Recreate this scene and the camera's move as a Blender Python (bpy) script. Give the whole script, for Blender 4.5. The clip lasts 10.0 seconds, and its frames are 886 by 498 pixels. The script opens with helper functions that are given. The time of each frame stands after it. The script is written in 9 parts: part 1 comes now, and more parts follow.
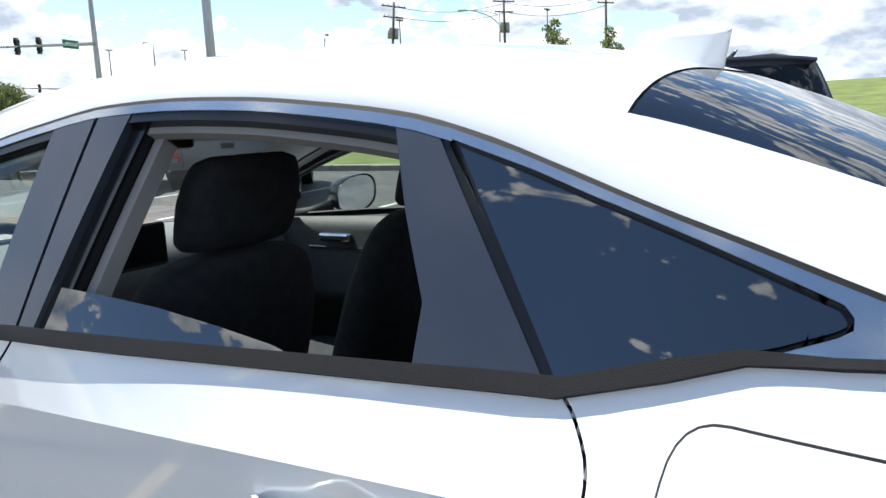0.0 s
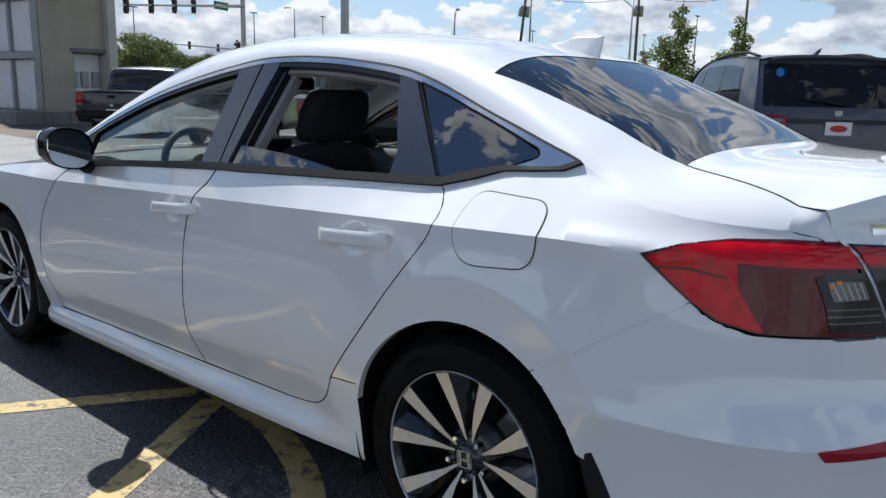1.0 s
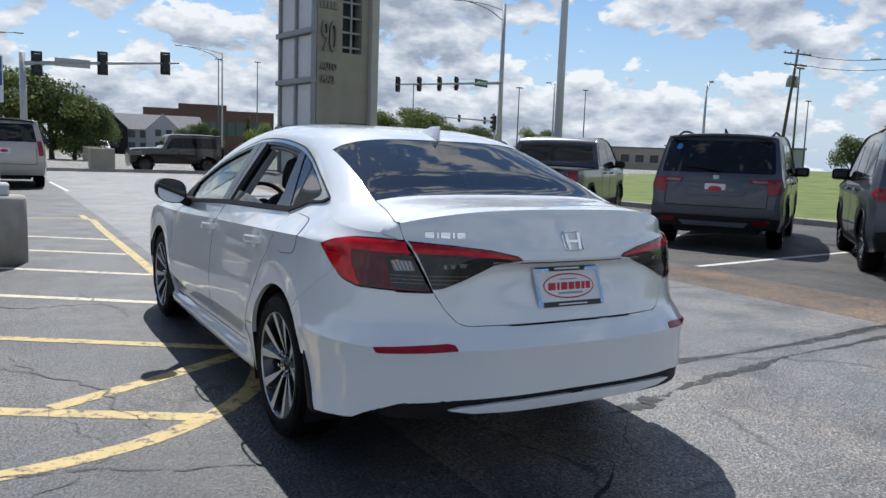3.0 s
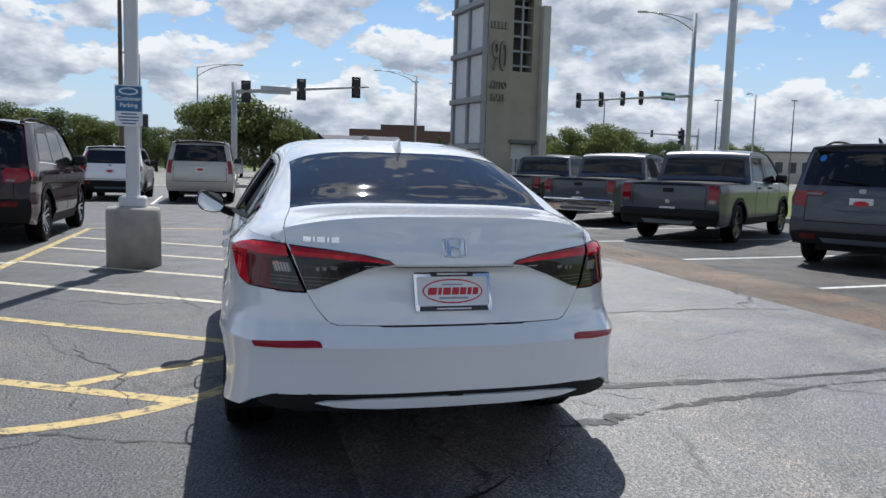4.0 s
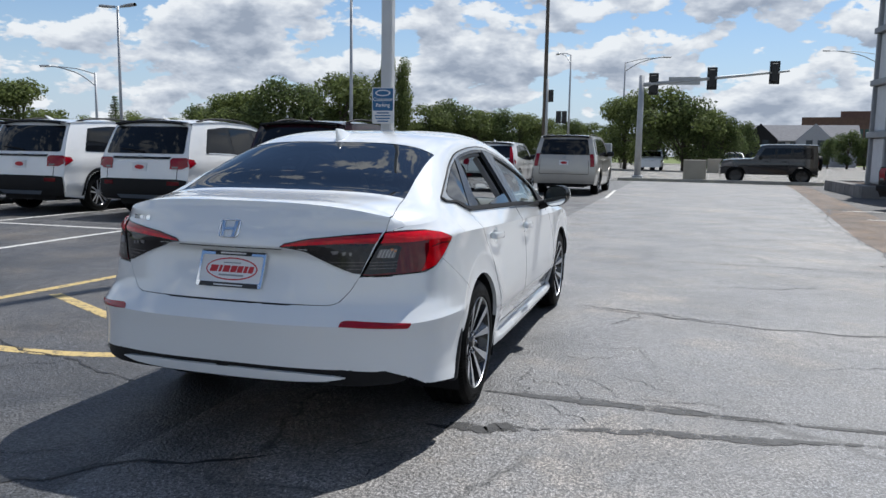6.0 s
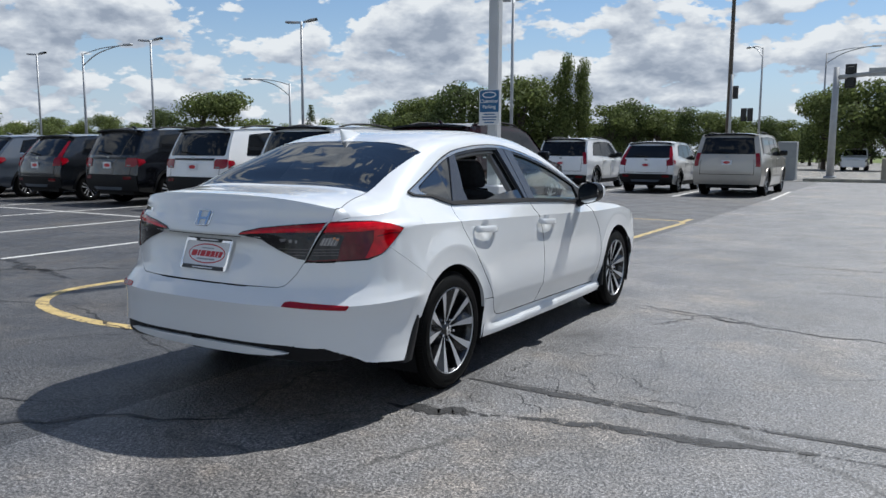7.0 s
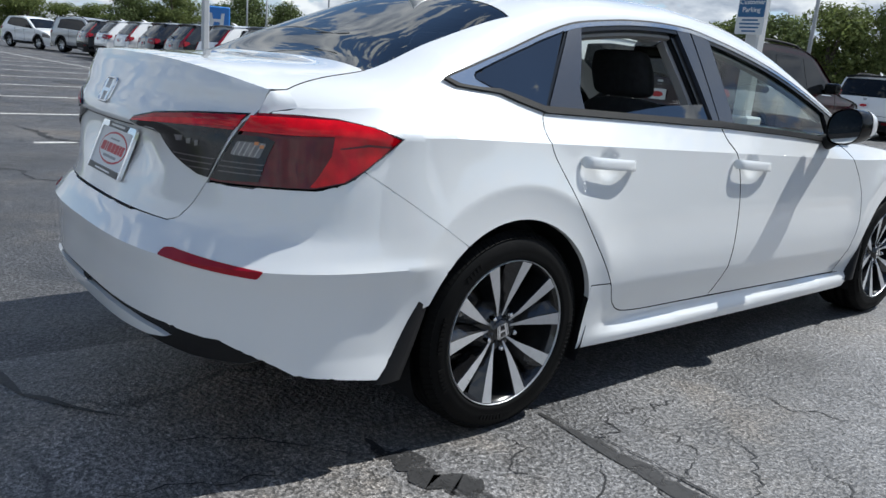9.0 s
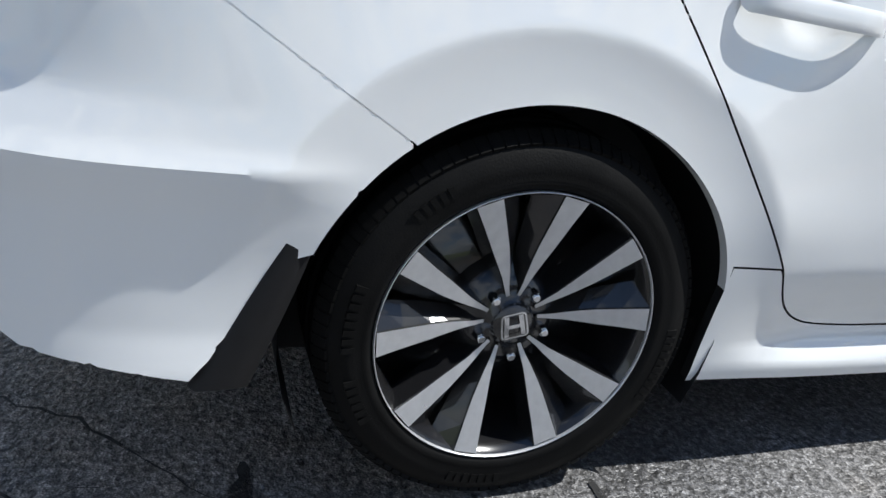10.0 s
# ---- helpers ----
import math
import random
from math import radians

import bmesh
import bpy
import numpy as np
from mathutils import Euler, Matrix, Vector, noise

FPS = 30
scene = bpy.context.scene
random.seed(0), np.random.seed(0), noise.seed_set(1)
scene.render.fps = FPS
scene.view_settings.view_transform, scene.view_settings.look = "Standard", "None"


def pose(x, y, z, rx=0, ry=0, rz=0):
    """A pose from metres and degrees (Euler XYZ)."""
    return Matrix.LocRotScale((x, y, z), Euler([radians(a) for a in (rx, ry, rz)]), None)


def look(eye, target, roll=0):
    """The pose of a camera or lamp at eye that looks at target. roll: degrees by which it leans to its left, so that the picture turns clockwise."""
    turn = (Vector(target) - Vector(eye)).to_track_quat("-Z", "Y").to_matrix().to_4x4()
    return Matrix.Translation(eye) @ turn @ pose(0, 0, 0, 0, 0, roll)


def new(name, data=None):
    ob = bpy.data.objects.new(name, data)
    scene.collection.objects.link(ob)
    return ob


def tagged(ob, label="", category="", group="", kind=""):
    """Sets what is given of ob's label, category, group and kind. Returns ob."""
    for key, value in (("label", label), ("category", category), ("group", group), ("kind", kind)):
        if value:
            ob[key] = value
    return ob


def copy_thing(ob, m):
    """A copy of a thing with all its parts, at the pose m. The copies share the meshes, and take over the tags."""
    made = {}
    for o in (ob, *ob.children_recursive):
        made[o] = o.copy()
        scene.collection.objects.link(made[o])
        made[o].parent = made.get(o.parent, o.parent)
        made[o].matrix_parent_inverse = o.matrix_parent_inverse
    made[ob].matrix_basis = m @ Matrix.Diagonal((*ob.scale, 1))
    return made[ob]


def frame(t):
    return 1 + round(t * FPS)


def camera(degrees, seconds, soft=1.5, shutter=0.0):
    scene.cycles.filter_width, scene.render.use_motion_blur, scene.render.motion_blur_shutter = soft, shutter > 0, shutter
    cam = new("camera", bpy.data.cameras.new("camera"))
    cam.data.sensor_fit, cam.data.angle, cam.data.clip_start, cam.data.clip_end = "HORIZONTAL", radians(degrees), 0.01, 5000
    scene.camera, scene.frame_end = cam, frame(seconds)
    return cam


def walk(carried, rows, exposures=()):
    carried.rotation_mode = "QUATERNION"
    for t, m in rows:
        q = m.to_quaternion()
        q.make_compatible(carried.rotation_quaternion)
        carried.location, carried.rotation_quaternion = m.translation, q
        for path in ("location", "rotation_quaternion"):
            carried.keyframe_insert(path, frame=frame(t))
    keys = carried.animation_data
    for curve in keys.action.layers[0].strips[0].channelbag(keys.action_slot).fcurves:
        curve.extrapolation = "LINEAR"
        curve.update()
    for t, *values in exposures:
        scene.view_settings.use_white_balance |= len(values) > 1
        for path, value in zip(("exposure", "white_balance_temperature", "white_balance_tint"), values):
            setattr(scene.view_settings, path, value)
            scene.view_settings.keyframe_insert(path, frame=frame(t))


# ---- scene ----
# ---- camera ----
cam = camera(59.8, 10.0)
PATH = [
    (0, (-1.468, -0.134, 1.276), (0.21, 0.9, 0.936), -2.65),
    (0.5, (-1.885, -0.568, 1.249), (-0.336, 0.642, 0.878), -0.4),
    (1, (-2.248, -1.097, 1.21), (-0.749, 0.168, 0.818), 1.3),
    (1.5, (-2.461, -1.598, 1.178), (-1.007, -0.268, 0.835), 2.6),
    (2, (-2.531, -2.161, 1.191), (-1.174, -0.723, 0.891), 2.9),
    (3.5, (-1.389, -3.594, 1.266), (-0.616, -1.762, 1.052), 1.7),
    (4, (-0.86, -3.813, 1.259), (-0.324, -1.897, 1.051), 1.6),
    (4.5, (-0.248, -3.849, 1.271), (0.031, -1.88, 1.052), 1.6),
    (5, (0.413, -3.847, 1.258), (0.415, -1.861, 1.028), 1.5),
    (5.5, (1.096, -3.793, 1.277), (0.804, -1.83, 1.034), 1.3),
    (6, (1.812, -3.761, 1.287), (1.236, -1.861, 1.037), 1.0),
    (7.5, (3.076, -3.201, 1.267), (1.907, -1.6, 1.001), 0.7),
    (8, (2.981, -2.723, 1.267), (1.693, -1.224, 0.959), 1.8),
    (8.5, (2.736, -2.193, 1.188), (1.345, -0.805, 0.816), 3.2),
    (9, (2.449, -1.609, 1.11), (0.958, -0.361, 0.641), 4.9),
    (9.5, (2.136, -1.043, 0.989), (0.532, -0.001, 0.406), 6.4),
    (10, (1.827, -0.491, 0.871), (0.082, 0.141, 0.126), 7.7),
]
walk(cam, [(t, look(eye, target, roll)) for t, eye, target, roll in PATH],
     [(0.0, 1.10, 6300, 8), (0.25, 0.80, 6150, 8), (0.5, 0.52, 6080, 8), (1.2, 0.40, 6080, 9), (3.5, 0.30, 6080, 9), (5.8, 0.26, 6080, 9), (7.5, 0.16, 6080, 8), (8.5, 0.24, 6080, 8), (9.5, 0.48, 6060, 6), (10.0, 0.54, 6150, 8)])

# ---- sky, sun, exposure ----
SUN_TO = Vector((0.19, 0.66, 1.0)).normalized()      # towards the sun
sun_data = bpy.data.lights.new("sun", "SUN")
sun_data.energy, sun_data.angle, sun_data.color = 4.6, radians(0.53), (1.0, 0.95, 0.88)
sun = new("sun", sun_data)
sun.matrix_world = Matrix.Translation((5, 15, 30)) @ SUN_TO.to_track_quat("Z", "Y").to_matrix().to_4x4()


def make_world():
    w = bpy.data.worlds.new("sky")
    scene.world = w
    w.use_nodes = True
    nt = w.node_tree
    nt.nodes.clear()
    out = nt.nodes.new("ShaderNodeOutputWorld")
    bg = nt.nodes.new("ShaderNodeBackground")
    bg.inputs["Strength"].default_value = 0.085
    sky = nt.nodes.new("ShaderNodeTexSky")
    sky.sky_type, sky.sun_disc = "NISHITA", False
    sky.sun_elevation = math.asin(SUN_TO.z)
    sky.sun_rotation = math.atan2(SUN_TO.x, SUN_TO.y)
    sky.air_density, sky.dust_density, sky.ozone_density = 1.0, 0.1, 3.0
    tc = nt.nodes.new("ShaderNodeTexCoord")
    sep = nt.nodes.new("ShaderNodeSeparateXYZ")
    nt.links.new(tc.outputs["Generated"], sep.inputs[0])

    def op(kind, a, b=None, c=None):
        n = nt.nodes.new("ShaderNodeMath")
        n.operation = kind
        for i, v in enumerate((a, b, c)):
            if v is None:
                continue
            if isinstance(v, (int, float)):
                n.inputs[i].default_value = v
            else:
                nt.links.new(v, n.inputs[i])
        return n.outputs[0]

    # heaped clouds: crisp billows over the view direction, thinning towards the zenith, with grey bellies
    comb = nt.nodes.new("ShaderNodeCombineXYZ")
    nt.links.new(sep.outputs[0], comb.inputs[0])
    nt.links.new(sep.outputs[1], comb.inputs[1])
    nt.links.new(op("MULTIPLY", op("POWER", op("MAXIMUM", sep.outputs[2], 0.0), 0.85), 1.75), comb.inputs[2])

    def shifted(up):
        mp = nt.nodes.new("ShaderNodeMapping")
        mp.inputs["Location"].default_value = (3.1, 7.7, 1.3 + up)
        nt.links.new(comb.outputs[0], mp.inputs[0])
        return mp.outputs[0]

    def noise_tex(vec, scale, detail, rough, warp=0.2):
        n = nt.nodes.new("ShaderNodeTexNoise")
        n.inputs["Scale"].default_value, n.inputs["Detail"].default_value = scale, detail
        n.inputs["Roughness"].default_value, n.inputs["Distortion"].default_value = rough, warp
        nt.links.new(vec, n.inputs["Vector"])
        return n.outputs[0]

    def billow(vec, scale):
        v = nt.nodes.new("ShaderNodeTexVoronoi")
        v.feature = "SMOOTH_F1"
        v.inputs["Scale"].default_value, v.inputs["Detail"].default_value = scale, 3.0
        v.inputs["Roughness"].default_value, v.inputs["Smoothness"].default_value = 0.55, 0.25
        nt.links.new(vec, v.inputs["Vector"])
        return v.outputs["Distance"]

    def cloud(up):
        vec = shifted(up)
        body = op("ADD", op("MULTIPLY", noise_tex(vec, 6.0, 5, 0.5), 0.66), op("MULTIPLY", noise_tex(vec, 19.0, 9, 0.6), 0.34))
        return op("ADD", body, op("MULTIPLY", op("SUBTRACT", 0.42, billow(vec, 17.0)), 0.12))

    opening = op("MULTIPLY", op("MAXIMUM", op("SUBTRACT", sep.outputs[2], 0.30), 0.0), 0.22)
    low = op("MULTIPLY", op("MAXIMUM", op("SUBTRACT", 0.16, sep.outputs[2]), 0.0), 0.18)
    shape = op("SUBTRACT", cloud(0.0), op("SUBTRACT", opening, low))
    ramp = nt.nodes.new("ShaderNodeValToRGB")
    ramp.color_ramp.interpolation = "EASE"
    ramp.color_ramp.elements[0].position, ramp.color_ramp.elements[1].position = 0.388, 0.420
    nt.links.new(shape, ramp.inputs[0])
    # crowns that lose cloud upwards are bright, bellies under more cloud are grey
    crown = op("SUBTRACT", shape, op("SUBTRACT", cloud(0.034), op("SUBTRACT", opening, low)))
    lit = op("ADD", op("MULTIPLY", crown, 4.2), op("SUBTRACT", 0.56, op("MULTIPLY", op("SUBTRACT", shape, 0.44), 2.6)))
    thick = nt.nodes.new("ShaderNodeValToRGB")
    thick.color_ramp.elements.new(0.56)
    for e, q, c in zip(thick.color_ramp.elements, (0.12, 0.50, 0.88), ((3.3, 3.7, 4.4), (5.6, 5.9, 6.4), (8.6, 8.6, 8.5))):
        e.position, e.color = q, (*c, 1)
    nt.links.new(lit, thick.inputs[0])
    mix = nt.nodes.new("ShaderNodeMix")
    mix.data_type = "RGBA"
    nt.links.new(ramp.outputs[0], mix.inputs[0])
    # pale haze along the horizon
    haze = nt.nodes.new("ShaderNodeMix")
    haze.data_type = "RGBA"
    nt.links.new(op("POWER", op("MAXIMUM", op("SUBTRACT", 1.0, op("DIVIDE", op("MAXIMUM", sep.outputs[2], 0.0), 0.22)), 0.0), 1.6), haze.inputs[0])
    nt.links.new(sky.outputs[0], haze.inputs[6])
    haze.inputs[7].default_value = (5.0, 5.75, 6.9, 1)
    nt.links.new(haze.outputs[2], mix.inputs[6])
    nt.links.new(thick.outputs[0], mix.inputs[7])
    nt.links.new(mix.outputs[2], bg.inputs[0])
    nt.links.new(bg.outputs[0], out.inputs[0])


make_world()

# ---- tools ----
def hermite(xs, ys):
    """A smooth curve through the points, with gentle tangents."""
    xs, ys = list(map(float, xs)), list(map(float, ys))
    n = len(xs)
    d = [(ys[i + 1] - ys[i]) / (xs[i + 1] - xs[i]) for i in range(n - 1)]
    m = [d[0]] + [0.0 if d[i - 1] * d[i] <= 0 else 2 * d[i - 1] * d[i] / (d[i - 1] + d[i]) for i in range(1, n - 1)] + [d[-1]]

    def f(x):
        if x <= xs[0]:
            return ys[0]
        if x >= xs[-1]:
            return ys[-1]
        i = 0
        while x > xs[i + 1]:
            i += 1
        h = xs[i + 1] - xs[i]
        t = (x - xs[i]) / h
        t2, t3 = t * t, t * t * t
        return (2 * t3 - 3 * t2 + 1) * ys[i] + (t3 - 2 * t2 + t) * h * m[i] + (3 * t2 - 2 * t3) * ys[i + 1] + (t3 - t2) * h * m[i + 1]
    return f


def sstep(a, b, x):
    t = min(1.0, max(0.0, (x - a) / (b - a)))
    return t * t * (3 - 2 * t)


def spline(pts, n=6, closed=False):
    """A Catmull-Rom line through 2D or 3D points."""
    P = [Vector(p) for p in pts]
    out = []
    cnt = len(P) if closed else len(P) - 1
    for i in range(cnt):
        p0 = P[i - 1] if (closed or i > 0) else P[0]
        p1, p2 = P[i], P[(i + 1) % len(P)]
        p3 = P[(i + 2) % len(P)] if (closed or i + 2 < len(P)) else P[-1]
        for k in range(n):
            t = k / n
            out.append(0.5 * ((2 * p1) + (p2 - p0) * t + (2 * p0 - 5 * p1 + 4 * p2 - p3) * t * t + (3 * p1 - p0 - 3 * p2 + p3) * t ** 3))
    if not closed:
        out.append(P[-1])
    return [tuple(p) for p in out]


def rounded(pts, r, n=4):
    """A closed outline with its corners rounded by about r (a number, or one for each corner)."""
    out, N = [], len(pts)
    for i in range(N):
        rr = r[i] if isinstance(r, (list, tuple)) else r
        p, a, b = Vector(pts[i]), Vector(pts[i - 1]), Vector(pts[(i + 1) % N])
        da, db = a - p, b - p
        ra, rb = min(rr, da.length * 0.45), min(rr, db.length * 0.45)
        if rr <= 0:
            out.append(tuple(p))
            continue
        s, e = p + da.normalized() * ra, p + db.normalized() * rb
        for k in range(n + 1):
            t = k / n
            out.append(tuple(s * (1 - t) ** 2 + p * 2 * t * (1 - t) + e * t * t))
    return out


def inset(pts, d):
    """A closed outline moved inwards by d."""
    area = sum(pts[i - 1][0] * pts[i][1] - pts[i][0] * pts[i - 1][1] for i in range(len(pts)))
    s = 1 if area > 0 else -1
    clean = [p for i, p in enumerate(pts) if (Vector(p) - Vector(pts[i - 1])).length > 1e-5]
    out, N = [], len(clean)
    for i in range(N):
        p, a, b = Vector(clean[i]), Vector(clean[i - 1]), Vector(clean[(i + 1) % N])
        t1, t2 = (p - a).normalized(), (b - p).normalized()
        n1, n2 = Vector((-t1.y, t1.x)) * s, Vector((-t2.y, t2.x)) * s
        nn = n1 + n2
        if nn.length < 1e-4:
            nn = n1
        nn.normalize()
        out.append(tuple(p + nn * d / max(0.45, nn.dot(n1))))
    return out


def clip_cell(poly, x0, x1, y0, y1):
    for ax, lim, keep_less in ((0, x0, False), (0, x1, True), (1, y0, False), (1, y1, True)):
        res = []
        for i in range(len(poly)):
            a, b = poly[i - 1], poly[i]
            ia, ib = (a[ax] <= lim) == keep_less or a[ax] == lim, (b[ax] <= lim) == keep_less or b[ax] == lim
            if ia != ib:
                t = (lim - a[ax]) / (b[ax] - a[ax])
                q = [a[0] + (b[0] - a[0]) * t, a[1] + (b[1] - a[1]) * t]
                q[ax] = lim
                res.append(tuple(q))
            if ib:
                res.append(b)
        poly = res
        if len(poly) < 3:
            return []
    return poly


def patch(bm, outline, fn, step=0.03, rim=0.0, flip=False, stepv=None, open_below=None, crease_v=None):
    """Fills the outline in (u, v) with small cells laid onto the surface fn, and folds its rim inwards."""
    stepv = stepv or step
    outline = [(p[0], p[1]) for p in outline]
    us, vs = [p[0] for p in outline], [p[1] for p in outline]
    u0, v0 = math.floor(min(us) / step) * step, math.floor(min(vs) / stepv) * stepv
    cache, faces = {}, []

    def vert(p):
        k = (round(p[0], 5), round(p[1], 5))
        if k not in cache:
            cache[k] = bm.verts.new(fn(*k))
        return cache[k]

    nu, nv = int((max(us) - u0) / step) + 1, int((max(vs) - v0) / stepv) + 1
    for i in range(nu):
        strip = clip_cell(outline, u0 + i * step, u0 + (i + 1) * step, v0 - 1, v0 + (nv + 1) * stepv)
        if not strip:
            continue
        for j in range(nv):
            c = clip_cell(strip, u0 + i * step, u0 + (i + 1) * step, v0 + j * stepv, v0 + (j + 1) * stepv)
            ring = []
            for p in c:
                w = vert(p)
                if w not in ring:
                    ring.append(w)
            if len(ring) >= 3:
                ar = sum(c[k - 1][0] * c[k][1] - c[k][0] * c[k - 1][1] for k in range(len(c)))
                if abs(ar) < 1e-9:
                    continue
                if (ar < 0) != flip:
                    ring.reverse()
                try:
                    faces.append(bm.faces.new(ring))
                except ValueError:
                    pass
    for f in faces:
        f.smooth = True
    if crease_v is not None:
        on = {w for k, w in cache.items() if (abs(k[1] - crease_v) < 2e-5 and k[0] > -0.45) or (abs(k[1] - 56 * 0.905 / 90) < 2e-5 and k[0] < -0.42)}
        for f in faces:
            for e in f.edges:
                if e.verts[0] in on and e.verts[1] in on:
                    e.smooth = False
    if rim:
        for f in faces:
            f.normal_update()
        normals = {}
        for f in faces:
            for w in f.verts:
                normals[w] = normals.get(w, Vector()) + f.normal * f.calc_area()
        edge_use = {}
        for f in faces:
            vsq = list(f.verts)
            for a, b in zip(vsq, vsq[1:] + vsq[:1]):
                edge_use.setdefault(frozenset((a, b)), []).append((a, b))
        down = {}
        centre = {w for k, w in cache.items() if open_below is not None and k[0] < open_below}
        for e, uses in edge_use.items():
            if len(uses) == 1:
                a, b = uses[0]
                if a in centre and b in centre:
                    continue
                for w in (a, b):
                    if w not in down:
                        down[w] = bm.verts.new(w.co - normals[w].normalized() * rim)
                try:
                    g = bm.faces.new((b, a, down[a], down[b]))
                    g.smooth = False
                    g.material_index = 1
                    for ed in g.edges:
                        if set(ed.verts) == {a, b}:
                            ed.smooth = False
                except ValueError:
                    pass
    return faces


def part(name, bm, material, parent=None, label="", group=""):
    """Links a bmesh as one mesh object under a thing or part."""
    me = bpy.data.meshes.new(name)
    bm.normal_update()
    bm.to_mesh(me)
    bm.free()
    for m in (material if isinstance(material, (list, tuple)) else [material]):
        me.materials.append(m)
    ob = new(name, me)
    ob.parent = parent
    return tagged(ob, label, group=group)


def again(ob, parent, m=None):
    """The same mesh once more as another part."""
    o = ob.copy()
    scene.collection.objects.link(o)
    o.parent = parent
    if m is not None:
        o.matrix_basis = m
    return o


def empty(name, label, category, m=None, group=""):
    ob = new(name)
    ob.empty_display_size = 0.2
    if m is not None:
        ob.matrix_basis = m
    return tagged(ob, label, category, group)


def box(bm, x0, x1, y0, y1, z0, z1, bev=0.0, m=None, seg=1):
    r = bmesh.ops.create_cube(bm, size=1.0, matrix=Matrix.LocRotScale(((x0 + x1) / 2, (y0 + y1) / 2, (z0 + z1) / 2), None, (x1 - x0, y1 - y0, z1 - z0)))
    vs = r["verts"]
    if bev:
        es = list({e for v in vs for e in v.link_edges})
        r2 = bmesh.ops.bevel(bm, geom=es, offset=bev, segments=seg, affect="EDGES", profile=0.5)
        vs = list({v for f in r2["faces"] for v in f.verts} | {v for v in vs if v.is_valid})
    if m is not None:
        bmesh.ops.transform(bm, matrix=m, verts=vs)
    return vs


def cyl(bm, a, b, r1, r2=None, n=12, caps=True, smooth=True):
    """A round bar from a to b."""
    a, b = Vector(a), Vector(b)
    r2 = r1 if r2 is None else r2
    q = (b - a).to_track_quat("Z", "Y").to_matrix()
    ra = [bm.verts.new(a + q @ Vector((math.cos(2 * math.pi * i / n) * r1, math.sin(2 * math.pi * i / n) * r1, 0))) for i in range(n)]
    rb = [bm.verts.new(b + q @ Vector((math.cos(2 * math.pi * i / n) * r2, math.sin(2 * math.pi * i / n) * r2, 0))) for i in range(n)]
    for i in range(n):
        f = bm.faces.new((ra[i], ra[(i + 1) % n], rb[(i + 1) % n], rb[i]))
        f.smooth = smooth
    if caps:
        bm.faces.new(ra[::-1])
        bm.faces.new(rb)


def tube(bm, pts, r, n=8, caps=True):
    """A round bar along a line of points; r a number or one for each point."""
    P = [Vector(p) for p in pts]
    rings = []
    up = Vector((0, 0, 1))
    for i, p in enumerate(P):
        d = (P[min(i + 1, len(P) - 1)] - P[max(i - 1, 0)]).normalized()
        s = d.cross(up) if abs(d.dot(up)) < 0.95 else d.cross(Vector((0, 1, 0)))
        s.normalize()
        t = s.cross(d).normalized()
        rr = r[i] if isinstance(r, (list, tuple)) else r
        rings.append([bm.verts.new(p + (s * math.cos(2 * math.pi * k / n) + t * math.sin(2 * math.pi * k / n)) * rr) for k in range(n)])
    for a, b in zip(rings, rings[1:]):
        for k in range(n):
            f = bm.faces.new((a[k], b[k], b[(k + 1) % n], a[(k + 1) % n]))
            f.smooth = True
    if caps:
        bm.faces.new(rings[0])
        bm.faces.new(rings[-1][::-1])


def lathe(bm, prof, n=48, axis="X", smooth=True, closed=False):
    """Turns a profile of (along axis, radius) round the axis."""
    rings = []
    for k in range(n):
        a = 2 * math.pi * k / n
        c, s = math.cos(a), math.sin(a)
        rings.append([bm.verts.new((h, r * c, r * s) if axis == "X" else (r * c, r * s, h)) for h, r in prof])
    fs = []
    m = len(prof) if closed else len(prof) - 1
    for k in range(n):
        A, B = rings[k], rings[(k + 1) % n]
        for j in range(m):
            q = (A[j], A[(j + 1) % len(prof)], B[(j + 1) % len(prof)], B[j])
            f = bm.faces.new(q)
            f.smooth = smooth
            fs.append(f)
    return fs


def grid(bm, rows, smooth=True, wrap=False, flip=False):
    """Joins rows of points of equal length into a skin."""
    R = [[bm.verts.new(p) for p in row] for row in rows]
    for a, b in zip(R, R[1:]):
        n = len(a)
        for k in range(n if wrap else n - 1):
            q = (a[k], a[(k + 1) % n], b[(k + 1) % n], b[k])
            f = bm.faces.new(q[::-1] if flip else q)
            f.smooth = smooth
    return R


def prism(bm, outline, h, m=None, smooth=False):
    """A flat outline raised by h; m lays it into place."""
    m = m or Matrix()
    lo = [bm.verts.new(m @ Vector((p[0], p[1], 0))) for p in outline]
    hi = [bm.verts.new(m @ Vector((p[0], p[1], h))) for p in outline]
    n = len(lo)
    bm.faces.new(lo[::-1])
    bm.faces.new(hi)
    for i in range(n):
        bm.faces.new((lo[i], lo[(i + 1) % n], hi[(i + 1) % n], hi[i])).smooth = smooth


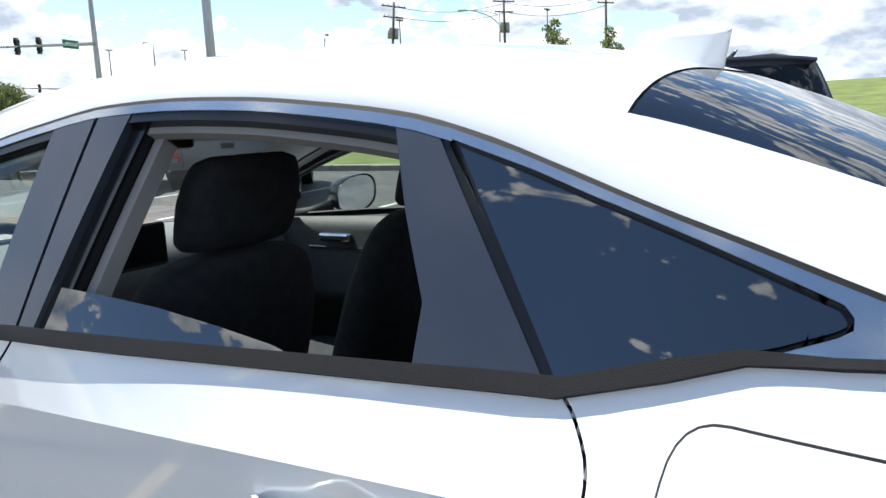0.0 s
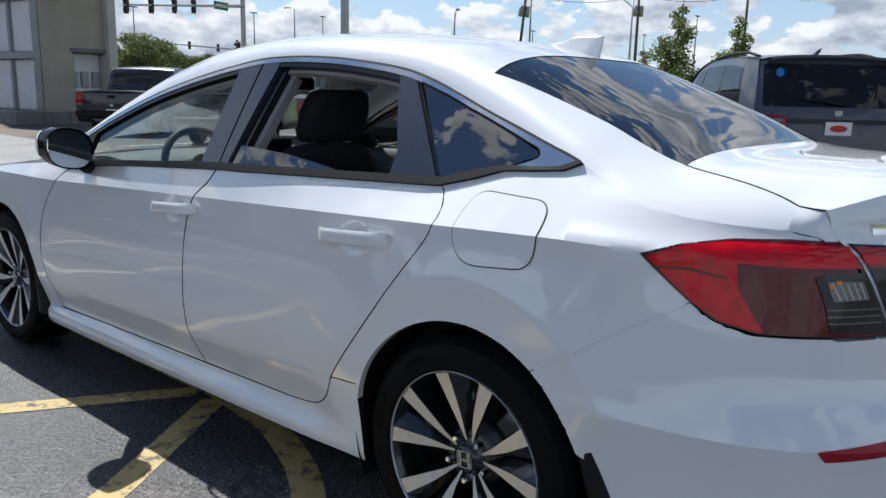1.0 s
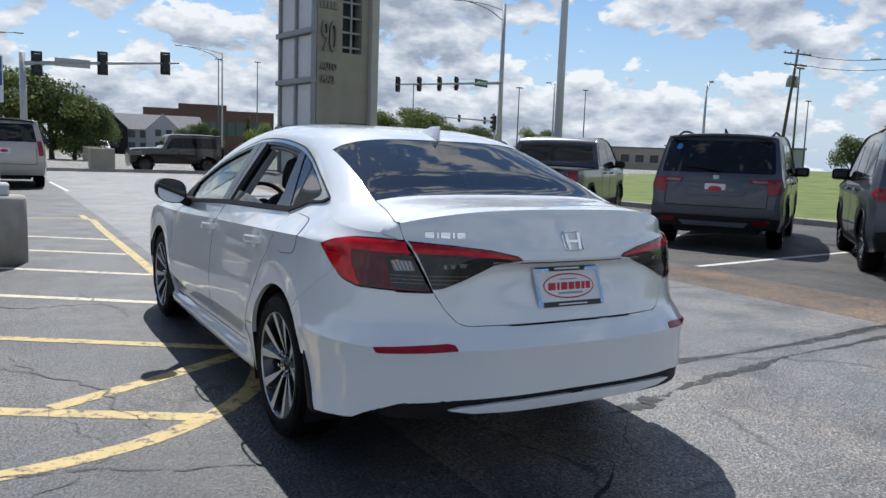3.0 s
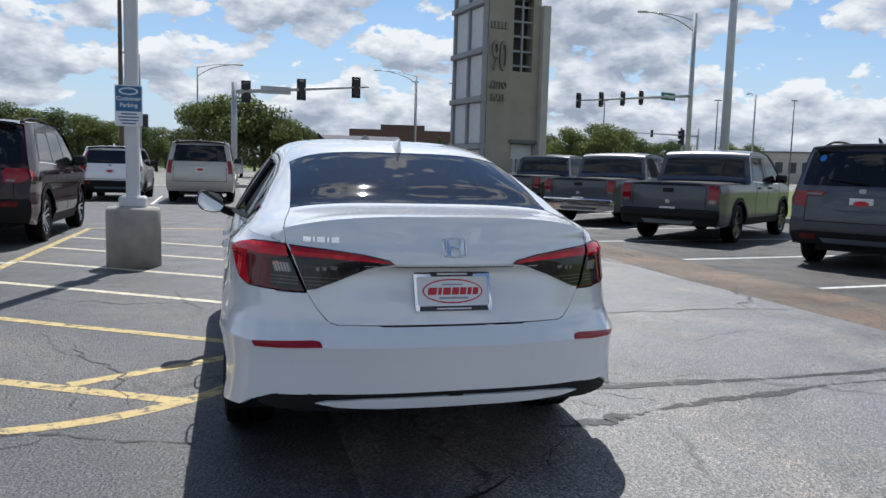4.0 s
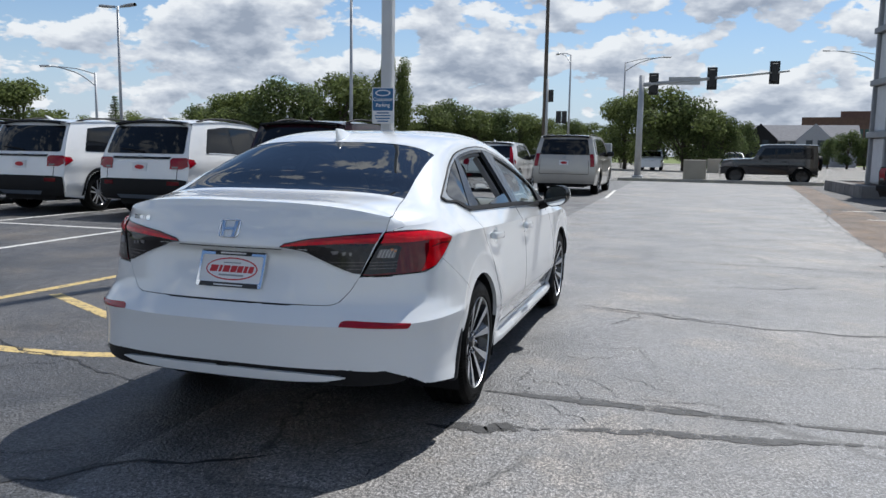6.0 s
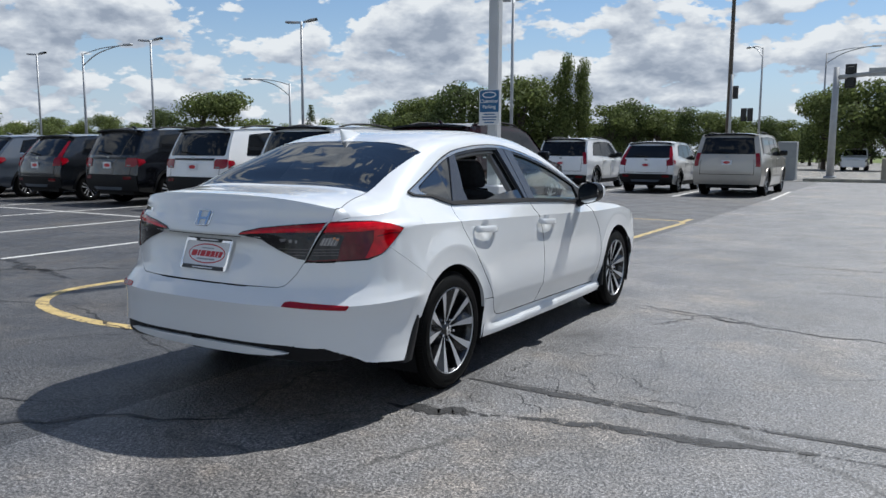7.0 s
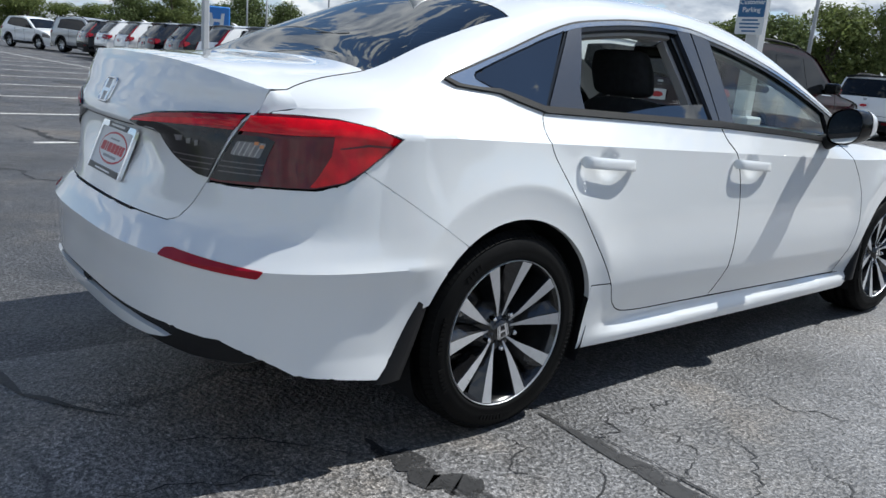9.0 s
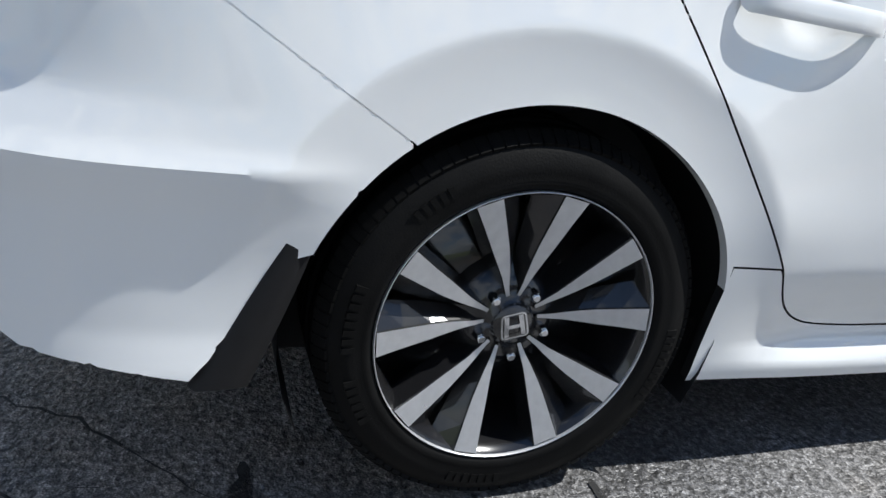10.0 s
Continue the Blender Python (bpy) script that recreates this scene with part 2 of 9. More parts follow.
def lettering(name, text, size, depth, material, parent, m, label="", bold=0.0, sx=1.0):
    """Words in the built-in font, turned into a mesh."""
    cu = bpy.data.curves.new(name, "FONT")
    cu.body, cu.size, cu.extrude, cu.offset = text, size, depth, bold
    cu.align_x, cu.align_y = "CENTER", "CENTER"
    cu.resolution_u = 3
    tmp = bpy.data.objects.new("tmp", cu)
    scene.collection.objects.link(tmp)
    me = bpy.data.meshes.new_from_object(tmp.evaluated_get(bpy.context.evaluated_depsgraph_get()))
    bpy.data.objects.remove(tmp)
    me.transform(Matrix.Diagonal((sx, 1, 1, 1)))
    me.materials.clear()
    me.materials.append(material)
    ob = new(name, me)
    ob.parent, ob.matrix_basis = parent, m
    return tagged(ob, label)

# ---- materials ----
def pbr(name, color, rough=0.5, metal=0.0, coat=0.0, var=0.08, scale=4.0, bump=0.0, bscale=150.0, spec=0.5, rvar=0.0, each=0.0, trans=0.0):
    m = bpy.data.materials.new(name)
    m.use_nodes = True
    nt = m.node_tree
    b = nt.nodes["Principled BSDF"]
    b.inputs["Roughness"].default_value, b.inputs["Metallic"].default_value = rough, metal
    b.inputs["Coat Weight"].default_value, b.inputs["Coat Roughness"].default_value = coat, 0.03
    b.inputs["Specular IOR Level"].default_value = spec
    b.inputs["Base Color"].default_value = (*color, 1)
    tc = nt.nodes.new("ShaderNodeTexCoord")
    if var or each:
        n = nt.nodes.new("ShaderNodeTexNoise")
        n.inputs["Scale"].default_value, n.inputs["Detail"].default_value = scale, 6
        nt.links.new(tc.outputs["Object"], n.inputs["Vector"])
        r = nt.nodes.new("ShaderNodeMapRange")
        r.inputs[1].default_value, r.inputs[2].default_value = 0.3, 0.7
        r.inputs[3].default_value, r.inputs[4].default_value = 1 - var, 1 + var
        nt.links.new(n.outputs[0], r.inputs[0])
        val = r.outputs[0]
        if each:
            info = nt.nodes.new("ShaderNodeObjectInfo")
            r2 = nt.nodes.new("ShaderNodeMapRange")
            r2.inputs[3].default_value, r2.inputs[4].default_value = 1 - each, 1 + each
            nt.links.new(info.outputs["Random"], r2.inputs[0])
            mu = nt.nodes.new("ShaderNodeMath")
            mu.operation = "MULTIPLY"
            nt.links.new(val, mu.inputs[0])
            nt.links.new(r2.outputs[0], mu.inputs[1])
            val = mu.outputs[0]
        v = nt.nodes.new("ShaderNodeVectorMath")
        v.operation = "SCALE"
        v.inputs[0].default_value = color
        nt.links.new(val, v.inputs["Scale"])
        nt.links.new(v.outputs[0], b.inputs["Base Color"])
        if rvar:
            r3 = nt.nodes.new("ShaderNodeMapRange")
            r3.inputs[1].default_value, r3.inputs[2].default_value = 0.3, 0.7
            r3.inputs[3].default_value, r3.inputs[4].default_value = max(0.0, rough - rvar), min(1.0, rough + rvar)
            nt.links.new(n.outputs[0], r3.inputs[0])
            nt.links.new(r3.outputs[0], b.inputs["Roughness"])
    if bump:
        n2 = nt.nodes.new("ShaderNodeTexNoise")
        n2.inputs["Scale"].default_value, n2.inputs["Detail"].default_value = bscale, 4
        nt.links.new(tc.outputs["Object"], n2.inputs["Vector"])
        bp = nt.nodes.new("ShaderNodeBump")
        bp.inputs["Strength"].default_value, bp.inputs["Distance"].default_value = bump, 0.004
        nt.links.new(n2.outputs[0], bp.inputs["Height"])
        nt.links.new(bp.outputs[0], b.inputs["Normal"])
    return m


def glass_mat(name, tint, ior=1.5):
    """Thin tinted glass: what is behind shows through the tint, the gloss follows Fresnel."""
    m = bpy.data.materials.new(name)
    m.use_nodes = True
    nt = m.node_tree
    nt.nodes.clear()
    out = nt.nodes.new("ShaderNodeOutputMaterial")
    tr, gl, mx, lw = (nt.nodes.new("ShaderNode" + k) for k in ("BsdfTransparent", "BsdfGlossy", "MixShader", "LayerWeight"))
    tr.inputs[0].default_value = (*tint, 1)
    gl.inputs["Roughness"].default_value = 0.015
    lw.inputs[0].default_value = 0.5
    pw, ma = nt.nodes.new("ShaderNodeMath"), nt.nodes.new("ShaderNodeMath")
    pw.operation, ma.operation = "POWER", "MULTIPLY_ADD"
    f0 = ((ior - 1) / (ior + 1)) ** 2
    pw.inputs[1].default_value, ma.inputs[1].default_value, ma.inputs[2].default_value = 5.0, 1 - f0, f0
    nt.links.new(lw.outputs["Facing"], pw.inputs[0])
    nt.links.new(pw.outputs[0], ma.inputs[0])
    nt.links.new(ma.outputs[0], mx.inputs[0])
    nt.links.new(tr.outputs[0], mx.inputs[1])
    nt.links.new(gl.outputs[0], mx.inputs[2])
    nt.links.new(mx.outputs[0], out.inputs[0])
    return m


PAINT_WHITE = pbr("pearl_white_paint", (0.775, 0.79, 0.795), 0.24, 0.0, 1.0, var=0.012, scale=1.5)
PAINT_WHITE.node_tree.nodes["Principled BSDF"].inputs["Coat IOR"].default_value = 1.75
PAINT_FLEET = {
    "white": pbr("white_paint", (0.84, 0.84, 0.83), 0.3, 0, 1.0, var=0.02),
    "silver": pbr("silver_paint", (0.42, 0.43, 0.44), 0.35, 0.6, 1.0, var=0.03),
    "champagne": pbr("champagne_paint", (0.46, 0.43, 0.38), 0.35, 0.35, 1.0, var=0.03),
    "grey": pbr("steel_grey_paint", (0.046, 0.053, 0.072), 0.34, 0.05, 0.6, var=0.04),
    "black": pbr("black_paint", (0.006, 0.0065, 0.009), 0.20, 0.0, 0.9, var=0.05),
    "charcoal": pbr("charcoal_paint", (0.014, 0.016, 0.020), 0.25, 0.0, 0.9, var=0.05),
    "maroon": pbr("maroon_paint", (0.020, 0.0016, 0.006), 0.12, 0.0, 0.3, var=0.05, spec=0.3),
    "midgrey": pbr("mid_grey_paint", (0.11, 0.13, 0.16), 0.35, 0.2, 0.8, var=0.04),
}
GLOSS_BLACK = pbr("gloss_black_trim", (0.008, 0.009, 0.010), 0.16, 0, 0.0, var=0.05, spec=0.35)
PILLAR = pbr("dark_pillar_film", (0.024, 0.029, 0.042), 0.20, 0, 0.0, var=0.06, scale=20, spec=0.9)
PLASTIC = pbr("matte_black_plastic", (0.009, 0.009, 0.010), 0.62, var=0.15, scale=30, bump=0.15, bscale=600, spec=0.25)
RUBBER = pbr("tyre_rubber", (0.005, 0.005, 0.005), 0.6, var=0.35, scale=12, bump=0.15, bscale=300, rvar=0.1, spec=0.10)
CHROME = pbr("chrome", (0.82, 0.83, 0.85), 0.07, 1.0, var=0.03)
TRIM_BRIGHT = pbr("satin bright trim", (0.62, 0.62, 0.61), 0.13, 1.0, var=0.04)
MACHINED = pbr("machined_alloy", (0.66, 0.67, 0.69), 0.38, 0.75, var=0.06, scale=60)
WHEEL_BLACK = pbr("black_wheel_paint", (0.010, 0.010, 0.011), 0.2, 0, 0.6, var=0.1)
RED_LENS = pbr("red_lens", (0.62, 0.0012, 0.008), 0.05, 0, 0.0, var=0.22, scale=25, spec=0.42)
DARK_RED_LENS = pbr("dark_red_lens", (0.11, 0.001, 0.005), 0.06, 0, 0.0, var=0.2, scale=40)
SMOKE_LENS = pbr("smoked_lens", (0.014, 0.012, 0.013), 0.10, 0, 0.0, var=0.5, scale=35)
CLEAR_LENS = pbr("clear_lens", (0.20, 0.19, 0.19), 0.12, 0.3, 0.0, var=0.3, scale=70)
REAR_GLASS = glass_mat("rear_tinted_glass", (0.020, 0.024, 0.028), 2.35)
TINT_GLASS = glass_mat("tinted_glass", (0.020, 0.024, 0.028), 2.6)
CLEAR_GLASS = glass_mat("clear_glass", (0.74, 0.80, 0.77), 1.45)
DOOR_GLASS = glass_mat("greenish_door_glass", (0.62, 0.70, 0.66), 1.4)
FLEET_GLASS = pbr("fleet_window_glass", (0.008, 0.009, 0.011), 0.03, 0, 0.0, var=0.2, spec=0.32)
SEAT_CLOTH = pbr("black_seat_cloth", (0.030, 0.032, 0.038), 0.9, var=0.25, scale=40, bump=0.4, bscale=700)
CABIN_DARK = pbr("dark_cabin_trim", (0.022, 0.022, 0.024), 0.6, var=0.2, scale=30, bump=0.2, bscale=500)
HEADLINER = pbr("grey_headliner", (0.30, 0.29, 0.27), 0.9, var=0.05)
SEAL_GREY = pbr("grey_door_seal", (0.28, 0.27, 0.26), 0.7, var=0.1)
PLATE_WHITE = pbr("white_plate", (0.75, 0.75, 0.76), 0.4, var=0.03)
INK_RED = pbr("red_print", (0.50, 0.02, 0.03), 0.45, var=0.05)
INK_GREY = pbr("grey_print", (0.30, 0.30, 0.32), 0.5, var=0.05)
INK_BLACK = pbr("black_print", (0.02, 0.02, 0.022), 0.4, var=0.05)

FLEET_RED = pbr("fleet_lamp_red", (0.26, 0.002, 0.010), 0.08, 0, 0.0, var=0.12, scale=25)
RED_MID = pbr("mid_red_lens", (0.36, 0.0012, 0.007), 0.06, 0, 0.0, var=0.2, scale=30)
REFLECTOR = pbr("red_reflector", (0.32, 0.002, 0.014), 0.2, 0, 0.0, var=0.1, scale=40)
MIRROR = pbr("mirror_silver", (0.80, 0.83, 0.85), 0.02, 1.0, var=0.0)
FLUTE = pbr("pale_lens_flute", (0.42, 0.40, 0.38), 0.2, 0.2, 0.0, var=0.1)
AMBER = pbr("painted_amber_glint", (0.62, 0.22, 0.06), 0.25, 0.0, 0.5, var=0.1)
RIB = pbr("grey_lens_rib", (0.085, 0.07, 0.07), 0.2, 0.0, 0.8, var=0.1)

# ---- the white sedan: rear axle at y = 0, nose towards +y, ground at z = 0 ----
WB, WR = 2.735, 0.32
Y0, Y1 = -0.25, 3.0           # where the sides begin to turn into the tail and the nose
side_x = hermite((0.17, 0.22, 0.27, 0.33, 0.43, 0.50, 0.60, 0.70, 0.80, 0.86, 0.92),
                 (0.842, 0.862, 0.866, 0.872, 0.883, 0.886, 0.882, 0.874, 0.864, 0.858, 0.853))
cabin_x = hermite((-0.25, 0.17, 0.39, 1.06, 1.6, 2.1, 2.5, 3.0), (0.772, 0.768, 0.780, 0.812, 0.808, 0.782, 0.76, 0.74))
CREASE = 0.57186               # the sharp line round the bumper
A_low = hermite((0.17, 0.27, 0.30, 0.345, 0.42, 0.50, CREASE), (0.872, 0.890, 0.885, 0.878, 0.876, 0.880, 0.893))
A_high = hermite((CREASE, 0.60, 0.70, 0.80, 0.86, 0.905, 0.91375, 0.95, 1.0, 1.045, 1.06, 1.1), (0.893, 0.885, 0.874, 0.864, 0.858, 0.8542, 0.8536, 0.8201, 0.7741, 0.7325, 0.7232, 0.70))
L_low = hermite((0.17, 0.30, 0.36, 0.42, 0.50, CREASE), (0.62, 0.716, 0.734, 0.737, 0.740, 0.749))
L_high = hermite((CREASE, 0.62, 0.655, 0.70, 0.78, 0.875, 0.92, 0.96, 1.01, 1.045, 1.07), (0.749, 0.716, 0.690, 0.680, 0.678, 0.682, 0.672, 0.652, 0.630, 0.616, 0.610))


def tail_A(z):
    return A_low(z) if z <= CREASE else A_high(z)


def tail_L(z):
    return L_low(z) if z <= CREASE else L_high(z)


tail_p = hermite((0.2, 0.45, 0.56, 0.66, 0.77, 0.9, 0.96, 1.01, 1.07), (3.3, 3.1, 3.0, 2.75, 2.65, 2.5, 2.6, 3.0, 3.2))
nose_L = hermite((0.17, 0.3, 0.5, 0.65, 0.80, 0.95), (0.56, 0.62, 0.64, 0.61, 0.43, 0.26))


def arch_r(y, z):
    return min(math.hypot(y, z - 0.325), math.hypot(y - WB, z - 0.325))


def flare(r, z):
    """The swelling round a wheel: it rises to a crisp ridge, then tucks in and turns out again at the lip."""
    if r > 0.64:
        return 0.0
    if r > 0.455:
        f = 0.012 * (1 - (r - 0.455) / 0.185) ** 2
    else:
        t = max(0.0, (r - 0.36) / 0.095)
        f = 0.004 + 0.008 * t ** 1.9
    return f * sstep(0.36, 0.56, z)


HANDLES = ((0.385, 0.838), (1.265, 0.818))


def ridge_z(y):
    """Height of the crease along the shoulder."""
    return 0.905 - 0.035 * min(2.3, max(Y0, y))


def side(y, z):
    """Half width of the body at y and z."""
    zr = ridge_z(y)
    if z <= zr:
        x = side_x(z)
    else:
        belt = 0.965 + 0.08 * (1 - sstep(-0.12, 0.22, y))
        g = cabin_x(y) - 0.60 * (max(z, belt) - 0.98) - 0.12 * (max(z, belt) - 0.98) ** 2
        x = g if z >= belt else side_x(zr) + (g - side_x(zr)) * (z - zr) / (belt - zr)
    # finger hollows behind the door handles
    for hy, hz in HANDLES:
        r2 = ((y - hy) / 0.056) ** 2 + ((z - hz) / 0.044) ** 2
        if r2 < 1.0:
            x -= 0.012 * (1 - r2) ** 0.9
    # the doors fold in sharply above the sill
    w = sstep(0.36, 0.62, y) * (1 - sstep(2.25, 2.45, y))
    fold = 0.425 - 0.03 * sstep(0.4, 2.2, y)
    if z < fold:
        x -= w * min(0.030, (fold - z) * 0.24) * (1 - sstep(0.272, 0.235, z))
    if z < 0.25:
        x += w * 0.006
    return x + flare(arch_r(y, z), z)


def tail_pt(a, z):
    """a: 0 at the side, 1 at the middle of the tail."""
    p, t = tail_p(z), a ** 1.5 * math.pi / 2
    w = sstep(0.0, 0.16, tail_L(z) * max(0.0, math.sin(t)) ** (2 / p)) if z < 0.9 else 1.0
    d = tail_L(z) * max(0.0, math.sin(t)) ** (2 / p)
    A = side_x(z) + (tail_A(z) - side_x(z)) * w + flare(math.hypot(Y0 - d, z - 0.325), z) * (1 - sstep(0.05, 0.34, d))
    return A * max(0.0, math.cos(t)) ** (2 / p), Y0 - tail_L(z) * max(0.0, math.sin(t)) ** (2 / p)


def shell(u, z, sx=1):
    """The painted skin: u runs along the side as y, and on round the tail (to -1.35) and the nose (to 4.1)."""
    if u < Y0:
        x, y = tail_pt(min(1.0, (Y0 - u) / 1.1), z)
    elif u > Y1:
        t = min(1.0, (u - Y1) / 1.1) * math.pi / 2
        x, y = side(Y1, z) * max(0.0, math.cos(t)) ** (2 / 2.7), Y1 + nose_L(z) * math.sin(t) ** (2 / 2.7)
    else:
        x, y = side(u, z), u
    return Vector((sx * x, y, z))


def u_at_y(y, z):
    if y >= Y0:
        return y
    return Y0 - 1.1 * (math.asin(min(1.0, ((Y0 - y) / tail_L(z))) ** (tail_p(z) / 2)) / (math.pi / 2)) ** (1 / 1.5)


def u_at_x(x, z):
    return Y0 - 1.1 * (math.acos(min(1.0, (x / tail_A(z))) ** (tail_p(z) / 2)) / (math.pi / 2)) ** (1 / 1.5)


def tail_y(x, z):
    """The rear face over x and z, with the number plate's recess."""
    A, p = tail_A(z), tail_p(z)
    y = Y0 - tail_L(z) * max(0.0, 1 - min(1.0, abs(x) / A) ** p) ** (1 / p)
    d = 0.062 * sstep(0.876, 0.862, z) * sstep(0.66, 0.85, z) + 0.0
    return y + d * (1 - sstep(0.20, 0.50, abs(x)))


def lip_z(x):
    return 1.067 - 0.059 * (abs(x) / 0.65) ** 3.4


# upper surface: roof, pillars, glass and boot lid share one set of sections
drip = hermite((-0.82, -0.72, -0.58, -0.50, -0.40, -0.33, -0.26, -0.20, -0.11, -0.01, 0.10, 0.22, 0.33, 0.45, 0.61, 0.76, 0.93, 1.08, 1.24, 1.41, 1.61, 1.82, 2.06, 2.28),
               (0.966, 0.967, 0.973, 0.980, 0.992, 1.012, 1.043, 1.073, 1.102, 1.135, 1.170, 1.212, 1.250, 1.281, 1.303, 1.317, 1.323, 1.319, 1.296, 1.262, 1.210, 1.137, 1.033, 0.905))
mid_z = hermite((-0.82, -0.72, -0.6, -0.45, -0.39, -0.2, 0.0, 0.15, 0.34, 0.55, 0.8, 1.0, 1.25, 1.5, 1.8, 2.1, 2.4, 2.75),
                (1.062, 1.072, 1.078, 1.086, 1.097, 1.188, 1.275, 1.334, 1.380, 1.403, 1.415, 1.419, 1.408, 1.388, 1.335, 1.24, 1.12, 0.965))
bow = hermite((-0.82, -0.40, 0.158, 0.6, 1.15, 1.6, 2.28), (-0.09, 0.01, -0.012, 0.0, 0.0, 0.15, 0.45))
edge_x = hermite((-0.82, -0.716, -0.398, 0.158, 1.6, 2.28), (0.655, 0.651, 0.604, 0.567, 0.555, 0.62))
rise = hermite((-0.82, -0.4, -0.2, 0.16, 2.0), (44, 48, 54, 69, 64))


def section(eta, n_out, n_in):
    """Half a section: n_out steps from the drip line to the edge of the glass or lid, n_in on to the middle."""
    z0 = drip(eta)
    x0 = side(eta, z0) if eta > Y0 else shell(u_at_y(eta, z0), z0).x
    a = radians(rise(eta))
    span = max(0.05, mid_z(eta + bow(eta)) - z0)
    h0 = min(0.16, span * 1.05 / max(0.35, math.sin(a)))
    P = [Vector((x0, z0)), Vector((x0 - math.cos(a) * h0, z0 + math.sin(a) * h0)), Vector((x0 * 0.50, mid_z(eta + bow(eta)))), Vector((0, mid_z(eta + bow(eta))))]

    def bez(v):
        return P[0] * (1 - v) ** 3 + P[1] * 3 * v * (1 - v) ** 2 + P[2] * 3 * v * v * (1 - v) + P[3] * v ** 3

    lo, hi = 0.0, 1.0
    for _ in range(24):
        m = (lo + hi) / 2
        if bez(m).x > edge_x(eta):
            lo = m
        else:
            hi = m
    ve = lo
    vs = [ve * k / n_out for k in range(n_out + 1)] + [ve + (1 - ve) * k / n_in for k in range(1, n_in + 1)]
    out = []
    for v in vs:
        q = bez(v)
        s = min(1.0, q.x / edge_x(eta))
        out.append(Vector((q.x, eta + bow(eta) * (1 - s * s), q.y)))
    return out


def upper(bm, etas, i0, i1, n_out=7, n_in=14, both=True, lift=0.0):
    rows = [section(e, n_out, n_in)[i0:i1 + 1] for e in etas]
    if lift:
        rows = [[p + Vector((0, 0, lift)) for p in r] for r in rows]
    if both and i1 == n_out + n_in:
        rows = [[Vector((-p.x, p.y, p.z)) for p in r] + r[::-1][1:] for r in rows]
        grid(bm, rows)
    else:
        grid(bm, rows, flip=False)
        grid(bm, [[Vector((-p.x, p.y, p.z)) for p in r] for r in rows], flip=True)


def steps(a, b, n):
    return [a + (b - a) * k / n for k in range(n + 1)]


def arch_line(yc, r, a0, a1, n=26, zc=0.322):
    pts = [(yc + r * math.cos(radians(a0 + (a1 - a0) * k / n)), zc + r * math.sin(radians(a0 + (a1 - a0) * k / n))) for k in range(n + 1)]
    return [(u_at_y(y, z), z) for y, z in pts]


def seam_line(a, b, n=70):
    return [(u_at_y(a[0] + (b[0] - a[0]) * k / n, a[1] + (b[1] - a[1]) * k / n), a[1] + (b[1] - a[1]) * k / n) for k in range(n + 1)]


def sided(bm, outline, sx, step=0.03, rim=0.012, lift=0.0, seam_u=None):
    def fn(u, z):
        p = shell(u, z, sx)
        if lift:
            e = 0.004
            t1, t2 = shell(u + e, z, sx) - shell(u - e, z, sx), shell(u, z + e, sx) - shell(u, z - e, sx)
            n = t1.cross(t2)
            if n.length > 1e-12:
                n.normalize()
                if n.x * sx < 0 and abs(n.x) > 0.15:
                    n = -n
                if abs(n.x) <= 0.15 and n.y * (1 if u > 1 else -1) < 0:
                    n = -n
                p = p + n * lift
        return p
    # the cells follow the shoulder crease, so that it stays sharp
    shear = [(u, z + 0.905 - ridge_z(u)) for u, z in outline]
    patch(bm, shear, lambda u, w: fn(u, w - 0.905 + ridge_z(u)), step, rim, flip=(sx < 0), stepv=0.905 / max(1, round(0.905 / min(step, 0.02))), open_below=seam_u, crease_v=0.905)


